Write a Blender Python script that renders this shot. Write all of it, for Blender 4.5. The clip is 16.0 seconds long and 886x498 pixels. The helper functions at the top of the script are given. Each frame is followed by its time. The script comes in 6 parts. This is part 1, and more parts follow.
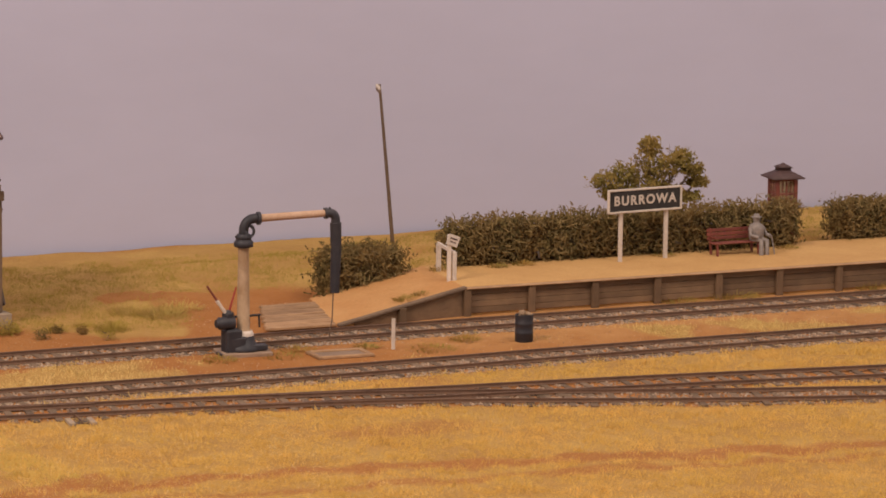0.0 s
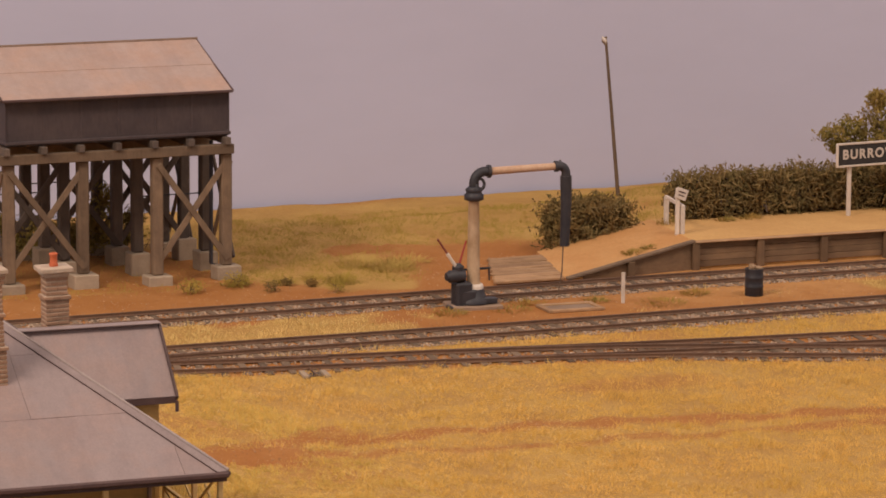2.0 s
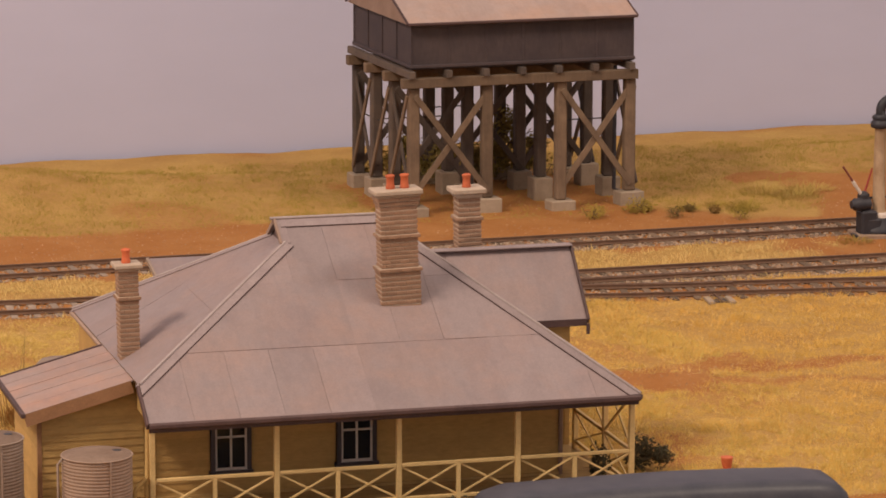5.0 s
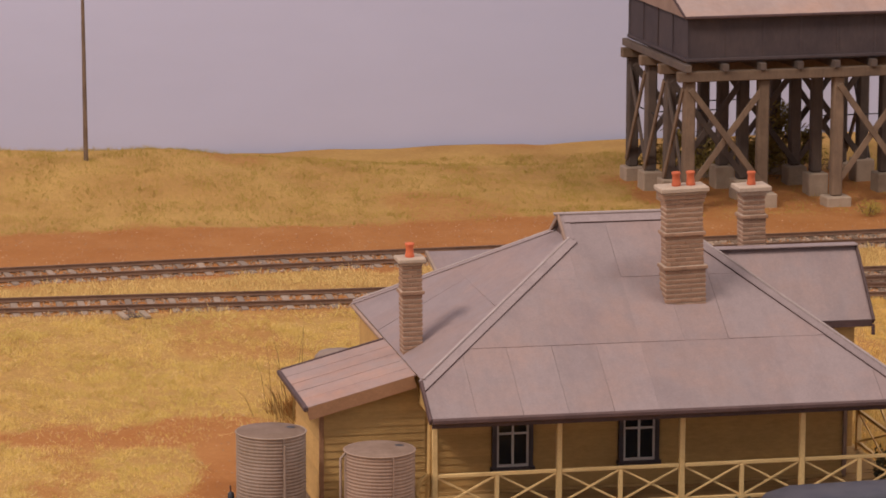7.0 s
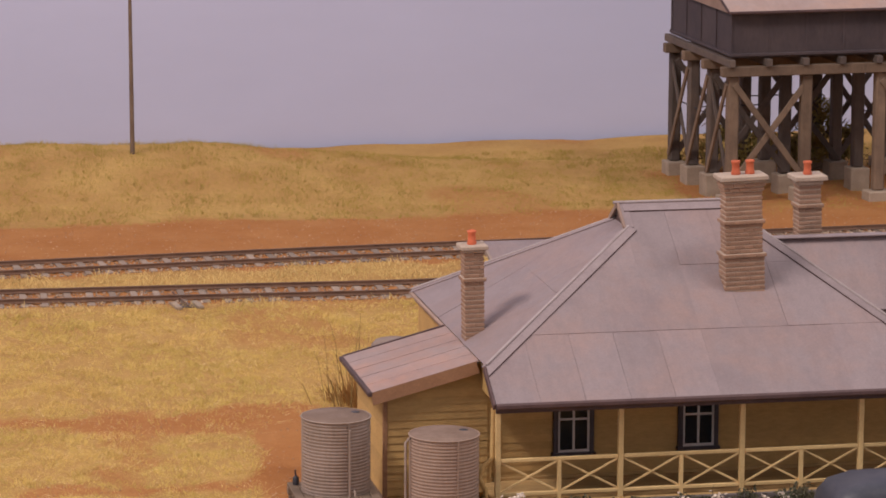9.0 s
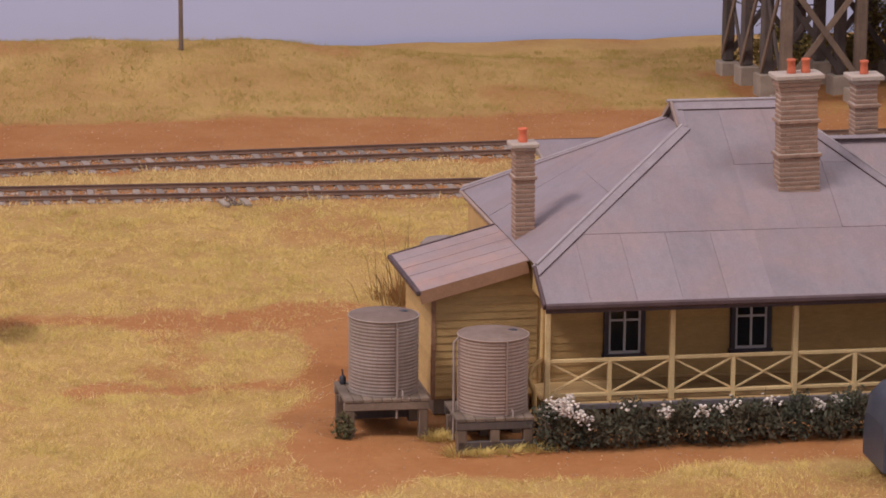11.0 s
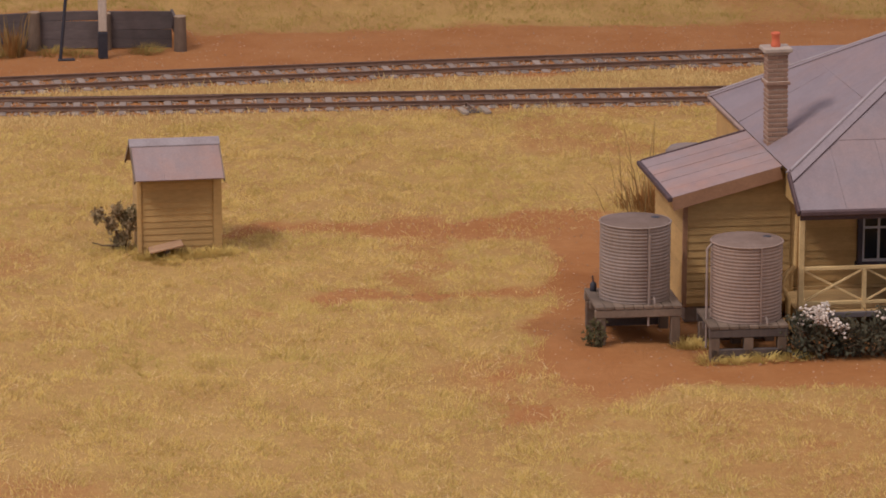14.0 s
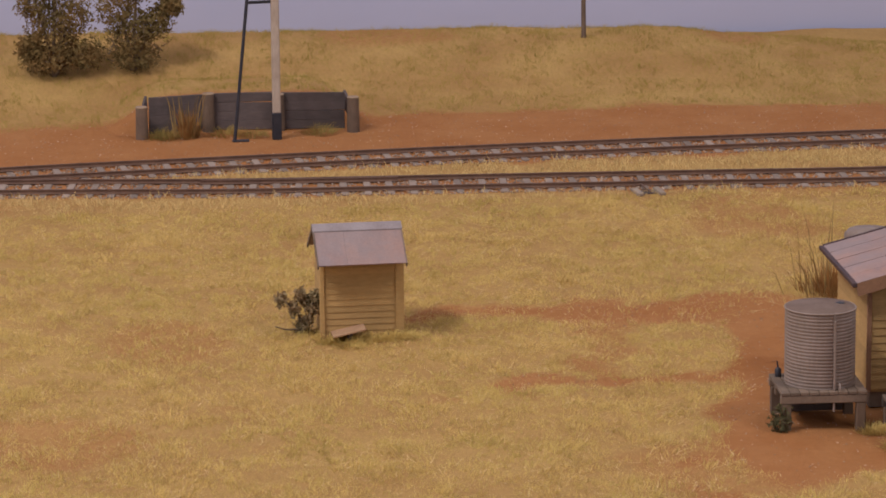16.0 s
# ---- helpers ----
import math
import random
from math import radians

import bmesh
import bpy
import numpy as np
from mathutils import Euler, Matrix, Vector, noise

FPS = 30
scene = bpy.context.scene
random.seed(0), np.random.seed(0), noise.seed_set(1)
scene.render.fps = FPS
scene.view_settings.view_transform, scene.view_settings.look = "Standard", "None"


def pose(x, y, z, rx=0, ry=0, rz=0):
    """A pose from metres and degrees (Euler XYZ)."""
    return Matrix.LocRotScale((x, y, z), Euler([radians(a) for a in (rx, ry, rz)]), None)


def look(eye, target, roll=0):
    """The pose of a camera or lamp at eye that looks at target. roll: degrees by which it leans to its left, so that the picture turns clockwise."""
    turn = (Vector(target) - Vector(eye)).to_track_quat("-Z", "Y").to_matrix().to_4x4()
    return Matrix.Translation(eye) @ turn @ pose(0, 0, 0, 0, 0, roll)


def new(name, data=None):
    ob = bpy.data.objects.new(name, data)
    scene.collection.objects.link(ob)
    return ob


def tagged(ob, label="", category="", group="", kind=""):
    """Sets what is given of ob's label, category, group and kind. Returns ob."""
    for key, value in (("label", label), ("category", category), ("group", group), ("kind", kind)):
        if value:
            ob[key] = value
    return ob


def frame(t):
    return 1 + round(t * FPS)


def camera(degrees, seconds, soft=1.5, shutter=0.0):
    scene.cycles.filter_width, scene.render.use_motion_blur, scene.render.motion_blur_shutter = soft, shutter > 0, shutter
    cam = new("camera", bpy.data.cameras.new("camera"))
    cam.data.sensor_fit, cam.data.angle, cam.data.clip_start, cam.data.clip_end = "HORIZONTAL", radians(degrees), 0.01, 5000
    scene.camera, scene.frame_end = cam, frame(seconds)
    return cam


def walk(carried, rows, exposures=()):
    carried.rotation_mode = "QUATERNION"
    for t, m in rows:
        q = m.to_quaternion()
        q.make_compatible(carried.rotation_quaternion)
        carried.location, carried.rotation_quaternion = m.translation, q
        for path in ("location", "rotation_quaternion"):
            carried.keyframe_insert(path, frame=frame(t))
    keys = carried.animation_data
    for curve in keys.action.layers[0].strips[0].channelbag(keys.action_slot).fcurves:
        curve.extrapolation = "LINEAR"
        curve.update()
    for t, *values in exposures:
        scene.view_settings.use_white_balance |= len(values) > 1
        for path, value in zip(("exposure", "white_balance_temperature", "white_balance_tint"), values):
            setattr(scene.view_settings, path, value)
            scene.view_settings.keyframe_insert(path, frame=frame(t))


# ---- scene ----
K = 1 / 87.0          # the place is a 1:87 model: all lengths below are full-size metres, times K
cam = camera(13.26, 16.0, soft=1.75)
# seconds, eye (full-size metres), yaw, pitch, roll (degrees)
ROWS = [
    (0, -46.869, -112.130, 21.763, -25.776, -8.735, 0.657),
    (0.5, -47.141, -111.949, 21.767, -25.153, -8.860, 0.899),
    (1, -47.377, -111.774, 21.761, -24.405, -9.057, 0.810),
    (1.3, -47.479, -111.671, 21.756, -23.962, -9.205, 0.746),
    (1.5, -47.547, -111.603, 21.753, -23.691, -9.390, 0.679),
    (2, -47.819, -111.456, 21.807, -22.827, -9.505, 0.353),
    (2.5, -48.072, -111.319, 21.790, -21.773, -9.560, 0.301),
    (3, -48.296, -111.168, 21.761, -20.730, -9.698, 0.199),
    (3.5, -48.378, -111.090, 21.682, -19.721, -9.889, -0.042),
    (3.8, -48.464, -111.095, 21.651, -19.009, -10.015, -0.191),
    (4, -48.521, -111.099, 21.631, -18.634, -10.060, -0.156),
    (4.5, -48.524, -111.102, 21.559, -17.813, -10.383, -0.021),
    (5, -48.520, -110.961, 21.566, -17.078, -10.556, 0.075),
    (5.2, -48.577, -110.886, 21.549, -16.751, -10.627, 0.131),
    (5.9, -48.80, -110.62, 21.58, -15.35, -10.80, 0.15),
    (6.6, -49.03, -110.33, 21.66, -13.62, -10.82, 0.16),
    (7.0, -49.17, -110.18, 21.70, -13.30, -10.78, 0.15),
    (7.3, -49.288, -110.093, 21.714, -13.817, -10.725, 0.144),
    (7.5, -49.376, -110.121, 21.714, -14.445, -10.659, 0.108),
    (7.7, -49.586, -110.187, 21.710, -14.760, -10.517, 0.063),
    (8, -49.900, -110.285, 21.704, -14.513, -10.437, -0.088),
    (8.2, -50.051, -110.398, 21.688, -14.089, -10.415, -0.158),
    (8.5, -50.278, -110.567, 21.663, -13.663, -10.509, -0.069),
    (8.7, -50.404, -110.652, 21.573, -13.458, -10.570, 0.023),
    (9, -50.592, -110.780, 21.437, -13.205, -10.686, 0.252),
    (9.2, -50.660, -110.761, 21.372, -13.057, -10.849, 0.207),
    (9.9, -50.62, -110.42, 21.24, -12.76, -11.40, 0.33),
    (10.6, -50.43, -109.98, 21.14, -12.56, -11.90, 0.47),
    (11.3, -50.269, -109.558, 21.076, -12.264, -12.366, 0.560),
    (11.5, -50.246, -109.428, 21.044, -12.099, -12.540, 0.587),
    (12, -50.245, -109.037, 20.934, -11.685, -12.881, 0.476),
    (12.5, -50.388, -108.760, 20.755, -11.059, -13.167, 0.166),
    (12.7, -50.523, -108.718, 20.729, -10.708, -13.236, 0.068),
    (13, -50.725, -108.656, 20.689, -10.260, -13.317, -0.020),
    (13.5, -50.996, -108.812, 20.666, -9.741, -13.370, 0.098),
    (14, -51.215, -108.777, 20.643, -9.334, -13.384, 0.009),
    (14.5, -51.412, -108.652, 20.627, -8.804, -13.397, -0.236),
    (15, -51.639, -108.740, 20.775, -8.231, -13.276, -0.385),
    (15.2, -51.759, -108.774, 20.869, -8.035, -13.193, -0.356),
    (15.5, -51.938, -108.824, 21.009, -7.697, -12.981, -0.384),
    (16, -52.221, -108.905, 21.209, -7.188, -12.423, -0.541),
]
EXPOSURES = [(0, 0.0, 6600, 10), (1.5, -0.06, 6650, 10), (5.2, -0.02, 6750, 10), (7.3, -0.06, 5900, 10), (9.2, -0.07, 5600, 10), (11.3, -0.08, 5150, 10), (12.4, -0.19, 5300, 9), (13.5, -0.28, 5350, 9), (14.5, -0.37, 5300, 9), (16, -0.42, 5250, 8)]
walk(cam, [(t, pose(x * K, y * K, z * K, 90 + p, 0, w) @ pose(0, 0, 0, 0, 0, r)) for t, x, y, z, w, p, r in ROWS], EXPOSURES)

# ---- light: the room's soft light and the strip lamps over the layout ----
world = bpy.data.worlds.new("room")
scene.world = world
world.use_nodes = True
world.node_tree.nodes["Background"].inputs[0].default_value = (1.0, 0.86, 0.80, 1)
world.node_tree.nodes["Background"].inputs[1].default_value = 0.68


def strip_lamp(x, y, z, tx, ty, tz, sx, sy, watts, colour):
    data = bpy.data.lights.new("strip_lamp", "AREA")
    data.shape, data.size, data.size_y = "RECTANGLE", sx * K, sy * K
    data.energy, data.color = watts, colour
    lamp = new("strip_lamp", data)
    lamp.matrix_world = look((x * K, y * K, z * K), (tx * K, ty * K, tz * K))
    return lamp


strip_lamp(-105, -60, 100, -26, -16, 0, 48, 11, 19.3, (1.0, 0.82, 0.66))
strip_lamp(31, -70, 112, -10, -12, 0, 48, 11, 8.0, (1.0, 0.82, 0.66))


# ---- materials ----
class Nodes:
    """A small helper to write node trees in few lines."""

    def __init__(self, name):
        self.mat = bpy.data.materials.new(name)
        self.mat.use_nodes = True
        self.t = self.mat.node_tree
        self.b = self.t.nodes["Principled BSDF"]

    def n(self, kind, **inputs):
        node = self.t.nodes.new(kind)
        for key, value in inputs.items():
            self.put(node, key, value)
        return node

    def put(self, node, key, value):
        name = key.replace("_", " ")
        socket = node.inputs[int(key[1:])] if key[0] == "i" and key[1:].isdigit() else node.inputs[name]
        if isinstance(value, bpy.types.NodeSocket):
            self.t.links.new(value, socket)
        else:
            socket.default_value = value

    def at(self, stretch=(1, 1, 1)):
        """The place in full-size metres."""
        g = self.n("ShaderNodeNewGeometry")
        m = self.n("ShaderNodeVectorMath")
        m.operation = "MULTIPLY"
        self.put(m, "i0", g.outputs["Position"])
        self.put(m, "i1", tuple(s / K for s in stretch))
        return m.outputs[0]

    def noise(self, scale, detail=4.0, rough=0.6, where=None, stretch=(1, 1, 1)):
        return self.n("ShaderNodeTexNoise", Vector=where or self.at(stretch), Scale=scale, Detail=detail, Roughness=rough).outputs["Fac"]

    def ramp(self, fac, lo, hi):
        r = self.n("ShaderNodeMapRange", Value=fac)
        self.put(r, "From Min", lo)
        self.put(r, "From Max", hi)
        return r.outputs[0]

    def mix(self, fac, a, b):
        m = self.n("ShaderNodeMix")
        m.data_type = "RGBA"
        self.put(m, "i0", fac)
        self.put(m, "i6", a if isinstance(a, bpy.types.NodeSocket) else (*a, 1))
        self.put(m, "i7", b if isinstance(b, bpy.types.NodeSocket) else (*b, 1))
        return m.outputs[2]

    def math(self, op, a, b=0.0):
        m = self.n("ShaderNodeMath")
        m.operation = op
        self.put(m, "i0", a)
        self.put(m, "i1", b)
        return m.outputs[0]

    def bump(self, height, distance, strength=1.0):
        b = self.n("ShaderNodeBump", Height=height, Strength=strength, Distance=distance * K)
        self.put(self.b, "Normal", b.outputs[0])
        return b

    def upward(self, amount):
        """Leans the shading of thin blades towards the sky, as a soft mat of them looks."""
        g = self.n("ShaderNodeNewGeometry")
        v = self.n("ShaderNodeVectorMath")
        v.operation = "ADD"
        self.put(v, "i0", g.outputs["Normal"])
        self.put(v, "i1", (0.0, -0.25 * amount, amount))
        u = self.n("ShaderNodeVectorMath")
        u.operation = "NORMALIZE"
        self.put(u, "i0", v.outputs[0])
        self.put(self.b, "Normal", u.outputs[0])

    def value(self, colour, fac, lo, hi):
        """The colour made darker and lighter by fac."""
        v = self.n("ShaderNodeHueSaturation", Color=colour)
        r = self.n("ShaderNodeMapRange", Value=fac)
        self.put(r, "To Min", lo)
        self.put(r, "To Max", hi)
        self.put(v, "Value", r.outputs[0])
        return v.outputs[0]


def surf(name, base, second, rough=0.8, scale=1.5, grain=18.0, bump=0.01, stretch=(1, 1, 1), metal=0.0, spread=0.12, island=False, lo=0.35, hi=0.7):
    """A worn surface: two tones in large patches, fine grain in tone and relief, and a tone for each piece."""
    s = Nodes(name)
    patch = s.ramp(s.noise(scale, 5, 0.65), lo, hi)
    fine = s.noise(grain, 4, 0.7, stretch=stretch)
    colour = s.mix(patch, base, second)
    colour = s.value(colour, fine, 0.72, 1.28)
    if spread:
        rnd = s.n("ShaderNodeNewGeometry").outputs["Random Per Island"] if island else s.n("ShaderNodeObjectInfo").outputs["Random"]
        colour = s.value(colour, rnd, 1 - spread, 1 + spread)
    s.put(s.b, "Base Color", colour)
    s.put(s.b, "Roughness", rough)
    s.put(s.b, "Metallic", metal)
    s.put(s.b, "Specular IOR Level", 0.3)
    if bump:
        s.bump(fine, bump)
    return s.mat


def iron(name, base, rust, amount=0.5):
    """Painted or galvanised corrugated iron; the waves run down the sheet."""
    s = Nodes(name)
    uv = s.n("ShaderNodeUVMap").outputs[0]
    big = s.ramp(s.noise(0.55, 5, 0.7), 0.42, 0.75)
    streak = s.ramp(s.noise(3.0, 4, 0.7, stretch=(1, 0.25, 0.25)), 0.45, 0.8)
    colour = s.mix(s.math("MULTIPLY", big, amount), base, rust)
    colour = s.mix(s.math("MULTIPLY", s.ramp(s.noise(0.9, 4, 0.6), 0.5, 0.75), 0.4), colour, (base[0] * 0.74, base[1] * 0.72, base[2] * 0.78))
    colour = s.mix(s.math("MULTIPLY", streak, 0.42), colour, (base[0] * 0.72, base[1] * 0.7, base[2] * 0.7))
    colour = s.value(colour, s.noise(22, 3, 0.7), 0.82, 1.18)
    colour = s.value(colour, s.noise(4.5, 5, 0.75), 0.86, 1.14)
    colour = s.value(colour, s.n("ShaderNodeObjectInfo").outputs["Random"], 0.955, 1.045)
    s.put(s.b, "Base Color", colour)
    s.put(s.b, "Roughness", 0.62)
    s.put(s.b, "Specular IOR Level", 0.35)
    w = s.n("ShaderNodeTexWave", Vector=uv, Scale=2.05, Distortion=0.0)
    w.bands_direction = "X"
    s.bump(w.outputs["Fac"], 0.012, 0.1)
    return s.mat


def thin_leaf(s, colour, up, share):
    """Leaves and blades: light falls on them and also shines through."""
    s.upward(up)
    normal = s.b.inputs["Normal"].links[0].from_socket
    face = s.n("ShaderNodeBsdfDiffuse", Color=colour, Normal=normal)
    back = s.n("ShaderNodeBsdfTranslucent", Color=colour)
    m = s.n("ShaderNodeMixShader", i0=share, i1=face.outputs[0], i2=back.outputs[0])
    s.t.links.new(m.outputs[0], s.t.nodes["Material Output"].inputs[0])
    return s.mat


def leaves(name, dark, light, rough=0.75):
    s = Nodes(name)
    rnd = s.n("ShaderNodeNewGeometry").outputs["Random Per Island"]
    colour = s.mix(rnd, dark, light)
    colour = s.mix(s.ramp(s.noise(1.1, 3), 0.4, 0.65), colour, (light[0] * 0.9, light[1] * 0.75, light[2] * 0.7))
    return thin_leaf(s, colour, 0.6, 0.3)


def grass_material(name, straw, tan, green):
    s = Nodes(name)
    rnd = s.n("ShaderNodeNewGeometry").outputs["Random Per Island"]
    colour = s.mix(rnd, straw, tan)
    colour = s.mix(s.math("MULTIPLY", s.ramp(s.noise(0.3, 5, 0.65), 0.38, 0.62), 0.85), colour, green)
    warm = s.ramp(s.noise(0.6, 4, 0.65), 0.52, 0.75)
    colour = s.mix(s.math("MULTIPLY", warm, 0.5), colour, (straw[0] * 0.92, straw[1] * 0.8, straw[2] * 0.85))
    colour = s.value(colour, s.noise(1.3, 5, 0.7), 0.8, 1.2)
    return thin_leaf(s, colour, 1.0, 0.36)


def ground_material():
    """Red earth with a mat of straw where the grass attribute says so."""
    s = Nodes("earth_and_straw")
    cover = s.n("ShaderNodeAttribute")
    cover.attribute_name = "grass"
    fine = s.noise(6.0, 6, 0.75)
    earth = s.mix(s.ramp(s.noise(0.5, 5, 0.65), 0.35, 0.7), (0.385, 0.157, 0.05), (0.45, 0.208, 0.074))
    sand = s.n("ShaderNodeAttribute")
    sand.attribute_name = "sand"
    earth = s.mix(s.math("MULTIPLY", sand.outputs["Fac"], s.ramp(s.noise(0.8, 5, 0.65), 0.2, 0.6)), earth, (0.53, 0.275, 0.108))
    earth = s.value(earth, fine, 0.8, 1.2)
    straw = s.mix(s.ramp(s.noise(0.35, 5, 0.6), 0.35, 0.7), (0.52, 0.32, 0.106), (0.42, 0.235, 0.08))
    straw = s.value(straw, s.noise(9.0, 4, 0.75, stretch=(1, 0.4, 1)), 0.75, 1.25)
    edge = s.ramp(s.math("ADD", cover.outputs["Fac"], s.math("MULTIPLY", s.math("SUBTRACT", fine, 0.5), 1.3)), 0.15, 0.85)
    s.put(s.b, "Base Color", s.mix(edge, earth, straw))
    s.put(s.b, "Roughness", 0.95)
    s.put(s.b, "Specular IOR Level", 0.1)
    s.bump(s.noise(11.0, 5, 0.8), 0.07)
    return s.mat


def backdrop_material():
    s = Nodes("painted_sky_board")
    cloud = s.ramp(s.noise(0.045, 4, 0.55, stretch=(0.7, 1, 1.3)), 0.4, 0.75)
    colour = s.mix(cloud, (0.475, 0.47, 0.62), (0.43, 0.42, 0.545))
    colour = s.value(colour, s.noise(1.2, 5, 0.6, stretch=(0.3, 1, 1)), 0.97, 1.03)
    s.put(s.b, "Base Color", colour)
    s.put(s.b, "Roughness", 0.9)
    s.put(s.b, "Specular IOR Level", 0.1)
    return s.mat


ROOF = iron("weathered_grey_iron", (0.228, 0.176, 0.178), (0.29, 0.175, 0.14), 0.6)
# rustier sheets; the base is also lifted for the light the lean-to catches
RUSTY_LIT_ROOF = iron("rust_tinted_lit_iron", (0.27, 0.196, 0.182), (0.37, 0.195, 0.135), 0.85)
TANK_ROOF = iron("pale_rusty_iron", (0.36, 0.268, 0.24), (0.40, 0.225, 0.15), 0.6)
FLASH = surf("lead_flashing", (0.222, 0.17, 0.173), (0.262, 0.205, 0.205), 0.6, 2.0, 20, 0.004)
TRIM = surf("brown_trim_paint", (0.062, 0.036, 0.036), (0.09, 0.052, 0.05), 0.6, 2.0, 20, 0.004)
FASCIA = surf("rust_brown_fascia", (0.28, 0.145, 0.075), (0.22, 0.115, 0.06), 0.7, 2.0, 20, 0.004)
OCHRE = surf("ochre_board_paint", (0.44, 0.275, 0.098), (0.375, 0.23, 0.085), 0.75, 1.2, 16, 0.006, (0.3, 0.3, 1), spread=0.08)
CREAM = surf("cream_post_paint", (0.68, 0.48, 0.22), (0.60, 0.41, 0.18), 0.6, 2.0, 25, 0.004)
DARKWIN = surf("dark_window_frame", (0.042, 0.033, 0.042), (0.06, 0.048, 0.056), 0.5, 2, 20, 0.003)
WHITE = surf("white_paint", (0.60, 0.52, 0.465), (0.50, 0.42, 0.365), 0.6, 3.0, 30, 0.004)
BRICK = surf("brown_brick", (0.24, 0.142, 0.094), (0.30, 0.18, 0.12), 0.85, 3.0, 35, 0.008, spread=0.14)
MORTAR = surf("pale_mortar", (0.48, 0.37, 0.29), (0.40, 0.30, 0.235), 0.9, 3.0, 35, 0.006)
CAPSTONE = surf("chimney_cap_stone", (0.40, 0.31, 0.245), (0.33, 0.25, 0.195), 0.85, 3.0, 25, 0.006)
TERRACOTTA = surf("terracotta", (0.52, 0.13, 0.055), (0.45, 0.10, 0.045), 0.7, 4.0, 25, 0.004)
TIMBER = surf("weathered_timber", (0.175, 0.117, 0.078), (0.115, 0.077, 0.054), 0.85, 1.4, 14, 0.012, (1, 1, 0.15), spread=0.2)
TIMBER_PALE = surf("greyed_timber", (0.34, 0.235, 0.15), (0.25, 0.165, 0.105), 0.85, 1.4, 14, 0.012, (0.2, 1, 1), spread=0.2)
# also on tower timbers behind the front row, their shade put into the colour
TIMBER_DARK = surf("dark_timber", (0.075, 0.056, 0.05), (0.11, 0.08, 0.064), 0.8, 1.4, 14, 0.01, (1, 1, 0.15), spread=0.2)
TANK_IRON = surf("dark_tank_plate", (0.050, 0.037, 0.042), (0.075, 0.054, 0.055), 0.65, 0.8, 10, 0.006, (1, 1, 0.3))
CONCRETE = surf("concrete_footing", (0.33, 0.255, 0.19), (0.25, 0.185, 0.135), 0.9, 2.0, 16, 0.012)
GALV = surf("dull_galvanised_iron", (0.26, 0.195, 0.162), (0.205, 0.148, 0.115), 0.6, 1.5, 14, 0.004, (1, 1, 0.2))
GALV_BROWN = surf("brown_stained_iron", (0.27, 0.185, 0.14), (0.215, 0.15, 0.12), 0.65, 1.0, 14, 0.004, (1, 1, 0.2))
BLACK = surf("black_iron_paint", (0.026, 0.025, 0.033), (0.045, 0.04, 0.046), 0.5, 3.0, 20, 0.004)
PIPE = surf("cream_cast_iron", (0.54, 0.36, 0.26), (0.44, 0.27, 0.175), 0.65, 3.0, 20, 0.004)
COLUMN = surf("stained_cream_column", (0.38, 0.265, 0.175), (0.26, 0.165, 0.095), 0.7, 1.6, 12, 0.006, (1, 1, 0.25))
RED = surf("red_paint", (0.33, 0.045, 0.032), (0.24, 0.04, 0.032), 0.55, 3.0, 20, 0.003)
MAROON = surf("maroon_bench_paint", (0.20, 0.055, 0.04), (0.15, 0.045, 0.035), 0.6, 3.0, 20, 0.004)
RAIL = surf("rusty_rail", (0.17, 0.096, 0.062), (0.115, 0.066, 0.046), 0.55, 2.0, 12, 0.003, spread=0)
SLEEPER = surf("stained_sleeper", (0.125, 0.082, 0.054), (0.185, 0.125, 0.084), 0.9, 1.0, 12, 0.01, spread=0.35)
PEBBLE = surf("earth_pebbles", (0.40, 0.215, 0.11), (0.52, 0.36, 0.24), 0.95, 0.8, 12, 0.0, spread=0.4, island=True)
PALE_SLEEPER = surf("bleached_sleeper", (0.225, 0.165, 0.128), (0.31, 0.235, 0.185), 0.9, 1.0, 12, 0.01, spread=0.25)
BALLAST = surf("grey_ballast", (0.28, 0.197, 0.138), (0.41, 0.305, 0.23), 0.95, 0.8, 12, 0.0, spread=0.45, island=True)
PLATFORM_TOP = surf("sandy_platform", (0.54, 0.32, 0.125), (0.46, 0.255, 0.095), 0.95, 0.5, 9, 0.02, spread=0)
RAMP = surf("sandy_red_ramp", (0.46, 0.23, 0.085), (0.52, 0.29, 0.12), 0.95, 0.5, 9, 0.02, spread=0)
PLINTH = surf("stained_plinth", (0.29, 0.20, 0.145), (0.21, 0.14, 0.10), 0.9, 2.0, 16, 0.012)
VAN = surf("dark_blue_car_paint", (0.042, 0.043, 0.058), (0.066, 0.064, 0.078), 0.42, 2.0, 20, 0.0)
STRAW = grass_material("straw_blades", (0.82, 0.58, 0.195), (0.62, 0.43, 0.135), (0.62, 0.465, 0.13))
PALE_STRAW = grass_material("pale_straw_blades", (0.80, 0.565, 0.245), (0.68, 0.46, 0.18), (0.66, 0.485, 0.18))
LYING = grass_material("bleached_straw", (0.86, 0.64, 0.33), (0.76, 0.54, 0.26), (0.74, 0.55, 0.24))
MEADOW = grass_material("golden_straw_blades", (0.81, 0.505, 0.15), (0.74, 0.45, 0.13), (0.69, 0.445, 0.113))
DULL_STRAW = grass_material("fawn_straw_blades", (0.62, 0.43, 0.15), (0.5, 0.345, 0.115), (0.46, 0.335, 0.10))
HILL_GRASS = grass_material("olive_straw_blades", (0.47, 0.33, 0.085), (0.41, 0.288, 0.073), (0.35, 0.268, 0.062))
WEED = leaves("dry_weed", (0.20, 0.16, 0.05), (0.42, 0.30, 0.09))
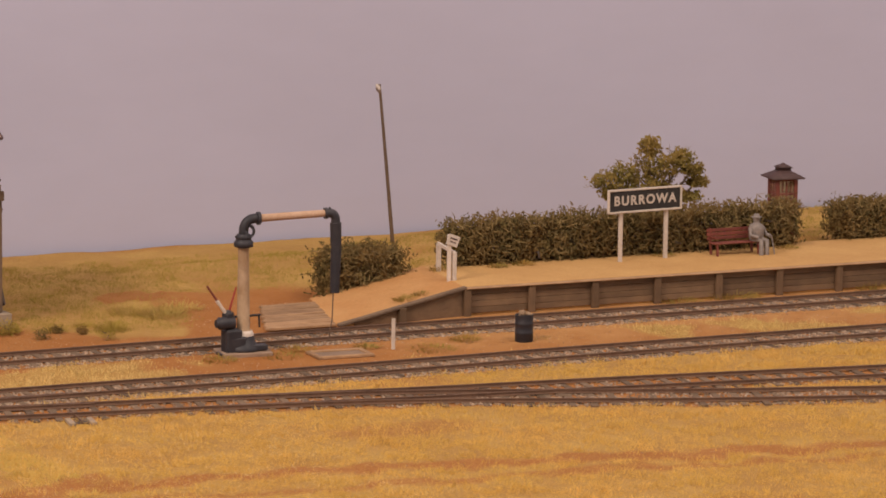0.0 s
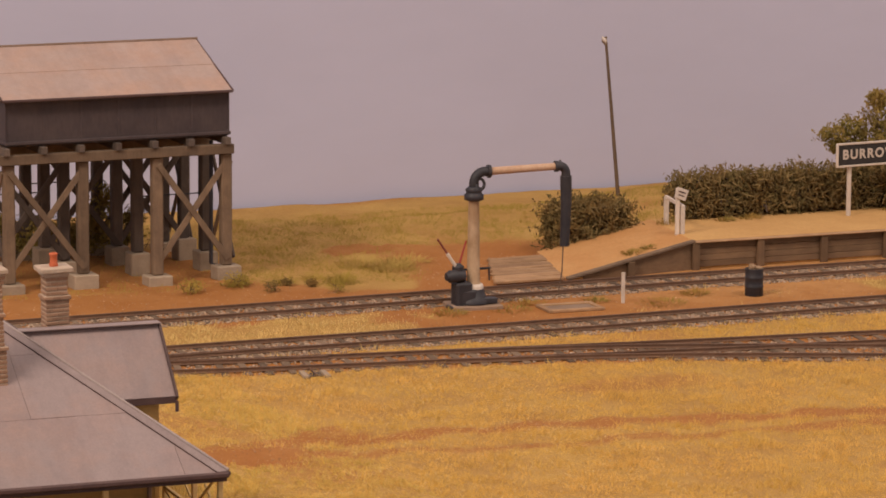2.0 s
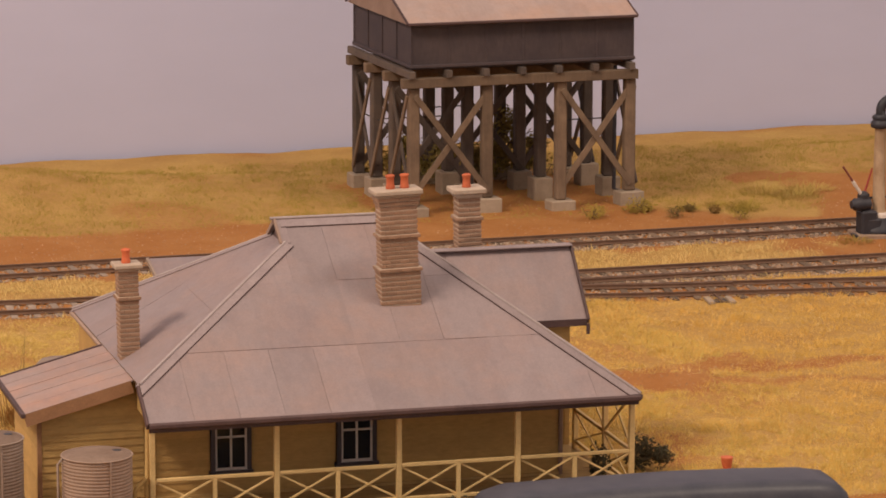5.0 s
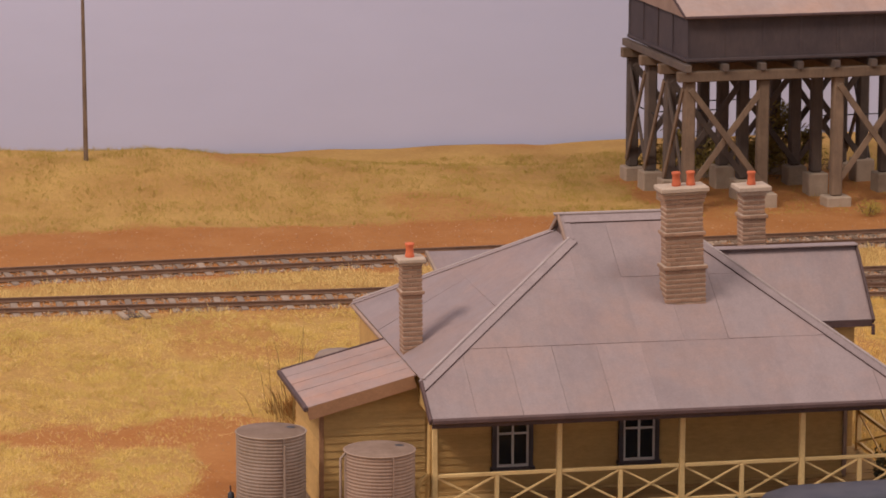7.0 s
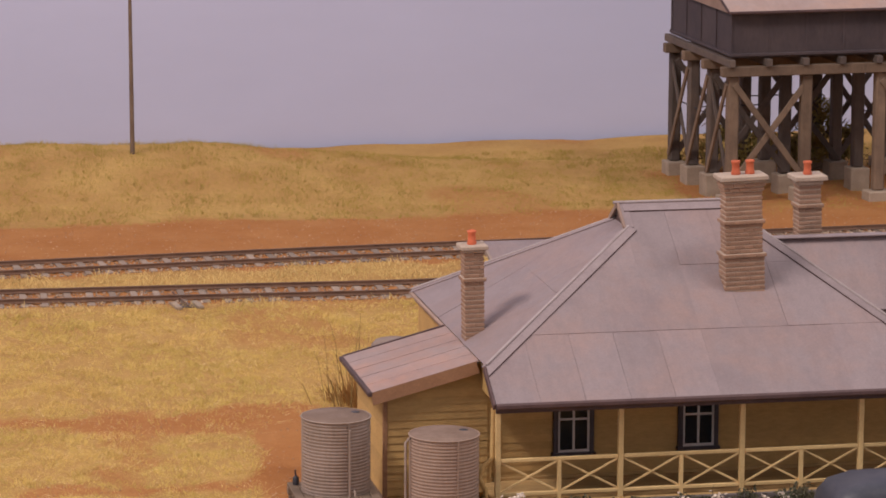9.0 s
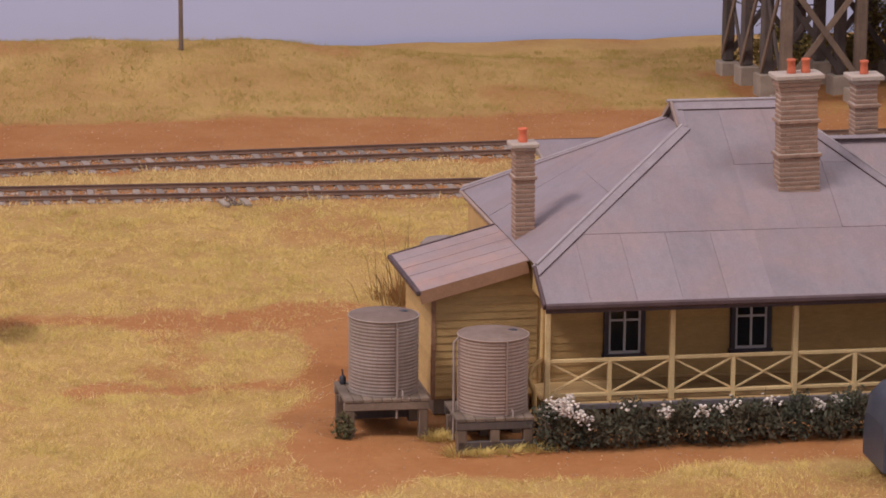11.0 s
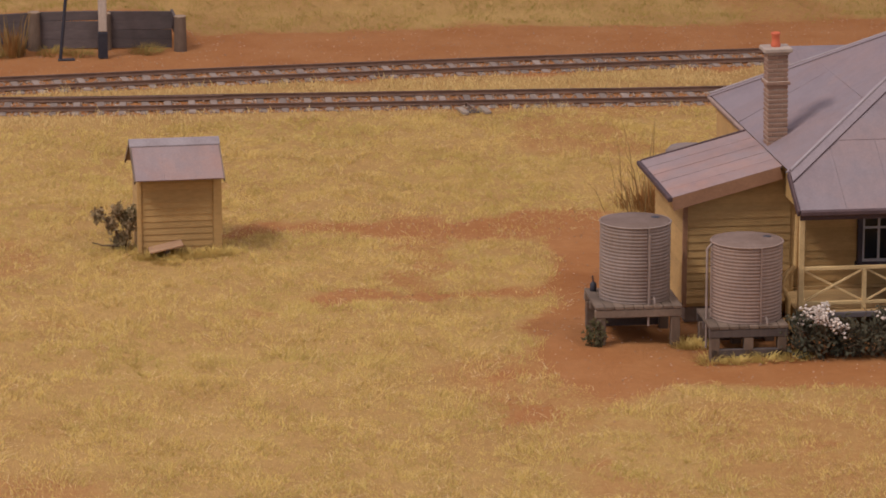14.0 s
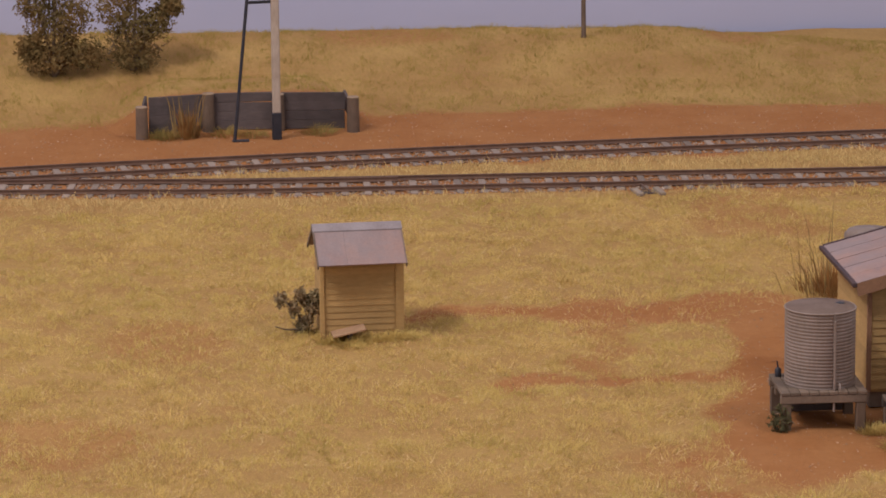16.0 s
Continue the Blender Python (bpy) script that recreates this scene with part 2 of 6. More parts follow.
HEDGE = leaves("hedge_leaves", (0.085, 0.068, 0.032), (0.23, 0.17, 0.072))
TREE = leaves("olive_leaves", (0.13, 0.107, 0.034), (0.335, 0.26, 0.088))
GREEN = leaves("garden_leaves", (0.042, 0.042, 0.03), (0.13, 0.122, 0.078))
PETAL = surf("white_petals", (0.66, 0.55, 0.46), (0.54, 0.44, 0.36), 0.7, 8.0, 20, 0.0, spread=0.15)
TWIG = surf("brown_twig", (0.12, 0.08, 0.05), (0.18, 0.12, 0.07), 0.9, 5.0, 20, 0.0)
WEED_GREEN = leaves("grey_green_weed", (0.06, 0.055, 0.026), (0.17, 0.15, 0.075))
BANK_TIMBER = surf("tarred_bank_timber", (0.12, 0.09, 0.082), (0.085, 0.065, 0.06), 0.85, 1.4, 14, 0.01, (0.2, 1, 1), spread=0.2)
SIGN_BLACK = surf("black_sign_board", (0.02, 0.019, 0.02), (0.035, 0.03, 0.03), 0.6, 3, 20, 0.002)
BROWN_POST = surf("brown_post_timber", (0.165, 0.098, 0.056), (0.115, 0.07, 0.042), 0.85, 1.4, 14, 0.012, (1, 1, 0.15), spread=0.2)
FACING = surf("brown_facing_boards", (0.19, 0.115, 0.066), (0.13, 0.08, 0.05), 0.85, 1.2, 12, 0.01, (0.2, 1, 1), spread=0.2)
STAND = surf("grey_stand_timber", (0.215, 0.150, 0.105), (0.135, 0.094, 0.066), 0.85, 1.4, 14, 0.01, (1, 0.2, 1), spread=0.2)
RUSTY_TOP = surf("rusty_tank_top", (0.20, 0.135, 0.105), (0.14, 0.09, 0.065), 0.8, 1.6, 14, 0.004, spread=0.1)
SHRUB = leaves("brown_shrub_leaves", (0.13, 0.095, 0.038), (0.29, 0.205, 0.08))
MAST = surf("stained_mast_paint", (0.47, 0.37, 0.29), (0.37, 0.28, 0.21), 0.7, 2.0, 14, 0.004, (1, 1, 0.25))
CLEAR = bpy.data.materials.new("clear_glass")
CLEAR.use_nodes = True
for key, value in (("Base Color", (0.9, 0.9, 0.9, 1)), ("Roughness", 0.02), ("Transmission Weight", 1.0), ("IOR", 1.05)):
    CLEAR.node_tree.nodes["Principled BSDF"].inputs[key].default_value = value
SASH = surf("grey_sash_paint", (0.52, 0.47, 0.44), (0.43, 0.39, 0.37), 0.6, 3.0, 30, 0.0)
GABLE = surf("weathered_gable_boards", (0.30, 0.205, 0.165), (0.24, 0.16, 0.125), 0.85, 1.4, 14, 0.006, (1, 1, 0.2))
RUSSET = leaves("russet_stalks", (0.20, 0.10, 0.035), (0.36, 0.19, 0.06))
REED = leaves("dry_reed", (0.16, 0.118, 0.045), (0.33, 0.225, 0.085))
ROLL = surf("pale_ridge_roll", (0.33, 0.27, 0.265), (0.26, 0.205, 0.20), 0.6, 2.0, 20, 0.004)
FLOORING = surf("brown_ochre_floor", (0.39, 0.25, 0.10), (0.31, 0.195, 0.082), 0.85, 1.4, 14, 0.006, (0.2, 1, 1), spread=0.15)
FIBRE = surf("olive_hedge_fibre", (0.27, 0.19, 0.08), (0.17, 0.115, 0.05), 0.9, 5.0, 20, 0.0, island=True, spread=0.35)
CROSSING = surf("orange_grey_timber", (0.37, 0.225, 0.125), (0.25, 0.145, 0.08), 0.85, 1.4, 14, 0.012, (0.2, 1, 1), spread=0.2)
# yellow tint puts the bright glint inside the hut into the pane colour
HUT_GLASS = bpy.data.materials.new("glint_tinted_hut_glass")
HUT_GLASS.use_nodes = True
for key, value in (("Base Color", (0.80, 0.70, 0.50, 1)), ("Roughness", 0.2), ("Transmission Weight", 0.85), ("IOR", 1.1)):
    HUT_GLASS.node_tree.nodes["Principled BSDF"].inputs[key].default_value = value
GROUND = ground_material()
BACKDROP = backdrop_material()
GLASS = bpy.data.materials.new("window_glass")
GLASS.use_nodes = True
for key, value in (("Base Color", (0.02, 0.022, 0.03, 1)), ("Roughness", 0.12), ("Transmission Weight", 0.3), ("Specular IOR Level", 0.2), ("IOR", 1.45)):
    GLASS.node_tree.nodes["Principled BSDF"].inputs[key].default_value = value


# ---- mesh helpers: everything is written in full-size metres ----
class Shape:
    """Vertices and faces of one part."""

    def __init__(self):
        self.v, self.f, self.uv, self.smooth = [], [], {}, set()

    def add(self, verts, faces, smooth=False):
        k = len(self.v)
        self.v += [tuple(p) for p in verts]
        for f in faces:
            if smooth:
                self.smooth.add(len(self.f))
            self.f.append(tuple(i + k for i in f))
        return self

    def frame_box(self, m, sx, sy, sz, c=0.0):
        """A box with chamfered edges, centred on the pose m."""
        hx, hy, hz = sx / 2, sy / 2, sz / 2
        c = min(c, 0.45 * min(sx, sy, sz))
        if c <= 0:
            v = [(x, y, z) for x in (-hx, hx) for y in (-hy, hy) for z in (-hz, hz)]
            f = [(0, 1, 3, 2), (4, 6, 7, 5), (0, 4, 5, 1), (2, 3, 7, 6), (0, 2, 6, 4), (1, 5, 7, 3)]
            return self.add([m @ Vector(p) for p in v], f)
        v, ids = [], {}
        for x in (-1, 1):
            for y in (-1, 1):
                for z in (-1, 1):
                    for a in range(3):
                        p = [x * (hx - c), y * (hy - c), z * (hz - c)]
                        p[a] = (x * hx, y * hy, z * hz)[a]
                        ids[x, y, z, a] = len(v)
                        v.append(p)
        f = []
        for a in range(3):
            b, d = (a + 1) % 3, (a + 2) % 3
            for s in (-1, 1):
                loop = []
                for p, q in ((-1, -1), (1, -1), (1, 1), (-1, 1)):
                    k = [0, 0, 0]
                    k[a], k[b], k[d] = s, p, q
                    loop.append(ids[(*k, a)])
                f.append(loop if s > 0 else loop[::-1])
            for p in (-1, 1):
                for q in (-1, 1):
                    k0, k1 = [0, 0, 0], [0, 0, 0]
                    k0[a], k1[a] = -1, 1
                    k0[b] = k1[b] = p
                    k0[d] = k1[d] = q
                    loop = [ids[(*k0, b)], ids[(*k1, b)], ids[(*k1, d)], ids[(*k0, d)]]
                    f.append(loop if p * q < 0 else loop[::-1])
        for x in (-1, 1):
            for y in (-1, 1):
                for z in (-1, 1):
                    loop = [ids[x, y, z, a] for a in range(3)]
                    f.append(loop if x * y * z > 0 else loop[::-1])
        return self.add([m @ Vector(p) for p in v], f)

    def box(self, x0, x1, y0, y1, z0, z1, c=0.0):
        return self.frame_box(Matrix.Translation(((x0 + x1) / 2, (y0 + y1) / 2, (z0 + z1) / 2)), x1 - x0, y1 - y0, z1 - z0, c)

    def beam(self, p, q, w, h, c=0.0, up=(0, 0, 1)):
        """A squared timber from p to q; w is its width across, h its height."""
        p, q = Vector(p), Vector(q)
        d = (q - p).normalized()
        up = Vector(up) if abs(d.dot(Vector(up))) < 0.98 else Vector((0, 1, 0))
        side = d.cross(up).normalized()
        top = side.cross(d)
        m = Matrix((d, side, top)).transposed().to_4x4()
        m.translation = (p + q) / 2
        return self.frame_box(m, (q - p).length, w, h, c)

    def tube(self, points, radii, n=10, ends=True):
        """A round bar through points, with a radius at each."""
        pts = [Vector(p) for p in points]
        rings = []
        side = None
        for i, p in enumerate(pts):
            d = (pts[min(i + 1, len(pts) - 1)] - pts[max(i - 1, 0)]).normalized()
            if side is None:
                side = d.cross(Vector((0, 0, 1)) if abs(d.z) < 0.9 else Vector((1, 0, 0))).normalized()
            side = (side - d * side.dot(d)).normalized()
            other = d.cross(side)
            r = radii[i] if isinstance(radii, (list, tuple)) else radii
            rings.append([p + r * (math.cos(a) * side + math.sin(a) * other) for a in (2 * math.pi * j / n for j in range(n))])
        v = [p for ring in rings for p in ring]
        f = [(i * n + j, i * n + (j + 1) % n, (i + 1) * n + (j + 1) % n, (i + 1) * n + j) for i in range(len(pts) - 1) for j in range(n)]
        self.add(v, f, True)
        if ends:
            self.add(rings[0], [tuple(range(n))[::-1]])
            self.add(rings[-1], [tuple(range(n))])
        return self

    def lathe(self, profile, n=24, at=(0, 0, 0), smooth=True):
        """A turned shape: profile is (radius, z) from bottom to top."""
        v = [(at[0] + r * math.cos(2 * math.pi * j / n), at[1] + r * math.sin(2 * math.pi * j / n), at[2] + z) for r, z in profile for j in range(n)]
        f = [(i * n + j, i * n + (j + 1) % n, (i + 1) * n + (j + 1) % n, (i + 1) * n + j) for i in range(len(profile) - 1) for j in range(n)]
        self.add(v, f, smooth)
        k = len(profile) - 1
        self.add(v[:n], [tuple(range(n))[::-1]])
        self.add(v[k * n:], [tuple(range(n))])
        return self

    def prism(self, loop, down):
        """A plate: the loop as its upper face, and its copy moved by down."""
        n = len(loop)
        top = [Vector(p) for p in loop]
        low = [p + Vector(down) for p in top]
        return self.add(top + low, [tuple(range(n)), tuple(range(2 * n - 1, n - 1, -1))] + [(i, n + i, n + (i + 1) % n, (i + 1) % n) for i in range(n)])

    def mesh(self, name, material):
        me = bpy.data.meshes.new(name)
        me.from_pydata([(x * K, y * K, z * K) for x, y, z in self.v], [], self.f)
        me.materials.append(material)
        if self.smooth:
            flags = np.zeros(len(self.f), bool)
            flags[list(self.smooth)] = True
            me.polygons.foreach_set("use_smooth", flags)
        if self.uv:
            layer = me.uv_layers.new(name="UVMap")
            for poly in me.polygons:
                if poly.index in self.uv:
                    for li, co in zip(poly.loop_indices, self.uv[poly.index]):
                        layer.data[li].uv = co
        me.update()
        return me


def thing(name, label, category, at=(0, 0, 0), turn=0.0, group="", kind=""):
    ob = new(name)
    ob.empty_display_size = 0.2 * K
    ob.matrix_world = pose(at[0] * K, at[1] * K, at[2] * K, 0, 0, turn)
    return tagged(ob, label, category, group, kind)


def part(name, shape, material, parent, label=""):
    ob = new(name, shape.mesh(name, material) if isinstance(shape, Shape) else shape)
    ob.parent = parent
    return tagged(ob, label)


def single(name, shape, material, label, category, at=(0, 0, 0), turn=0.0, group="", kind=""):
    ob = new(name, shape.mesh(name, material))
    ob.matrix_world = pose(at[0] * K, at[1] * K, at[2] * K, 0, 0, turn)
    return tagged(ob, label, category, group, kind)


def piece(name, mesh, parent, m):
    """One more piece on a shared mesh, at the pose m within its parent (full-size metres)."""
    ob = new(name, mesh)
    ob.parent = parent
    m = m.copy()
    m.translation = m.translation * K
    ob.matrix_basis = m
    return ob


def big_mesh(name, verts, faces, material, label, category, attribute=None):
    """One object of very many small pieces, from arrays."""
    me = bpy.data.meshes.new(name)
    verts, faces = np.asarray(verts, np.float32) * K, np.asarray(faces, np.int32)
    k = faces.shape[1]
    me.vertices.add(len(verts))
    me.vertices.foreach_set("co", verts.ravel())
    me.loops.add(faces.size)
    me.loops.foreach_set("vertex_index", faces.ravel())
    me.polygons.add(len(faces))
    me.polygons.foreach_set("loop_start", np.arange(len(faces), dtype=np.int32) * k)
    me.materials.append(material)
    if attribute is not None:
        a = me.attributes.new("grass", "FLOAT", "POINT")
        a.data.foreach_set("value", np.asarray(attribute, np.float32))
    me.update(calc_edges=True)
    me.validate()
    return tagged(new(name, me), label, category)


# ---- the lie of the land ----
rng = np.random.default_rng(7)


def wave(x, y, scale, seed):
    """Smooth random values of about -1 to 1 over the plan."""
    r = np.random.default_rng(seed)
    out = 0
    for k in range(6):
        a, ph = r.uniform(0, 2 * math.pi, 2)
        f = scale * r.uniform(0.6, 1.9)
        out = out + np.sin(f * (x * math.cos(a) + y * math.sin(a)) + ph + 1.3 * np.sin(0.6 * f * (x * math.sin(a) - y * math.cos(a)) + 2 * ph))
    return out / 3.2


def step(v, lo, hi):
    s = np.clip((v - lo) / (hi - lo), 0, 1)
    return s * s * (3 - 2 * s)


def crest(x):
    return np.interp(x, [-60, -45, -36, -31.5, -28.5, -25.7, -22, -19, -14, -2.5, 8, 11.5, 15, 32], [1.6, 1.32, 1.2, 1.12, 1.02, 0.64, 0.36, 0.12, 0.06, 0.04, 0.22, 0.52, 0.7, 0.85])


def height(x, y):
    """The ground's height: flat by the tracks, a low bank of grass behind them."""
    x, y = np.asarray(x, float), np.asarray(y, float)
    bank = step(y, 6.0, 14.0) * crest(x) - 1.3 * step(y, 14.5, 19.5)
    behind_platform = step(x, 9.0, 13.0) * step(y, 5.5, 6.5) * 0.85 * (1 - 0.2 * step(y, 8, 12))
    bank = np.maximum(bank, behind_platform - 1.3 * step(y, 14.5, 19.5))
    loading = step(x, -48.3, -46.2) * (1 - step(x, -41.8, -39.8)) * step(y, 4.4, 5.0) * (1 - step(y, 8.0, 11.0)) * 0.9
    bank = np.maximum(bank, loading)
    return bank + 0.035 * wave(x, y, 0.8, 3) * step(np.abs(y + 4), 6.5, 9) + 0.02 * wave(x, y, 2.3, 5) * step(np.abs(y + 4), 6.5, 9)


def near(x, y, line, width, soft=0.3):
    """1 on a line of the plan, 0 beyond its width."""
    best = np.full(np.shape(x), 1e9)
    for (ax, ay), (bx, by) in zip(line[:-1], line[1:]):
        dx, dy = bx - ax, by - ay
        s = np.clip(((x - ax) * dx + (y - ay) * dy) / (dx * dx + dy * dy), 0, 1)
        best = np.minimum(best, np.hypot(x - ax - s * dx, y - ay - s * dy))
    return 1 - step(best, (1 - soft) * width, (1 + soft) * width)


TRACK_1 = [(-75, -6.0), (-62, -3.6), (-51, -1.95), (-45, -1.45), (-38, -1.0), (-31, -0.72), (-25, -0.6), (-10, -0.55), (7, -0.3), (24, -0.45), (45, -0.6)]
TRACK_2 = [(-75, -2.0), (-62, -2.9), (-51, -3.85), (-45, -4.75), (-38.5, -5.25), (-32, -5.75), (-27, -6.15), (-20, -6.25), (-10, -6.25), (0, -6.4), (10, -6.3), (20, -6.4), (45, -6.7)]
TRACK_3 = [(-26, -6.2), (-21, -6.7), (-16, -7.65), (-11, -8.75), (-4.5, -9.75), (2, -10.75), (8, -11.5), (16, -12.75), (30, -15.0), (45, -17.5)]
TRACK_4 = [(-5, -9.7), (0, -10.75), (4, -12.1), (8.4, -13.85), (14.3, -15.75), (24, -18.8), (45, -25)]
TRACKS = (TRACK_1, TRACK_2, TRACK_3, TRACK_4)
PATH_SHED = [(-41.5, -20.7), (-40.6, -20.4), (-38.9, -20.6), (-37.4, -21.1)]
PATH_HOUSE = [(-38.0, -20.9), (-36.3, -21.2), (-35.0, -21.1), (-33.6, -20.9), (-32.4, -21.5)]
PATH_BRANCH = [(-37.5, -21.9), (-37.85, -24.5), (-38.1, -26.9)]
PATH_WEAR = [(-40.6, -27.4), (-39.2, -27.6), (-38.0, -27.5), (-36.3, -27.6), (-35.2, -27.3)]
YARD_WEST = [(-36.4, -36.8), (-36.8, -35.3), (-36.7, -32.1), (-35.9, -28.8), (-35.1, -25.8), (-34.5, -22.5), (-33.6, -20.0)]
YARD_SOUTH = [(-37, -36.6), (-35, -36.4), (-33.7, -36.0), (-32.6, -36.4), (-30.8, -36.3), (-27.7, -35.95), (-25.7, -35.85), (-12, -36.2)]
PATH_RIGHT = [(-16.5, -19.3), (-13.5, -18.5), (-10, -18.9), (-5, -19.4), (0, -20.1), (9, -21.7), (30, -25)]
PATH_RUT = [(-15.5, -20.6), (-12, -20.6), (-8, -21.1), (-3, -21.6), (2, -22.1), (9, -23.4), (30, -27)]


def grass_cover(x, y):
    """How far grass covers the earth, 0 to 1."""
    x, y = np.asarray(x, float), np.asarray(y, float)
    wx, wy = x + 0.5 * wave(x, y, 1.1, 11) + 0.18 * wave(x, y, 4.5, 13), y + 0.45 * wave(x, y, 1.3, 12) + 0.18 * wave(x, y, 4.1, 14)
    g = np.ones(np.shape(x))
    cess = step(wy, -2.4, -1.6) * (1 - step(wy, np.interp(x, [-55, -38, -30, -16, -6, -3.2, -1.2, 0.4], [4.6, 5.5, 5.0, 4.2, 3.6, 1.6, 1.4, 3.6]), np.interp(x, [-55, -38, -30, -16, -6, -3.2, -1.2, 0.4], [6.2, 7.2, 6.6, 5.6, 4.8, 2.6, 2.2, 4.8])))
    g = np.minimum(g, 1 - cess)
    yard = step(wx - 0.25 * (wy - 3), -1.2, 0.0) * (1 - step(wx, 8, 10)) * step(wy, 0.5, 1.5) * (1 - step(wy, 8.2, 10.2))
    g = np.minimum(g, 1 - yard)
    between = step(wx, -5.2, -3.6) * step(wy, -5.7, -5.3) * (1 - step(wy, -2, -1.5))
    patches = step(wave(x, y, 0.9, 21), 0.15, 0.6) * step(x, 11.5, 13.5) + step(wave(x, y, 1.5, 22), 0.5, 0.9) * (1 - step(x, 8, 10)) * 0.7
    g = np.minimum(g, 1 - between * (1 - np.clip(patches, 0, 1)))
    tower = step(wx, -14.8, -14.0) * (1 - step(wx, -5.9, -5.2)) * step(wy, 4, 5) * (1 - step(wy, 11.8, 12.6))
    g = np.minimum(g, 1 - 0.85 * tower)
    for line in TRACKS:
        g = np.minimum(g, 1 - near(x, y + 0.15 * wave(x, y, 2, 31), line, 1.15))
    for line, w, bare in ((PATH_SHED, 0.7, 0.84), (PATH_HOUSE, 1.2, 0.9), (PATH_BRANCH, 0.5, 0.6), (PATH_WEAR, 0.5, 0.85), (PATH_RIGHT, 0.6, 0.86), (PATH_RUT, 0.42, 0.72)):
        g = np.minimum(g, 1 - bare * near(wx, wy, line, w, 0.35))
    west, south = np.array(YARD_WEST), np.array(YARD_SOUTH)
    wob_x, wob_y = x + 0.6 * (wx - x), y + 0.6 * (wy - y)
    court = step(wob_x - np.interp(wob_y, west[:, 1], west[:, 0]), -0.35, 0.35) * step(wob_y - np.interp(wob_x, south[:, 0], south[:, 1]), -0.3, 0.3) * (1 - step(wy, -21.0, -20.2))
    court = court * np.maximum(1 - step(x, -31.5, -30.8), 1 - step(y, -32.9, -32.3)) * (1 - step(x, -13, -11))
    g = np.minimum(g, 1 - court)
    scrape = near(wx, wy, [(-1.2, 9.1), (-0.6, 9.6), (0.6, 9.3)], 0.55)
    g = np.minimum(g, 1 - 0.9 * scrape)
    corner = near(wx, wy, [(-17.6, -27.6), (-16.7, -26.2)], 0.9, 0.6)
    g = np.minimum(g, 1 - 0.8 * corner)
    apron = near(wx, wy, [(-16.5, -19.9), (-14.3, -20.0)], 1.15)
    g = np.minimum(g, 1 - apron)
    thin = 0.5 * step(wave(x, y, 0.55, 41), 0.5, 1.0) + 0.5 * step(wave(x, y, 1.6, 43) + 0.5 * wave(x, y, 0.35, 44) + 0.3 * wave(x, y, 5, 45), 0.75, 1.6) * step(-y, 24, 30) + 0.4 * step(x, -36.5, -34) * step(-y, 36.3, 37.5)
    return np.clip(g * (1 - thin), 0, 1)


xs, ys = np.arange(-80, 50.01, 0.35), np.arange(-72, 20.01, 0.35)
gx, gy = np.meshgrid(xs, ys)
gz = height(gx, gy)
nx, ny = len(xs), len(ys)
quad = (np.arange(ny - 1)[:, None] * nx + np.arange(nx - 1)[None]).ravel()
ground = big_mesh("ground", np.stack([gx.ravel(), gy.ravel(), gz.ravel()], 1), np.stack([quad, quad + 1, quad + nx + 1, quad + nx], 1), GROUND,
                  "red earth ground with a mat of dry straw grass", "ground", grass_cover(gx, gy).ravel())
ground["kind"] = "structure"
spill = ground.data.attributes.new("sand", "FLOAT", "POINT")
spill.data.foreach_set("value", (step(gx, 1.0, 8.0) * step(gy, -6.0, -2.5) * (1 - step(gy, 3.0, 6.0))).ravel().astype(np.float32))
single("baseboard", Shape().box(-80, 50, -72, 20.6, -6, -0.3), TIMBER_DARK, "dark timber board that carries the ground", "baseboard", kind="structure")
single("floor", Shape().box(-450, 420, -420, 330, -90, -86), surf("grey_carpet", (0.10, 0.085, 0.08), (0.075, 0.065, 0.062), 0.95, 0.02, 0.5, 0.0, spread=0), "dull grey carpet floor far under the model board", "floor", kind="structure")
single("backdrop", Shape().box(-110, 90, 20, 20.8, -6, 60), BACKDROP, "plain grey-mauve painted sky board behind the bank", "backdrop", kind="structure")


def tufts(name, x, y, material, label, h0, h1, width, lean=0.45, comb=0.0):
    """Grass blades, each one a narrow bent triangle; comb: how far neighbours lean the same way."""
    n = len(x)
    z = height(x, y)
    a, h = rng.uniform(0, 2 * math.pi, n), rng.uniform(h0, h1, n)
    h = h * np.clip(0.85 + 0.4 * wave(x, y, 2.1, 61) + 0.25 * wave(x, y, 6.0, 62), 0.4, 1.4)
    w = width * rng.uniform(0.6, 1.4, n)
    way = 3.2 * wave(x, y, 1.9, 63) + 2.0 * wave(x, y, 5.0, 64)
    lx, ly = (comb * np.cos(way) + rng.normal(0, lean, n)) * h, (comb * np.sin(way) + rng.normal(0, lean, n)) * h
    base = np.stack([x, y, z - 0.02], 1)
    side = np.stack([np.cos(a) * w / 2, np.sin(a) * w / 2, 0 * a], 1)
    top = base + np.stack([lx, ly, h], 1)
    verts = np.stack([base - side, base + side, top], 1).reshape(-1, 3)
    ob = big_mesh(name, verts, np.arange(3 * n).reshape(-1, 3), material, label, "grass")
    ob["kind"] = "stuff"
    return ob


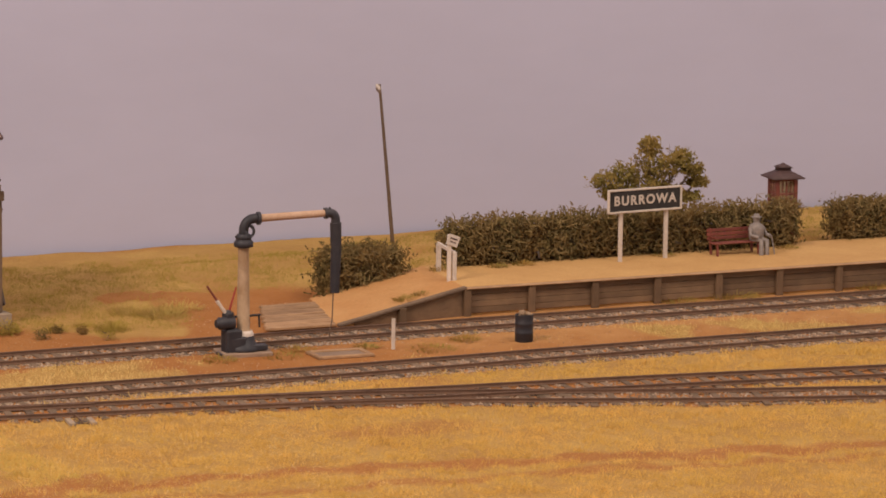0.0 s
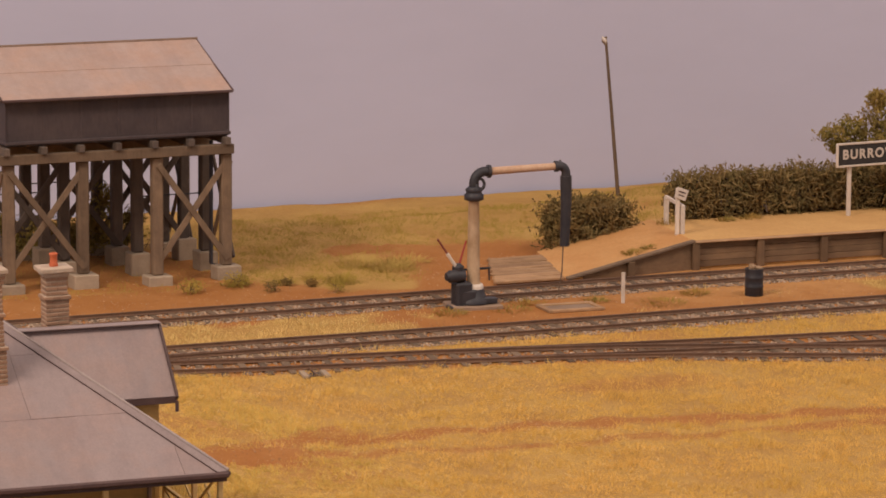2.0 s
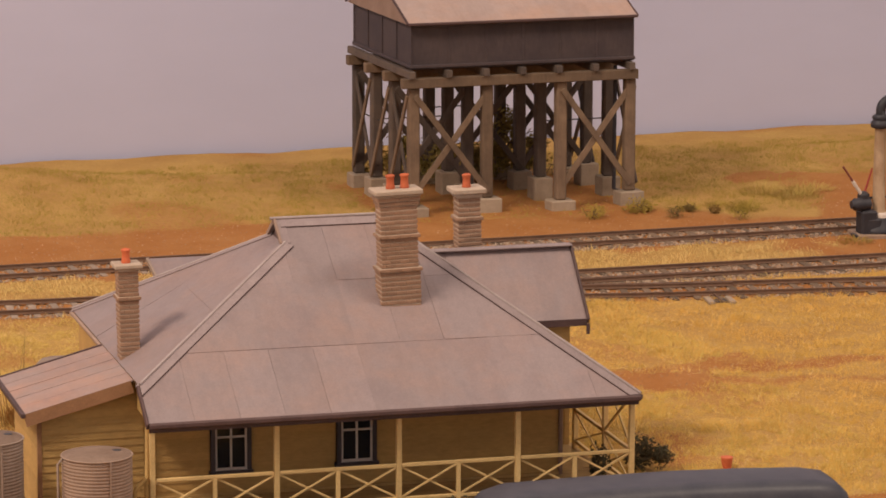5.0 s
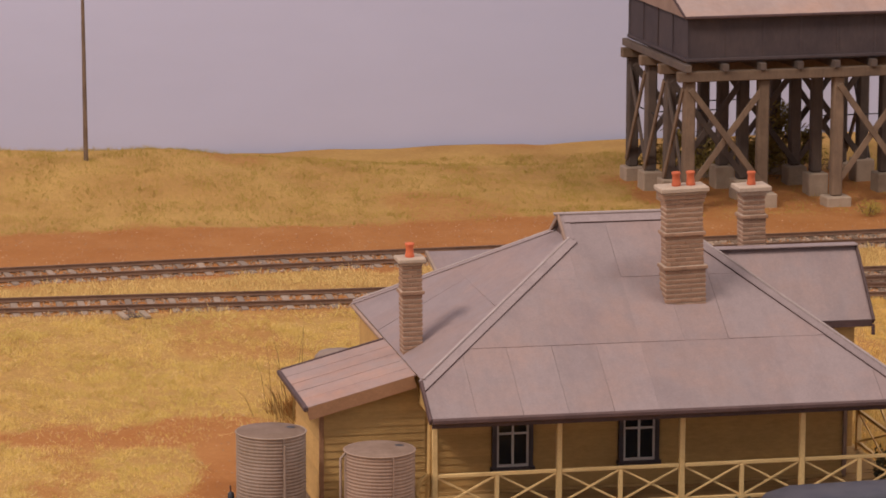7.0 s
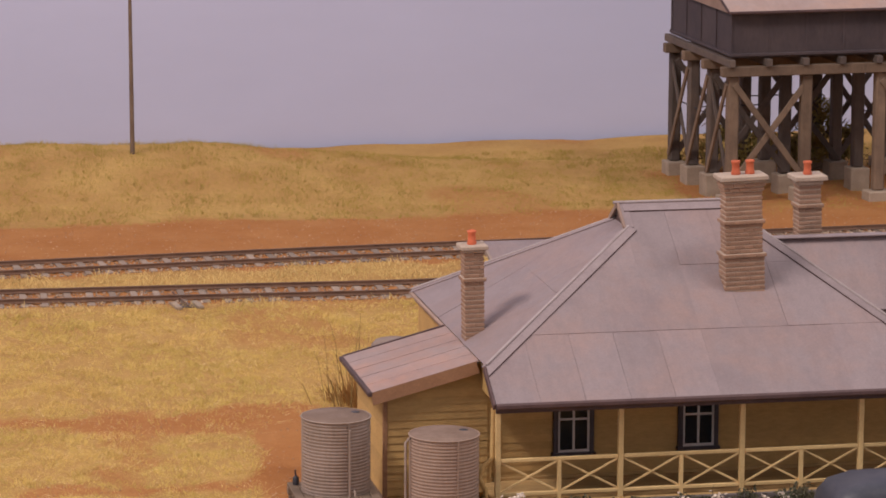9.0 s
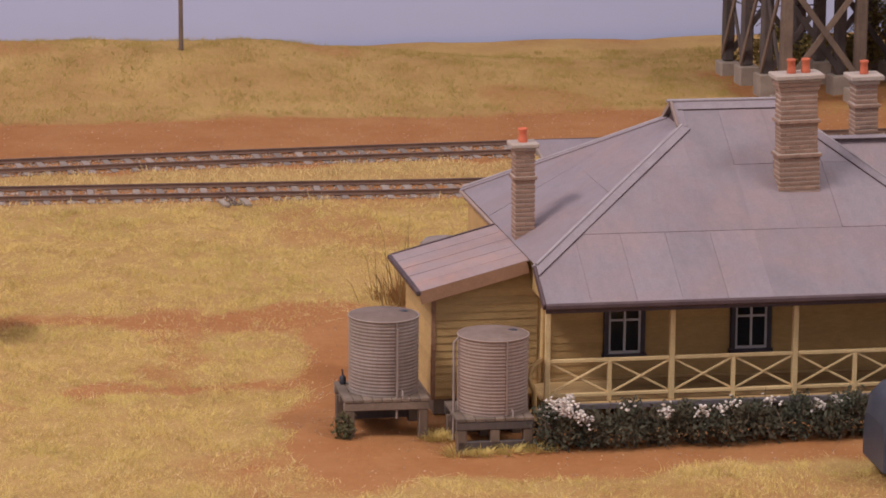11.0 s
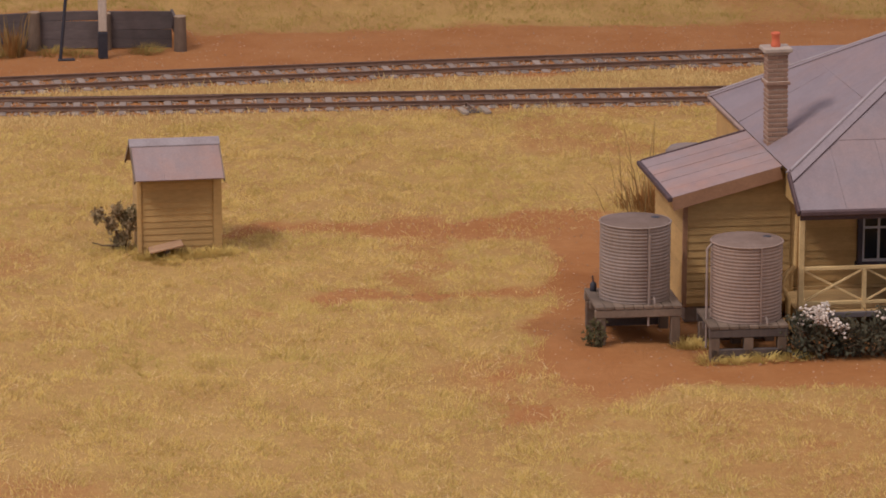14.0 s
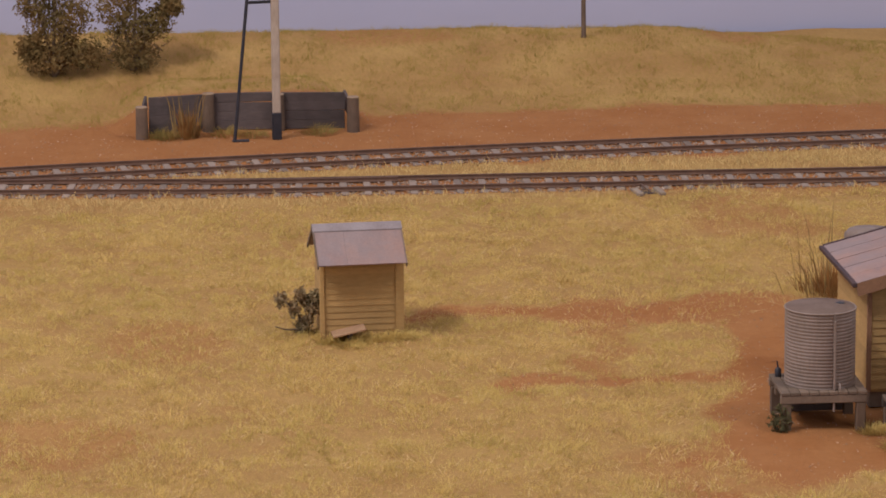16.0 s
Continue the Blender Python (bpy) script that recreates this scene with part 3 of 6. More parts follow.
def scatter(n, x0, x1, y0, y1, power=1.0):
    """Random places that keep to the grass cover."""
    x, y = rng.uniform(x0, x1, n), rng.uniform(y0, y1, n)
    clump = np.clip(0.68 + 0.5 * wave(x, y, 3.2, 51) + 0.7 * wave(x, y, 9.0, 52) + 0.3 * wave(x, y, 1.1, 53), 0.05, 1)
    keep = rng.uniform(0, 1, n) < grass_cover(x, y) ** power * clump
    for bx0, bx1, by0, by1 in ((-33.4, -19.6, -32.6, -22.0), (-44.1, -42.2, -23.1, -21.4), (9, 50, 1.4, 6.2)):
        keep &= ~((x > bx0) & (x < bx1) & (y > by0) & (y < by1))
    return x[keep], y[keep]


tufts("field_grass", *scatter(1100000, -56, -12, -46, -7.5), STRAW, "short dry straw-yellow field grass", 0.05, 0.17, 0.018, 0.55, 0.35)
tufts("lying_straw", *scatter(170000, -56, -4, -44, -7.5, 0.3), LYING, "long bleached straw strands lying on the earth", 0.05, 0.11, 0.019, 2.6, 1.2)
tufts("meadow_grass", *scatter(560000, -22, 24, -34, -7.5), MEADOW, "dense golden dry meadow grass beside the tracks", 0.06, 0.2, 0.018, 0.5, 0.2)
tufts("verge_grass", *scatter(150000, -56, 26, -7.5, 1), PALE_STRAW, "pale dry grass between the tracks", 0.06, 0.22, 0.026, 0.5, 0.3)
tufts("bank_grass", *scatter(330000, -60, 34, 3, 17), HILL_GRASS, "olive dry grass on the low bank", 0.05, 0.17, 0.022, 0.5, 0.2)


# ---- tracks ----
def smooth_line(points, gap=0.5):
    """Evenly spaced places on a smooth curve through points."""
    p = np.array(points, float)
    out = []
    for i in range(len(p) - 1):
        a, b, c, d = p[max(i - 1, 0)], p[i], p[i + 1], p[min(i + 2, len(p) - 1)]
        n = max(2, int(np.hypot(*(c - b)) / 0.1))
        ta, tc = (c - a) / max(np.hypot(*(c - a)), 1e-6), (d - b) / max(np.hypot(*(d - b)), 1e-6)
        ln = np.hypot(*(c - b))
        for s in np.arange(n) / n:
            out.append((2 * s**3 - 3 * s**2 + 1) * b + (s**3 - 2 * s**2 + s) * ta * ln + (-2 * s**3 + 3 * s**2) * c + (s**3 - s**2) * tc * ln)
    out = np.array(out + [p[-1]])
    along = np.r_[0, np.cumsum(np.hypot(*np.diff(out, axis=0).T))]
    at = np.arange(0, along[-1], gap)
    xy = np.stack([np.interp(at, along, out[:, 0]), np.interp(at, along, out[:, 1])], 1)
    d = np.gradient(xy, axis=0)
    return xy, d / np.hypot(*d.T)[:, None]


PROFILE = [(u * 0.8, 0.045 + (w - 0.045) * 0.82) for u, w in [(-0.06, 0.045), (0.06, 0.045), (0.06, 0.062), (0.018, 0.085), (0.018, 0.155), (0.038, 0.165), (0.038, 0.2), (-0.038, 0.2), (-0.038, 0.165), (-0.018, 0.155), (-0.018, 0.085), (-0.06, 0.062)]]
sleeper_mesh = Shape().box(-0.11, 0.11, -1.18, 1.18, -0.12, 0.04, 0.015).mesh("sleeper", SLEEPER)
pale_sleeper_mesh = Shape().box(-0.1, 0.1, -1.12, 1.12, -0.12, 0.04, 0.015).mesh("sleeper", PALE_SLEEPER)


def rail_shape(xy, d, off):
    s, n, k = Shape(), len(xy), len(PROFILE)
    v = [(x - dy * (off + u), y + dx * (off + u), w) for (x, y), (dx, dy) in zip(xy, d) for u, w in PROFILE]
    f = [(i * k + j, (i + 1) * k + j, (i + 1) * k + (j + 1) % k, i * k + (j + 1) % k) for i in range(n - 1) for j in range(k)]
    return s.add(v, f).add(v[:k], [tuple(range(k))]).add(v[-k:], [tuple(range(k))[::-1]])


def track(line, label, x0, x1, skip=lambda x: False):
    t = thing("railway_track", label, "railway track", group="tracks of the yard")
    xy, d = smooth_line(line, 0.4)
    for off in (-0.7175, 0.7175):
        part("rail", rail_shape(xy, d, off), RAIL, t, "rusty brown steel rail")
    xy, d = smooth_line(line, 0.64)
    for (x, y), (dx, dy) in zip(xy, d):
        if x0 < x < x1 and not skip(x):
            piece("sleeper", pale_sleeper_mesh if random.uniform(-26, -14) > x else sleeper_mesh, t, pose(x + random.uniform(-0.03, 0.03), y, random.uniform(-0.015, 0.01), 0, 0, math.degrees(math.atan2(dy, dx)) + random.uniform(-1.2, 1.2)))
    return t


track(TRACK_1, "platform line, rusty rails on timber sleepers in thin grey ballast", -62, 34)
track(TRACK_2, "loop line, rusty rails on timber sleepers in thin ballast", -62, 30)
track(TRACK_3, "yard siding, rusty rails half sunk in dry grass", -22, 24, lambda x: False)
track(TRACK_4, "diverging siding, rusty rails half sunk in dry grass", 1.5, 22)


def check_rail(line, a, b, off, label):
    xy, d = smooth_line([p for p in line], 0.4)
    keep = (xy[:, 0] > a) & (xy[:, 0] < b)
    single("check_rail", rail_shape(xy[keep], d[keep], off), RAIL, label, "rail", group="check rails")


check_rail(TRACK_3, -14, -8, 0.58, "short rusty check rail inside the siding rail")
check_rail(TRACK_2, -14, -8, -0.58, "short rusty check rail inside the loop rail")
check_rail(TRACK_2, -46, -40, 0.58, "short rusty check rail inside the loop rail")


def stones(name, lines, n, spread, r0, r1, material, label):
    """Ballast: many small uneven stones along the tracks."""
    xs_, ys_ = [], []
    for line, x0, x1 in lines:
        xy, d = smooth_line(line, 0.05)
        keep = (xy[:, 0] > x0) & (xy[:, 0] < x1)
        xy, d = xy[keep], d[keep]
        pick = rng.integers(0, len(xy), n)
        off = rng.uniform(-spread, spread, n)
        xs_.append(xy[pick, 0] - d[pick, 1] * off)
        ys_.append(xy[pick, 1] + d[pick, 0] * off)
    stone_mesh(name, np.concatenate(xs_), np.concatenate(ys_), r0, r1, material, label, "ballast")


def stone_mesh(name, x, y, r0, r1, material, label, category):
    m = len(x)
    ground_z = height(x, y)[:, None]
    r = rng.uniform(r0, r1, m)[:, None, None]
    octa = np.array([(1, 0, 0), (0, 1, 0), (-1, 0, 0), (0, -1, 0), (0, 0, 0.8), (0, 0, -0.6)], float)
    v = octa[None] * r * rng.uniform(0.6, 1.3, (m, 6, 1)) * np.array([1, 1, 0.8])
    a = rng.uniform(0, 6.28, m)
    c, s = np.cos(a)[:, None], np.sin(a)[:, None]
    vx, vy = v[..., 0] * c - v[..., 1] * s, v[..., 0] * s + v[..., 1] * c
    verts = np.stack([vx + x[:, None], vy + y[:, None], v[..., 2] + 0.012 + ground_z], -1).reshape(-1, 3)
    tri = np.array([(0, 1, 4), (1, 2, 4), (2, 3, 4), (3, 0, 4), (1, 0, 5), (2, 1, 5), (3, 2, 5), (0, 3, 5)])
    faces = (np.arange(m)[:, None, None] * 6 + tri[None]).reshape(-1, 3)
    ob = big_mesh(name, verts, faces, material, label, category)
    ob["kind"] = "stuff"


stones("ballast", [(TRACK_1, -18, 30), (TRACK_2, -18, 28)], 19000, 1.35, 0.025, 0.06, BALLAST, "thin grey and white stone ballast under the rails")
stones("sparse_ballast", [(TRACK_1, -58, -18), (TRACK_2, -58, -18)], 7000, 1.25, 0.025, 0.055, BALLAST, "sparse grey stones on earth between the rails")
stones("siding_ballast", [(TRACK_3, -24, 22), (TRACK_4, 0, 20)], 3500, 1.1, 0.03, 0.065, BALLAST, "sparse grey ballast in the sidings")


px_, py_ = rng.uniform(-56, 24, 60000), rng.uniform(-40, 7, 60000)
bare = (grass_cover(px_, py_) < rng.uniform(0.0, 0.5, 60000)) & (rng.uniform(0, 1, 60000) < 0.6)
stone_mesh("pebbles", px_[bare], py_[bare], 0.012, 0.032, PEBBLE, "scattered red-brown pebbles on the bare earth", "pebbles")


def point_lever(x, y, turn, label):
    """The sliding bars and box beside a set of points."""
    t = thing("point_rodding", label, "point rodding", (x, y, 0), turn, group="point rodding")
    part("timber", Shape().box(-0.32, -0.14, -0.55, 0.25, 0.0, 0.10, 0.02), CONCRETE, t)
    part("timber", Shape().box(0.3, 0.48, -0.55, 0.25, 0.0, 0.10, 0.02), CONCRETE, t)
    part("pit", Shape().box(-0.14, 0.3, -0.3, 0.2, 0.0, 0.03, 0.01), TIMBER_DARK, t)
    part("rod", Shape().tube([(0.08, -0.4, 0.09), (0.08, 1.6, 0.09)], 0.025, 6), RAIL, t)


point_lever(-33.75, -7.1, 4, "grey point rodding timbers beside the loop line")
point_lever(-9.4, -10.4, -9, "grey point rodding timbers beside the siding")


# ---- water tank on its timber tower ----
def water_tower():
    t = thing("water_tower", "dark iron water tank with pale gabled roof on timber trestle", "water tower", (-13.9, 5.5, 0), 1.3)
    L, D = 7.65, 6.2
    cols = [0.15, 2.65, 5.2, 7.6]
    rows = [0.0, 1.95, 4.0, 6.0]
    for i, x in enumerate(cols):
        for j, y in enumerate(rows):
            f = 0.32 + 0.12 * ((i + j) % 2) + (0.3 if j in (1, 2) else 0.0)
            z0 = float(height(-13.9 + x, 5.5 + y))
            h = 0.42 if j == 0 else 0.33
            part("footing", Shape().box(x - h, x + h, y - 0.4, y + 0.32, z0 - 0.15, z0 + f, 0.03), CONCRETE, t, "pale concrete footing")
            w = 0.40
            # posts behind the front row wear the darker tone in place of their shade
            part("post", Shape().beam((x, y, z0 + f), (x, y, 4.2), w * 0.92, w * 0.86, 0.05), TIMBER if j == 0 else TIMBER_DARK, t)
    for j, y in enumerate(rows):
        part("headstock", Shape().box(-0.3, L + 0.15, y - 0.32, y - 0.02, 4.2, 4.52, 0.02), TIMBER, t)
    for k in range(7):
        x = 0.0 + k * (L - 0.1) / 6
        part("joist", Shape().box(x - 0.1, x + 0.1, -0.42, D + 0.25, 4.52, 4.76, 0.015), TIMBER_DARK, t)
    # braces of the rows behind are darkened too, shade set by colour
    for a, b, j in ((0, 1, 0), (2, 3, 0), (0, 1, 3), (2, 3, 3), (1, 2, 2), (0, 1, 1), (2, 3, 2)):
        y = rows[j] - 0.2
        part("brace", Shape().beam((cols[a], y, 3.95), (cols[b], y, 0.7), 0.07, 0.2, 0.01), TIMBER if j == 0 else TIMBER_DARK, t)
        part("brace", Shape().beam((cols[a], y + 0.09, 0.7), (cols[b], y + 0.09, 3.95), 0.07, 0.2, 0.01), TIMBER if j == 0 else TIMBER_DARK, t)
    for i in (0, 3):
        for a, b in ((0, 1), (1, 2), (2, 3)):
            x = cols[i] + (-0.2 if i == 0 else 0.2)
            if (a, i) != (1, 3):
                part("brace", Shape().beam((x, rows[a], 3.95), (x, rows[b], 0.7), 0.07, 0.18, 0.01), TIMBER, t)
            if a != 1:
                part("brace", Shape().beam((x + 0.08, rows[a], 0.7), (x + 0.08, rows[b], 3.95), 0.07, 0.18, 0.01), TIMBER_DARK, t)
    for xa, xb, j in ((cols[0], cols[1], 2), (cols[2], cols[3], 1), (cols[1], cols[2], 3)):
        part("tie_rod", Shape().tube([(xa, rows[j], 2.6), (xb, rows[j], 2.6)], 0.022, 6), BLACK, t)
    part("tie_rod", Shape().tube([(cols[0], rows[1], 2.6), (cols[0], rows[3], 2.6)], 0.022, 6), BLACK, t)
    body = part("tank", Shape().box(0.05, L, -0.15, D - 0.1, 4.78, 6.28, 0.03), TANK_IRON, t, "dark riveted iron tank")
    for k in range(7):
        x = 0.05 + k * (L - 0.05) / 6
        part("seam", Shape().box(x - 0.035, x + 0.035, -0.168, -0.15, 4.8, 6.25, 0.005), TANK_IRON, body)
    for k in range(5):
        y = -0.15 + k * (D + 0.05) / 4
        part("seam", Shape().box(0.015, 0.05, y - 0.035, y + 0.035, 4.8, 6.25, 0.008), TANK_IRON, body)
    part("rim", Shape().box(-0.02, L + 0.07, -0.22, D - 0.03, 4.84, 4.94, 0.015), TANK_IRON, body)
    ridge, eave, y0, y1 = 7.63, 6.32, -0.42, D + 0.2
    ym = (y0 + y1) / 2
    for (ya, yb) in ((y0, ym), (y1, ym)):
        for row in range(2):
            for k in range(5):
                xa, xb = -0.15 + k * (L + 0.2) / 5, -0.15 + (k + 1) * (L + 0.2) / 5
                s0, s1 = row / 2, (row + 1) / 2
                lift = 0.022 * row
                pa, pb = ya + (yb - ya) * s0, ya + (yb - ya) * s1
                za, zb = eave + (ridge - eave) * s0 + lift, eave + (ridge - eave) * s1 + lift
                loop = [(xa, pa, za), (xb, pa, za), (xb, pb, zb), (xa, pb, zb)]
                s = Shape().prism(loop if ya < yb else loop[::-1], (0, 0, -0.03))
                s.uv[0] = [(p[0], p[1]) for p in (loop if ya < yb else loop[::-1])]
                part("roof_sheet", s, TANK_ROOF, t, "pale rust-stained iron sheet" if k + row == 0 else "")
    for x in (-0.16, L + 0.06):
        for ya in (y0 - 0.02, y1 + 0.02):
            part("bargeboard", Shape().beam((x, ya, eave - 0.02), (x, ym, ridge - 0.02), 0.05, 0.09, 0.01), TRIM, t)
    for x in (-0.1, L - 0.05):
        part("gable", Shape().prism([(x, y0 + 0.06, eave - 0.06), (x, y1 - 0.06, eave - 0.06), (x, ym, ridge - 0.05)], (0.05, 0, 0)), GABLE, t, "weathered board gable")
    part("ridge_cap", Shape().tube([(-0.2, ym, ridge + 0.03), (L + 0.1, ym, ridge + 0.03)], 0.045, 8), RUSTY_TOP, t)
    part("gutter", Shape().beam((-0.15, y0 - 0.03, eave - 0.03), (L + 0.05, y0 - 0.03, eave - 0.03), 0.1, 0.09, 0.02), TRIM, t)
    part("drain_pipe", Shape().tube([(7.2, 0.25, 4.6), (7.2, 0.3, 0.5), (7.5, 0.1, 0.35)], 0.07, 8), BLACK, t)
    return t


water_tower()


# ---- water crane and point levers ----
def arc(cx, cz, r, a0, a1, y=0.0, n=7):
    return [(cx + r * math.cos(radians(a0 + (a1 - a0) * i / n)), y, cz + r * math.sin(radians(a0 + (a1 - a0) * i / n))) for i in range(n + 1)]


def water_crane():
    t = thing("water_crane", "cast-iron water crane with cream pipe and dark hose", "water crane", (-0.72, -2.05, 0), -6)
    part("plinth", Shape().box(-0.82, 0.82, -0.62, 0.62, -0.05, 0.13, 0.03), PLINTH, t, "stained concrete plinth")
    part("foot", Shape().lathe([(0.55, 0.16), (0.55, 0.26), (0.42, 0.34), (0.36, 0.55), (0.30, 0.66)], 16), BLACK, t)
    part("valve_box", Shape().box(-0.55, 0.02, -0.4, 0.25, 0.16, 0.62, 0.06).box(0.1, 0.7, -0.42, -0.1, 0.16, 0.34, 0.03), BLACK, t)
    part("column", Shape().lathe([(0.27, 0.62), (0.27, 0.75), (0.205, 0.85), (0.19, 2.2), (0.17, 3.45), (0.2, 3.55)], 20), COLUMN, t, "stained cream iron column")
    part("skirt", Shape().lathe([(0.33, 0.6), (0.33, 0.68), (0.285, 0.77), (0.27, 0.77)], 20), WHITE, t, "white skirt ring")
    part("collar", Shape().lathe([(0.2, 3.42), (0.31, 3.46), (0.31, 3.62), (0.25, 3.66), (0.25, 3.72), (0.29, 3.76), (0.2, 3.86)], 18), BLACK, t)
    elbow = [(0, 0, 3.8), (0, 0, 3.98)] + arc(0.36, 3.98, 0.36, 180, 90) + [(0.52, 0, 4.34)]
    part("elbow", Shape().tube(elbow, 0.155, 14), BLACK, t)
    part("flange", Shape().tube([(0.44, 0, 4.34), (0.54, 0, 4.34)], 0.21, 14), BLACK, t)
    part("hand_wheel", Shape().tube([(0.17, -0.1, 3.75)] + arc(0.12, 3.95, 0.19, -60, 75, -0.1) , 0.05, 8), BLACK, t)
    part("arm", Shape().tube([(0.52, 0, 4.34), (1.5, 0, 4.38), (2.72, 0, 4.42)], [0.125, 0.12, 0.115], 14), PIPE, t, "cream painted pipe arm")
    part("flange", Shape().tube([(2.68, 0, 4.42), (2.78, 0, 4.42)], 0.18, 14), BLACK, t)
    part("spout", Shape().tube([(2.75, 0, 4.42)] + arc(2.84, 4.2, 0.22, 90, 0) + [(3.06, 0, 4.05)], 0.145, 12), BLACK, t)
    part("cap", Shape().lathe([(0.04, 4.42), (0.05, 4.56), (0.02, 4.62)], 8, (2.86, 0, 0)), BLACK, t)
    part("hose", Shape().tube([(3.06, 0, 4.1), (3.08, 0, 3.2), (3.05, 0.02, 1.84)], [0.19, 0.175, 0.15], 12), BLACK, t, "dark leather water hose")
    part("chain", Shape().tube([(3.0, 0.02, 1.84), (2.97, 0.02, 1.0), (2.86, 0.05, 0.25)], 0.022, 6), TIMBER, t)
    return t


water_crane()


def lever_stand(x, y):
    t = thing("lever_stand", "black iron point lever stand with red and white levers", "lever stand", (x, y, 0), 0)
    part("base", Shape().box(-0.2, 0.35, -0.3, 0.25, 0, 0.85, 0.06).box(-0.38, 0.75, -0.4, 0.2, 0, 0.12, 0.03), BLACK, t)
    part("drum", Shape().tube([(-0.5, -0.1, 1.06), (-0.42, -0.1, 1.06), (-0.4, -0.1, 1.06), (0.12, -0.1, 1.06)], [0.13, 0.13, 0.2, 0.2], 14), BLACK, t)
    part("bracket", Shape().box(-0.22, 0.12, -0.2, 0.18, 0.85, 1.45, 0.1), BLACK, t)
    lever = part("lever", Shape().tube([(-0.1, -0.05, 1.3), (-0.46, -0.08, 1.8)], 0.06, 8), WHITE, t, "white point lever")
    part("grip", Shape().tube([(-0.46, -0.08, 1.8), (-0.8, -0.1, 2.28)], 0.036, 8), MAROON, lever, "dark red lever grip")
    part("lever", Shape().tube([(0.02, 0.1, 1.35), (0.28, 0.12, 2.15)], [0.04, 0.028], 8), RED, t, "thin red lever")
    part("cross_bar", Shape().tube([(0.1, 0.15, 1.2), (1.15, 0.2, 1.2)], 0.04, 8), BLACK, t)
    part("hanger", Shape().tube([(1.1, 0.2, 1.2), (1.12, 0.2, 0.8)], 0.03, 6).tube([(0.75, 0.19, 1.2), (0.76, 0.19, 0.85)], 0.03, 6), BLACK, t)
    return t


lever_stand(-1.22, -2.1)


# ---- platform ----
def platform():
    t = thing("platform", "sandy station platform with dark timber facing and end ramp", "platform")
    x0, x1 = 8.95, 46
    yf = lambda x: 1.75 - 0.012 * (x - 9)
    s = Shape()
    s.prism([(x0, 1.78, 0.99), (x1, yf(x1) + 0.03, 0.99), (x1, 6.4, 0.99), (9.6, 6.4, 0.99)], (0, 0, -1.1))
    part("deck", s, PLATFORM_TOP, t, "orange sandy platform surface")
    ramp = Shape().prism([(3.95, 1.05, 0.12), (8.95, 1.78, 0.99), (9.6, 6.4, 0.99), (5.2, 6.2, 0.14)], (0, 0, -0.35))
    part("ramp", ramp, RAMP, t, "sandy ramp down to the crossing")
    n = 8
    for k in range(n):
        xa = x0 + k * 2.42
        for r in range(4):
            z = 0.08 + r * 0.215
            part("facing_board", Shape().box(xa + 0.01, xa + 2.41, yf(xa) - 0.05, yf(xa) + 0.02, z, z + 0.205, 0.012), FACING, t)
    for k in range(n + 8):
        xa = x0 + k * 2.42 + 0.05
        part("facing_post", Shape().box(xa - 0.13, xa + 0.13, yf(xa) - 0.2, yf(xa) - 0.05, -0.1, 0.93, 0.025), BROWN_POST, t)
    part("edge_board", Shape().beam((x0, yf(x0) - 0.1, 0.955), (x1, yf(x1) - 0.1, 0.955), 0.3, 0.05, 0.015), CROSSING, t)
    part("edge_board", Shape().beam((3.95, 0.98, 0.13), (x0, 1.68, 0.98), 0.22, 0.1, 0.02), TIMBER, t)
    part("ramp_facing", Shape().prism([(4.6, 1.12, 0.2), (8.9, 1.72, 0.93), (8.9, 1.72, 0.0), (4.6, 1.12, 0.0)], (0, 0.06, 0)), FACING, t)
    part("facing_post", Shape().box(6.3, 6.55, 1.18, 1.36, -0.1, 0.5, 0.02), BROWN_POST, t)
    return t


platform()


def crossing():
    t = thing("board_crossing", "greyed timber board crossing beside the ramp", "crossing", (3.0, 1.0, 0.0), 0)
    for k in range(16):
        y = 0.3 + k * 0.27
        part("plank", Shape().beam((-1.5 + 0.1 * k + random.uniform(-0.06, 0.06), y, 0.1), (1.0 + 0.07 * k, y + 0.05, 0.1 + random.uniform(-0.025, 0.025)), 0.225, 0.09, 0.015), CROSSING, t)
    return t


crossing()


def name_board():
    t = thing("station_name_board", "black station name board with white letters on white posts", "station sign", (17.4, 4.75, 0.93), 5.5)
    for x in (-0.95, 0.98):
        part("post", Shape().box(x - 0.065, x + 0.065, -0.06, 0.06, -0.05, 2.2, 0.012), WHITE, t)
    part("board", Shape().box(-1.5, 1.5, -0.11, -0.06, 1.86, 2.6, 0.01), SIGN_BLACK, t)
    for a in ((-1.56, 1.56, 2.58, 2.65), (-1.56, 1.56, 1.8, 1.87), (-1.57, -1.5, 1.82, 2.63), (1.5, 1.57, 1.82, 2.63)):
        part("moulding", Shape().box(a[0], a[1], -0.15, -0.05, a[2], a[3], 0.012), WHITE, t)
    cu = bpy.data.curves.new("lettering", "FONT")
    cu.body, cu.size, cu.align_x, cu.align_y, cu.extrude, cu.offset = "BURROWA", 0.46 * K, "CENTER", "CENTER", 0.006 * K, 0.014 * K
    cu.space_character = 1.24
    cu.materials.append(WHITE)
    ob = new("lettering", cu)
    ob.parent = t
    ob.matrix_basis = pose(0, -0.118 * K, 2.225 * K, 90, 0, 0)
    tagged(ob, "white block letters")
    return t


name_board()


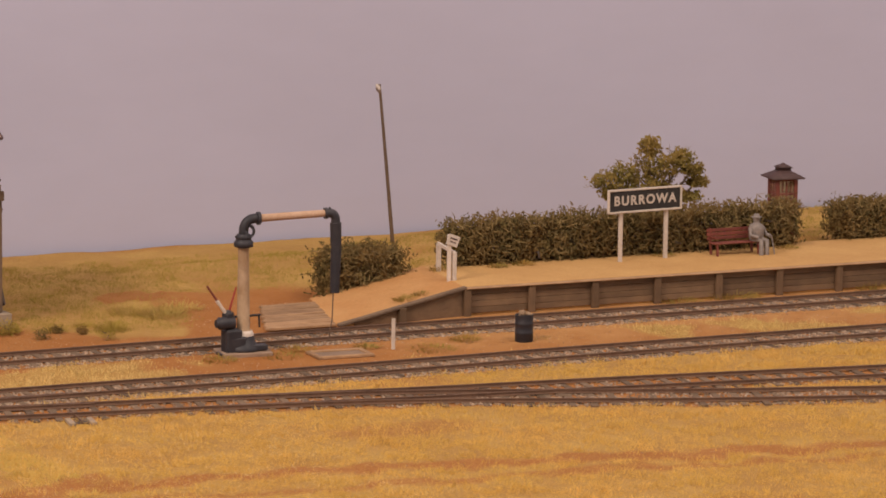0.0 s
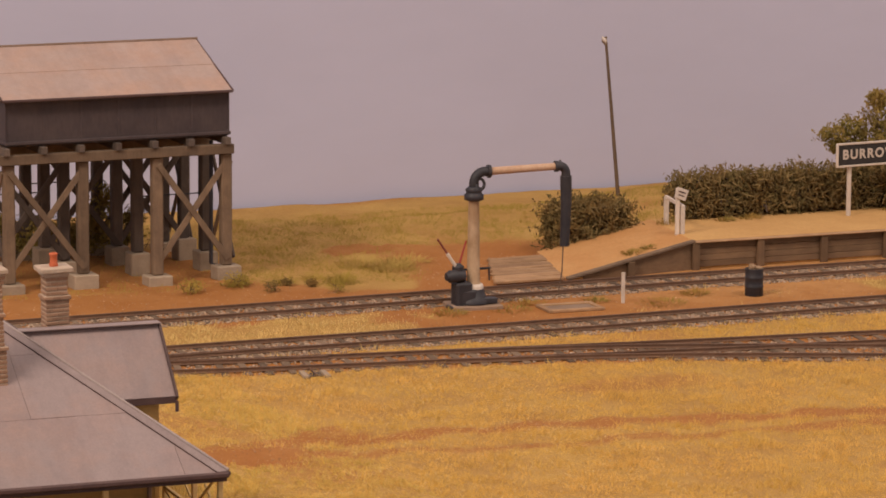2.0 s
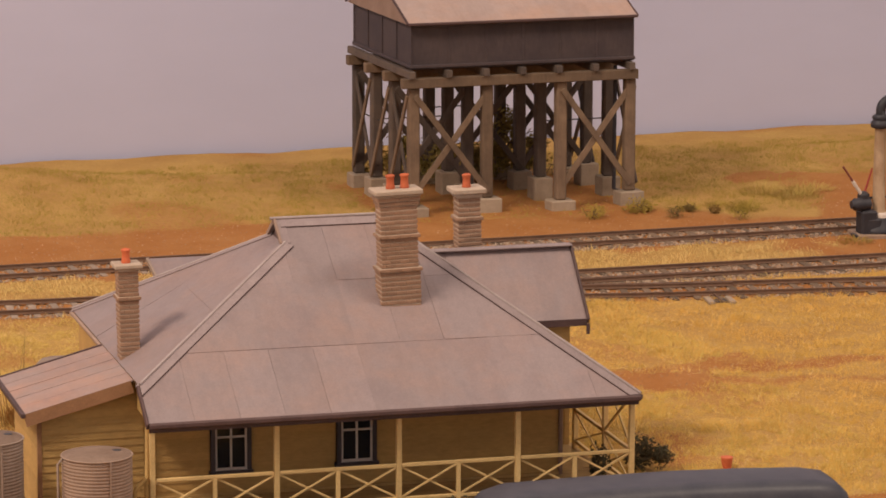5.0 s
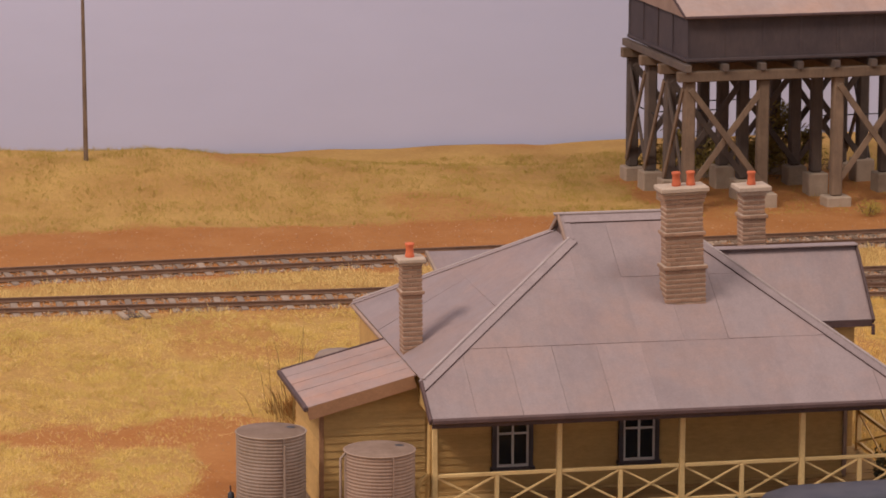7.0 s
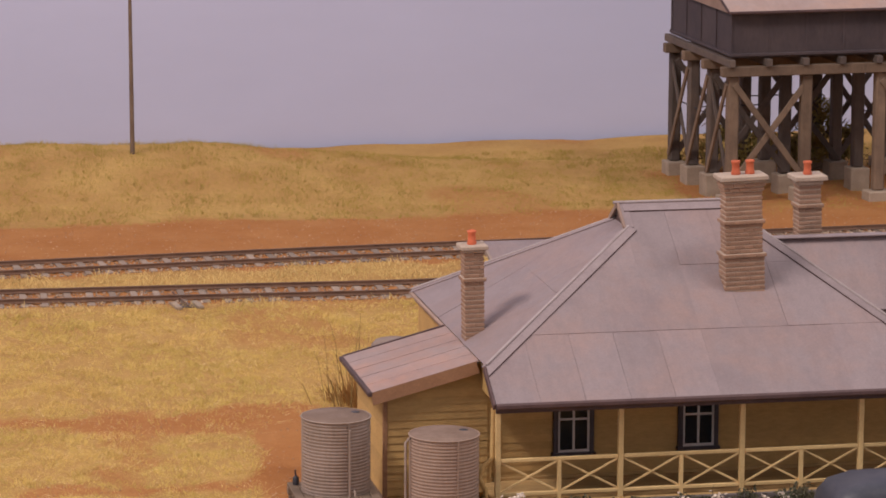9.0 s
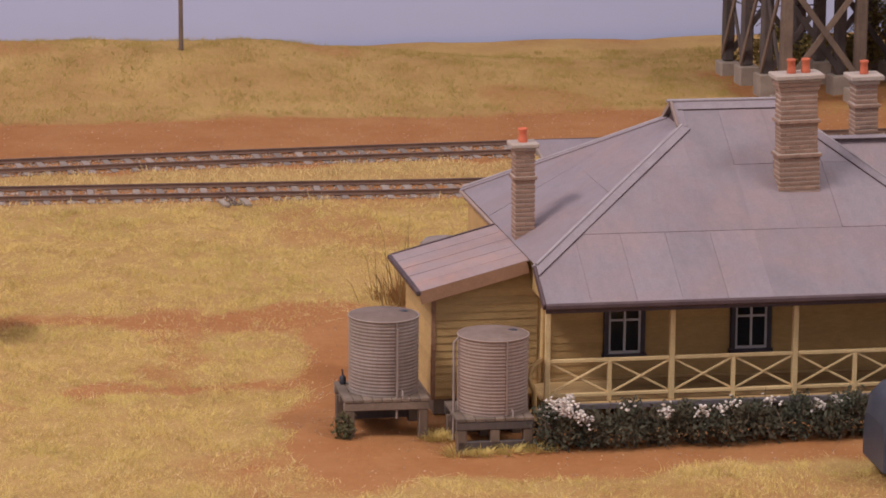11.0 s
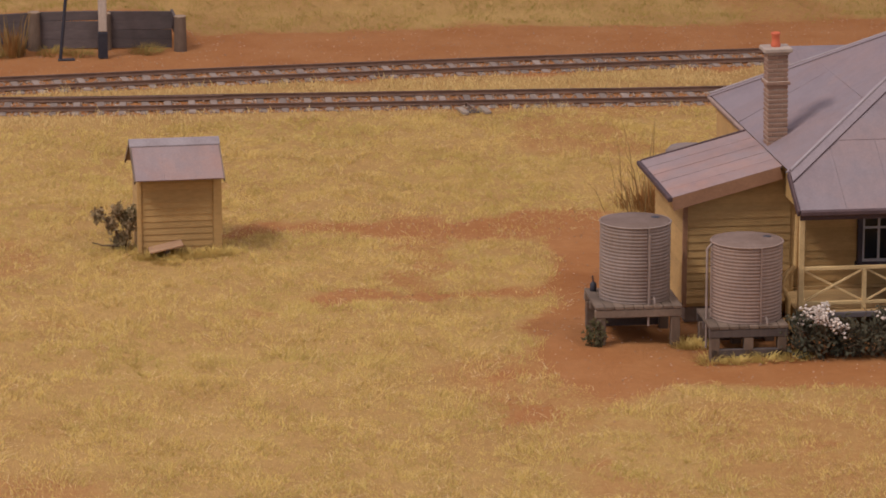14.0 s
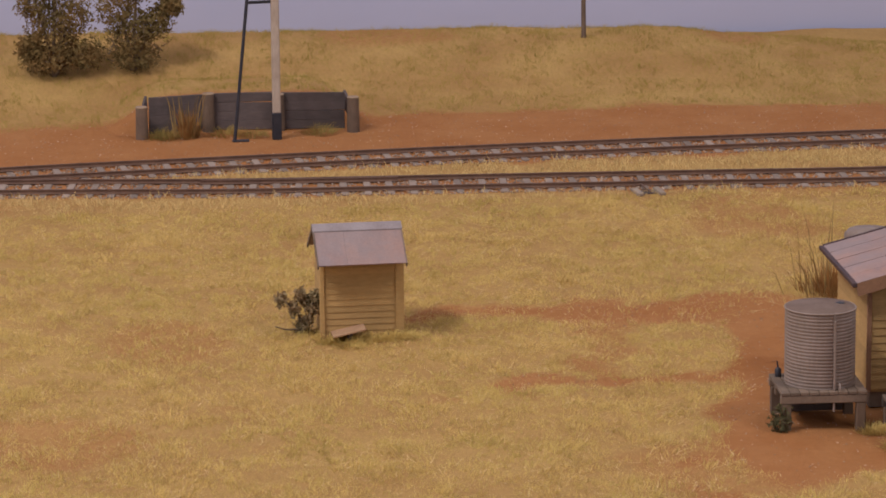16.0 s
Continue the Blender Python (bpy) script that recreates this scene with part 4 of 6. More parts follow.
def bench():
    t = thing("platform_bench", "maroon slatted platform bench with cast iron legs", "bench", (21.15, 4.75, 0.99), 1.0)
    for k in range(4):
        part("seat_slat", Shape().box(-1.0, 1.0, -0.3 + k * 0.12, -0.2 + k * 0.12, 0.42, 0.46, 0.008), MAROON, t)
    for k in range(3):
        part("back_slat", Shape().box(-1.0, 1.0, 0.22 + k * 0.025, 0.25 + k * 0.025, 0.52 + k * 0.14, 0.64 + k * 0.14, 0.008), MAROON, t)
    for x in (-0.85, 0.85):
        part("leg", Shape().beam((x, -0.28, 0.0), (x, -0.22, 0.43), 0.06, 0.08).beam((x, 0.2, 0.0), (x, 0.3, 0.95), 0.06, 0.07).beam((x, -0.3, 0.62), (x, 0.22, 0.64), 0.05, 0.05), MAROON, t)
    return t


bench()


def figurine():
    """A seated model figure, kept to plain shapes."""
    s = Shape()
    s.lathe([(0.20, 0.44), (0.26, 0.6), (0.27, 0.85), (0.24, 1.0), (0.1, 1.08), (0.09, 1.1), (0.12, 1.18), (0.12, 1.26), (0.06, 1.33)], 14)
    s.lathe([(0.19, 1.27), (0.19, 1.29), (0.11, 1.3), (0.1, 1.38)], 12)
    s.tube([(-0.1, 0.0, 0.52), (-0.1, -0.42, 0.5), (-0.1, -0.44, 0.0)], 0.085, 8).tube([(0.12, 0.0, 0.52), (0.13, -0.42, 0.5), (0.13, -0.44, 0.0)], 0.085, 8)
    s.tube([(0.27, 0.0, 0.92), (0.36, -0.1, 0.66), (0.34, -0.36, 0.62)], 0.065, 8).tube([(-0.27, 0.0, 0.92), (-0.34, -0.12, 0.68), (-0.16, -0.34, 0.6)], 0.065, 8)
    s.tube([(0.35, -0.4, 0.66), (0.42, -0.5, 0.0)], 0.022, 6)
    grey = surf("grey_coat_paint", (0.26, 0.22, 0.205), (0.18, 0.15, 0.14), 0.7, 6.0, 25, 0.0)
    single("figurine", s, grey, "small grey painted model figurine seated on the bench", "figurine", (21.95, 4.6, 0.99), 8).scale = (1.05, 1.05, 1.03)


figurine()


def drum(x, y):
    t = thing("oil_drum", "dark ribbed steel drum full of rubbish on red earth", "drum", (x, y, 0))
    pro = [(0.285, 0), (0.3, 0.02)]
    for z in (0.3, 0.6):
        pro += [(0.295, z - 0.03), (0.315, z), (0.295, z + 0.03)]
    pro += [(0.295, 0.86), (0.305, 0.89), (0.28, 0.89), (0.27, 0.82)]
    part("shell", Shape().lathe(pro, 24), BLACK, t)
    s = Shape()
    for _ in range(14):
        a, r = random.uniform(0, 6.28), random.uniform(0, 0.2)
        s.frame_box(pose(r * math.cos(a), r * math.sin(a), 0.88 + random.uniform(-0.03, 0.07), random.uniform(0, 90), random.uniform(0, 90), random.uniform(0, 90)), 0.2, 0.12, 0.05, 0.01)
    part("rubbish", s, TIMBER_PALE, t, "brown rubbish heaped over the rim")


drum(8.62, -3.35)


def wicket_gate():
    t = thing("ramp_fence", "white timber fence with notice boards at the ramp top", "fence", (9.35, 3.4, 0.95), 0)
    for x, y, h in ((-0.12, -0.25, 1.02), (0.25, 1.75, 1.0)):
        part("post", Shape().box(x - 0.07, x + 0.07, y - 0.07, y + 0.07, -0.05, h, 0.012), WHITE, t)
    part("rail", Shape().beam((-0.12, -0.3, 0.98), (0.25, 1.8, 1.0), 0.09, 0.12, 0.012), WHITE, t)
    part("sign_post", Shape().box(-0.36, -0.24, -0.28, -0.16, -0.05, 1.62, 0.012), WHITE, t)
    part("notice_board", Shape().frame_box(pose(-0.2, -0.31, 1.42, 0, 20, 0), 0.44, 0.04, 0.38, 0.01), WHITE, t, "white notice board")
    part("notice_text", Shape().frame_box(pose(-0.18, -0.333, 1.48, 0, 20, 0), 0.28, 0.006, 0.05).frame_box(pose(-0.22, -0.333, 1.37, 0, 20, 0), 0.24, 0.006, 0.04), TRIM, t, "dark unreadable lines")
    return t


wicket_gate()
single("marker_stake", Shape().box(-0.055, 0.055, -0.04, 0.04, -0.02, 1.0, 0.012), WHITE, "slim white painted marker stake in the ground", "stake", (4.05, -3.1, 0), 8)


def hatch():
    t = thing("sump_hatch", "flat pale timber frame round a drain in the earth", "hatch", (2.05, -3.4, 0.0), -3)
    part("frame", Shape().box(-0.85, 0.85, 0.42, 0.6, 0, 0.1, 0.02), CROSSING, t)
    part("frame", Shape().box(-0.85, 0.85, -0.62, -0.44, 0, 0.1, 0.02), CROSSING, t)
    part("frame", Shape().box(-0.95, -0.78, -0.62, 0.6, 0, 0.095, 0.02), CROSSING, t)
    part("frame", Shape().box(0.78, 0.95, -0.62, 0.6, 0, 0.095, 0.02), CROSSING, t)
    part("cover", Shape().box(-0.78, 0.78, -0.44, 0.42, 0, 0.05, 0.01), PLINTH, t)


hatch()


def kiosk(x, y):
    """The little lantern-roofed hut behind the hedge."""
    z0 = float(height(x, y))
    t = thing("platform_kiosk", "small dark red hut with glazed sides and pyramid roof", "kiosk", (x, y, z0), -8)
    w = 0.36
    for px in (-w, w):
        for py in (-w, w):
            part("post", Shape().box(px - 0.07, px + 0.07, py - 0.07, py + 0.07, 0, 2.3, 0.015), MAROON, t)
    for a in (0, 90, 180, 270):
        m = pose(0, 0, 0, 0, 0, a)
        part("panel", Shape().frame_box(m @ pose(0, -w, 0.5), 2 * w - 0.14, 0.05, 1.0, 0.01), MAROON, t)
        win = part("window", Shape().frame_box(m @ pose(0, -w, 1.62), 0.06, 0.06, 1.2, 0.01).frame_box(m @ pose(0, -w, 1.62), 2 * w - 0.14, 0.05, 0.06, 0.01).frame_box(m @ pose(-0.17, -w, 1.62), 0.03, 0.05, 1.2, 0.01).frame_box(m @ pose(0.17, -w, 1.62), 0.03, 0.05, 1.2, 0.01).frame_box(m @ pose(0, -w, 1.06), 2 * w - 0.14, 0.07, 0.08, 0.01), MAROON, t)
        part("pane", Shape().frame_box(m @ pose(0, -w + 0.01, 1.65), 2 * w - 0.14, 0.015, 1.15), HUT_GLASS, win)
        part("frieze", Shape().frame_box(m @ pose(0, -w, 2.2), 2 * w, 0.07, 0.2, 0.01), MAROON, t)
    part("roof", Shape().lathe([(0.88, 2.18), (0.9, 2.23), (0.42, 2.42), (0.32, 2.46)], 4), TRIM, t, "dark brown pyramid roof")
    part("lantern", Shape().lathe([(0.32, 2.44), (0.32, 2.56), (0.4, 2.58), (0.1, 2.7), (0.02, 2.74)], 4), TRIM, t)
    for o in t.children:
        if o.name.split(".")[0] in ("roof", "lantern"):
            o.rotation_euler = (0, 0, radians(45))


kiosk(25.4, 8.6)


def pole(x, y, top, lean_x, label):
    z0 = float(height(x, y))
    t = thing("telegraph_pole", label, "telegraph pole", (x, y, z0), 0, group="telegraph poles")
    part("mast", Shape().tube([(0, 0, -0.1), (lean_x * 0.5, 0, (top - z0) / 2), (lean_x, 0, top - z0)], [0.08, 0.066, 0.052], 8), TIMBER, t)
    part("crossarm", Shape().beam((lean_x - 0.22, -0.5, top - z0 - 0.22), (lean_x + 0.12, 0.5, top - z0 - 0.22), 0.08, 0.09, 0.01), TIMBER, t)
    for k in (-0.42, -0.15, 0.15, 0.42):
        part("insulator", Shape().lathe([(0.02, 0), (0.055, 0.03), (0.055, 0.1), (0.02, 0.14)], 8, (lean_x - 0.05 + 0.34 * k, k, top - z0 - 0.17)), WHITE, t)


pole(11.98, 14.0, 6.5, -0.6, "thin dark leaning telegraph pole on the bank")
pole(-32.15, 12.9, 7.1, -0.04, "thin dark upright telegraph pole on the bank")


# ---- loading bank, signal and stay by the west end ----
def loading_bank():
    t = thing("loading_bank", "low dark plank retaining wall with stout posts", "retaining wall", (0, 0, 0))
    pts = [(-46.9, 3.9), (-45.0, 4.3), (-42.9, 4.1), (-40.9, 3.9)]
    for (xa, ya), (xb, yb) in zip(pts[:-1], pts[1:]):
        for r in range(4):
            z = 0.03 + r * 0.28
            part("plank", Shape().beam((xa + 0.05, ya, z + 0.13), (xb - 0.05, yb, z + 0.13 + random.uniform(-0.02, 0.02)), 0.08, 0.28, 0.01), BANK_TIMBER, t)
    for x, y, h in ((-47.1, 3.3, 0.95), (-45.05, 4.15, 1.15), (-42.95, 3.95, 1.1), (-40.75, 3.35, 1.05)):
        part("post", Shape().tube([(x, y, -0.1), (x, y, h)], [0.2, 0.18], 10), TIMBER, t)
        part("post_top", Shape().lathe([(0.19, 0), (0.17, 0.03)], 10, (x, y, h)), TIMBER_PALE, t)
    for (xa, ya, xb, yb) in ((-47.1, 3.3, -46.9, 4.6), (-40.75, 3.35, -40.9, 4.6)):
        part("plank", Shape().beam((xa, ya + 0.2, 0.5), (xb, yb, 0.85), 0.08, 0.5, 0.015), BANK_TIMBER, t)


loading_bank()


def signal_post():
    t = thing("signal_post", "white signal post with black foot and iron ladder", "signal post", (-43.12, 2.55, 0))
    part("mast", Shape().frame_box(pose(0, 0, 4.6), 0.24, 0.24, 7.6, 0.03), MAST, t)
    part("foot", Shape().frame_box(pose(0, 0, 0.4), 0.28, 0.28, 0.82, 0.03), BLACK, t, "black painted foot")
    part("stay", Shape().tube([(-1.28, -0.2, 0), (-0.82, -0.1, 4.3), (-0.5, 0, 7.5)], 0.05, 8), BLACK, t)
    part("base_plate", Shape().box(-1.35, -0.85, -0.3, -0.1, 0, 0.05, 0.01), BLACK, t)
    for z in (4.15,):
        part("bracket", Shape().beam((-0.84, -0.1, z), (-0.08, 0, z), 0.07, 0.09, 0.01), BLACK, t)


signal_post()


# ---- station house ----
EAVE, RISE, FLOOR = 2.88, 0.612, 0.62
house = thing("station_house", "ochre weatherboard station house under a grey iron hip roof", "house", (-31.14, -32.91, 0), -1.9)


def clip(poly, axis, limit, keep_above):
    out = []
    for i, p in enumerate(poly):
        q = poly[(i + 1) % len(poly)]
        pin, qin = ((p[axis] >= limit) == keep_above or p[axis] == limit), ((q[axis] >= limit) == keep_above or q[axis] == limit)
        if pin:
            out.append(p)
        if pin != qin:
            s = (limit - p[axis]) / (q[axis] - p[axis])
            out.append((p[0] + s * (q[0] - p[0]), p[1] + s * (q[1] - p[1])))
    return out


def roof_face(parent, corners, along, sheet=1.05, row=1.95, material=ROOF, thick=0.03, seam=None):
    """A roof slope laid in overlapping iron sheets. corners: seen from outside, anticlockwise; along: the way of the eave."""
    o, u = Vector(corners[0]), Vector(along).normalized()
    nrm = (Vector(corners[1]) - o).cross(Vector(corners[2]) - o).normalized()
    v = nrm.cross(u)
    flat = [((Vector(c) - o).dot(u), (Vector(c) - o).dot(v)) for c in corners]
    u0, u1 = min(p[0] for p in flat), max(p[0] for p in flat)
    v0, v1 = min(p[1] for p in flat), max(p[1] for p in flat)
    rows = max(1, round((v1 - v0) / row))
    cols = max(1, round((u1 - u0) / sheet))
    for r in range(rows):
        for c in range(cols):
            a, b = u0 + (u1 - u0) * c / cols, u0 + (u1 - u0) * (c + 1) / cols
            lo, hi = v0 + (v1 - v0) * r / rows, v0 + (v1 - v0) * (r + 1) / rows
            poly = flat
            gap = random.choice((0.0, 0.0, 0.002, 0.004)) if seam is None else seam
            for axis, limit, above in ((0, a + gap, True), (0, b - gap, False), (1, lo, True), (1, hi, False)):
                poly = clip(poly, axis, limit, above) if len(poly) > 2 else []
            if len(poly) < 3:
                continue
            area = abs(sum(p[0] * q[1] - q[0] * p[1] for p, q in zip(poly, poly[1:] + poly[:1]))) / 2
            if area < 0.003:
                continue
            lift = random.uniform(0.0, 0.0012)
            tilt = random.choice((0.002, 0.006, 0.011))
            loop = [o + u * p[0] + v * p[1] + nrm * (lift + tilt * (hi - p[1]) / (hi - lo)) for p in poly]
            s = Shape().prism(loop, -nrm * thick)
            s.uv[0] = [(p[0], p[1]) for p in poly]
            part("roof_sheet", s, material, parent)


def boards(parent, p, way, length, z0, z1, out, holes=(), high=0.17, top=None):
    """Lapped weatherboards on a wall, each its own board; holes: (from, to, low, high). top: the wall's top at a distance along it."""
    p, way, out = Vector((*p, 0)), Vector((*way, 0)).normalized(), Vector((*out, 0)).normalized()
    z = z0
    while z < z1 - 0.02:
        hi = min(z + high, z1)
        spans = [(0.0, length)]
        for a, b, lo, up in holes:
            if lo < hi - 0.01 and up > z + 0.01:
                nxt = []
                for s, e in spans:
                    if a > s:
                        nxt.append((s, min(e, a)))
                    if b < e:
                        nxt.append((max(s, b), e))
                spans = [(s, e) for s, e in nxt if e - s > 0.02]
        for s, e in spans:
            if top is not None:
                while e - s > 0.05 and top(s) < hi:
                    s += 0.05
                while e - s > 0.05 and top(e) < hi:
                    e -= 0.05
                if e - s <= 0.05:
                    continue
            a, b = p + way * s, p + way * e
            loop = [a + Vector((0, 0, z)) + out * 0.036, b + Vector((0, 0, z)) + out * 0.036, b + Vector((0, 0, hi - 0.004)) + out * 0.018, a + Vector((0, 0, hi - 0.004)) + out * 0.018]
            part("board", Shape().prism(loop, -out * 0.016), OCHRE, parent)
        z += high


def window(parent, xc, y, z0, z1, w):
    """A sash window in the front wall: dark frame, pale sashes, panes of glass."""
    win = part("window", Shape().box(xc - w / 2 - 0.1, xc - w / 2, y - 0.09, y + 0.05, z0 - 0.06, z1 + 0.08, 0.01).box(xc + w / 2, xc + w / 2 + 0.1, y - 0.09, y + 0.05, z0 - 0.06, z1 + 0.08, 0.01)
               .box(xc - w / 2, xc + w / 2, y - 0.09, y + 0.05, z1, z1 + 0.08, 0.01).box(xc - w / 2 - 0.14, xc + w / 2 + 0.14, y - 0.14, y + 0.05, z0 - 0.1, z0, 0.015), DARKWIN, parent, "dark window frame")
    zm = z1 - 0.35
    part("sash", Shape().box(xc - w / 2, xc - w / 2 + 0.045, y - 0.055, y - 0.01, z0, z1).box(xc + w / 2 - 0.045, xc + w / 2, y - 0.055, y - 0.01, z0, z1)
         .box(xc - 0.025, xc + 0.025, y - 0.055, y - 0.01, z0, z1).box(xc - w / 2, xc + w / 2, y - 0.058, y - 0.012, z0, z0 + 0.06)
         .box(xc - w / 2, xc + w / 2, y - 0.058, y - 0.012, z1 - 0.375, z1 - 0.33).box(xc - w / 2, xc + w / 2, y - 0.058, y - 0.012, z1 - 0.05, z1), SASH, win, "pale sash bars")
    for xa, xb in ((xc - w / 2, xc), (xc, xc + w / 2)):
        for za, zb in ((z0, zm), (zm, z1)):
            part("pane", Shape().box(xa + 0.01, xb - 0.01, y - 0.03, y - 0.022, za, zb), GLASS, win)


# walls
HX0, HX1, HY0, HY1 = 0.35, 9.9, 2.2, 9.35
body = Shape()
body.box(HX0, HX1, HY0 + 0.06, HY0 + 0.2, 0.0, 1.18)
for a, b in ((HX0, 1.88), (2.63, 4.75), (5.50, HX1)):
    body.box(a, b, HY0 + 0.06, HY0 + 0.2, 1.18, 2.34)
body.box(HX0, HX1, HY0 + 0.06, HY0 + 0.2, 2.34, 3.6)
part("front_wall", body, OCHRE, house)
part("right_wall", Shape().box(HX1 - 0.14, HX1, HY0 + 0.2, HY1, 0, 3.6), OCHRE, house)
part("rear_wall", Shape().box(HX0 + 0.14, HX1 - 0.14, HY1 - 0.14, HY1, 0, 3.0), OCHRE, house)
part("inner_floor", Shape().box(HX0 + 0.15, HX1 - 0.15, HY0 + 0.25, HY1 - 0.2, 0.5, 0.6), TIMBER_DARK, house)
boards(house, (HX0, HY0 + 0.06), (1, 0), HX1 - HX0, FLOOR, 2.9, (0, -1), [(1.88 - HX0 - 0.1, 2.63 - HX0 + 0.1, 1.12, 2.42), (4.75 - HX0 - 0.1, 5.50 - HX0 + 0.1, 1.14, 2.42)])
boards(house, (HX1, HY0 + 0.06), (0, 1), HY1 - HY0, FLOOR, 2.9, (1, 0))
window(house, 2.25, HY0, 1.21, 2.32, 0.72)
window(house, 5.125, HY0, 1.23, 2.32, 0.72)
part("corner_board", Shape().box(HX1 - 0.04, HX1 + 0.05, HY0 - 0.04, HY0 + 0.08, FLOOR, 2.9, 0.01), GABLE, house, "brown corner board")

# verandah
for k in range(9):
    y = 0.22 + k * 0.245
    part("floor_board", Shape().box(0.1, 11.05, y, y + 0.235, FLOOR - 0.06, FLOOR, 0.008), FLOORING, house)
part("wall_skirting", Shape().box(HX0, HX1, HY0 - 0.03, HY0 + 0.01, FLOOR, FLOOR + 0.07, 0.008), FLOORING, house)
part("floor_edge", Shape().box(0.08, 11.07, 0.14, 0.22, FLOOR - 0.13, FLOOR - 0.01, 0.012), surf("grey_floor_edge", (0.16, 0.135, 0.13), (0.11, 0.09, 0.09), 0.8, 2, 18, 0.006), house)
for k in range(7):
    part("stump", Shape().box(0.2 + k * 1.8 - 0.1, 0.2 + k * 1.8 + 0.1, 0.3, 0.5, -0.05, 0.5, 0.01), TIMBER_DARK, house)
POSTS = [0.13, 2.88, 5.63, 8.35, 11.0]
for x in POSTS:
    part("verandah_post", Shape().box(x - 0.06, x + 0.06, 0.29, 0.41, FLOOR, 2.78, 0.012), CREAM, house)
part("verandah_plate", Shape().box(0.05, 11.08, 0.3, 0.4, 2.7, 2.8, 0.01), CREAM, house)
for xa, xb in zip(POSTS[:-1], POSTS[1:]):
    for zr in (1.5, 0.74):
        part("rail", Shape().box(xa + 0.06, xb - 0.06, 0.31, 0.39, zr, zr + 0.075, 0.008), CREAM, house)
    xm = (xa + xb) / 2
    part("rail_post", Shape().box(xm - 0.045, xm + 0.045, 0.305, 0.395, FLOOR, 1.5, 0.008), CREAM, house)
    for a, b in ((xa + 0.06, xm - 0.045), (xm + 0.045, xb - 0.06)):
        part("cross_brace", Shape().beam((a, 0.335, 0.82), (b, 0.335, 1.49), 0.03, 0.045, 0.005), CREAM, house)
        part("cross_brace", Shape().beam((a, 0.368, 1.49), (b, 0.368, 0.82), 0.03, 0.045, 0.005), CREAM, house)
# return side of the verandah
for ya in (2.3, 4.6, 6.9, 9.2):
    part("verandah_post", Shape().box(10.94, 11.06, ya - 0.06, ya + 0.06, FLOOR, 2.78, 0.012), CREAM, house)
for ya, yb in ((0.41, 2.24), (2.36, 4.54)):
    for zr in (1.5, 0.74):
        part("rail", Shape().box(10.96, 11.04, ya, yb, zr, zr + 0.075, 0.008), CREAM, house)
    part("cross_brace", Shape().beam((10.98, ya, 0.82), (10.98, yb, 1.49), 0.03, 0.045, 0.005), CREAM, house)
    part("cross_brace", Shape().beam((11.01, ya, 1.49), (11.01, yb, 0.82), 0.03, 0.045, 0.005), CREAM, house)
    part("cross_brace", Shape().beam((10.98, ya, 2.75), (10.98, yb, 1.6), 0.04, 0.06, 0.005), CREAM, house)
    part("cross_brace", Shape().beam((11.01, ya, 1.6), (11.01, yb, 2.75), 0.04, 0.06, 0.005), CREAM, house)
part("side_floor", Shape().box(HX1, 11.05, 2.45, 9.5, FLOOR - 0.06, FLOOR), FLOORING, house)
part("ceiling_lining", Shape().box(0.12, 11.0, 0.1, HY0 + 0.05, 2.805, 2.83), OCHRE, house)

# main hip roof: the hips end at the feet of two small gablets under the ridge
W, D = 11.09, 10.55
RX0, RX1, RY, RZ = 4.1, 7.0, 5.43, EAVE + RISE * 5.43
VY, VZ, GDY = 1.0, EAVE + RISE * 1.0, 0.67
GZ = RZ - RISE * GDY
A, B, C = (0, 0, EAVE), (W, 0, EAVE), (W, D, EAVE)
AL, EL = (0, VY, VZ), (0, 9.6, VZ)
HL, HR = (RX0, RY - GDY, GZ), (RX1, RY - GDY, GZ)
HLB, HRB = (RX0, 6.0, GZ), (RX1, 6.0, GZ)
roof_face(house, [A, B, HR, (RX1, RY, RZ), (RX0, RY, RZ), HL, AL], (1, 0, 0))
roof_face(house, [C, EL, HLB, (RX0, RY, RZ - 0.04), (RX1, RY, RZ - 0.04), HRB], (-1, 0, 0))
roof_face(house, [EL, AL, HL, HLB], (0, -1, 0))
roof_face(house, [B, C, HRB, HR], (0, 1, 0))
for x, s in ((RX0, -1), (RX1, 1)):
    xe = x + s * 0.1
    for t in (-1, 1):
        dy = GDY + 0.03
        loop = [(xe, RY + t * dy, RZ - RISE * dy + 0.02), (x - s * 0.12, RY + t * dy, RZ - RISE * dy + 0.02), (x - s * 0.12, RY, RZ + 0.02), (xe, RY, RZ + 0.02)]
        part("gablet_roof", Shape().prism(loop if s * t > 0 else loop[::-1], (0, 0, -0.03)), FLASH, house)
        part("gablet_barge", Shape().beam((xe, RY, RZ + 0.005), (xe, RY + t * (dy + 0.02), RZ - RISE * dy - 0.01), 0.05, 0.1), GABLE, house)
    tri = [(x + s * 0.03, RY - GDY + 0.05, GZ - 0.05), (x + s * 0.03, RY + 0.52, GZ - 0.05), (x + s * 0.03, RY, RZ - 0.04)]
    part("gablet", Shape().prism(tri if s > 0 else tri[::-1], (-s * 0.05, 0, 0)), TRIM, house, "dark louvred gablet")


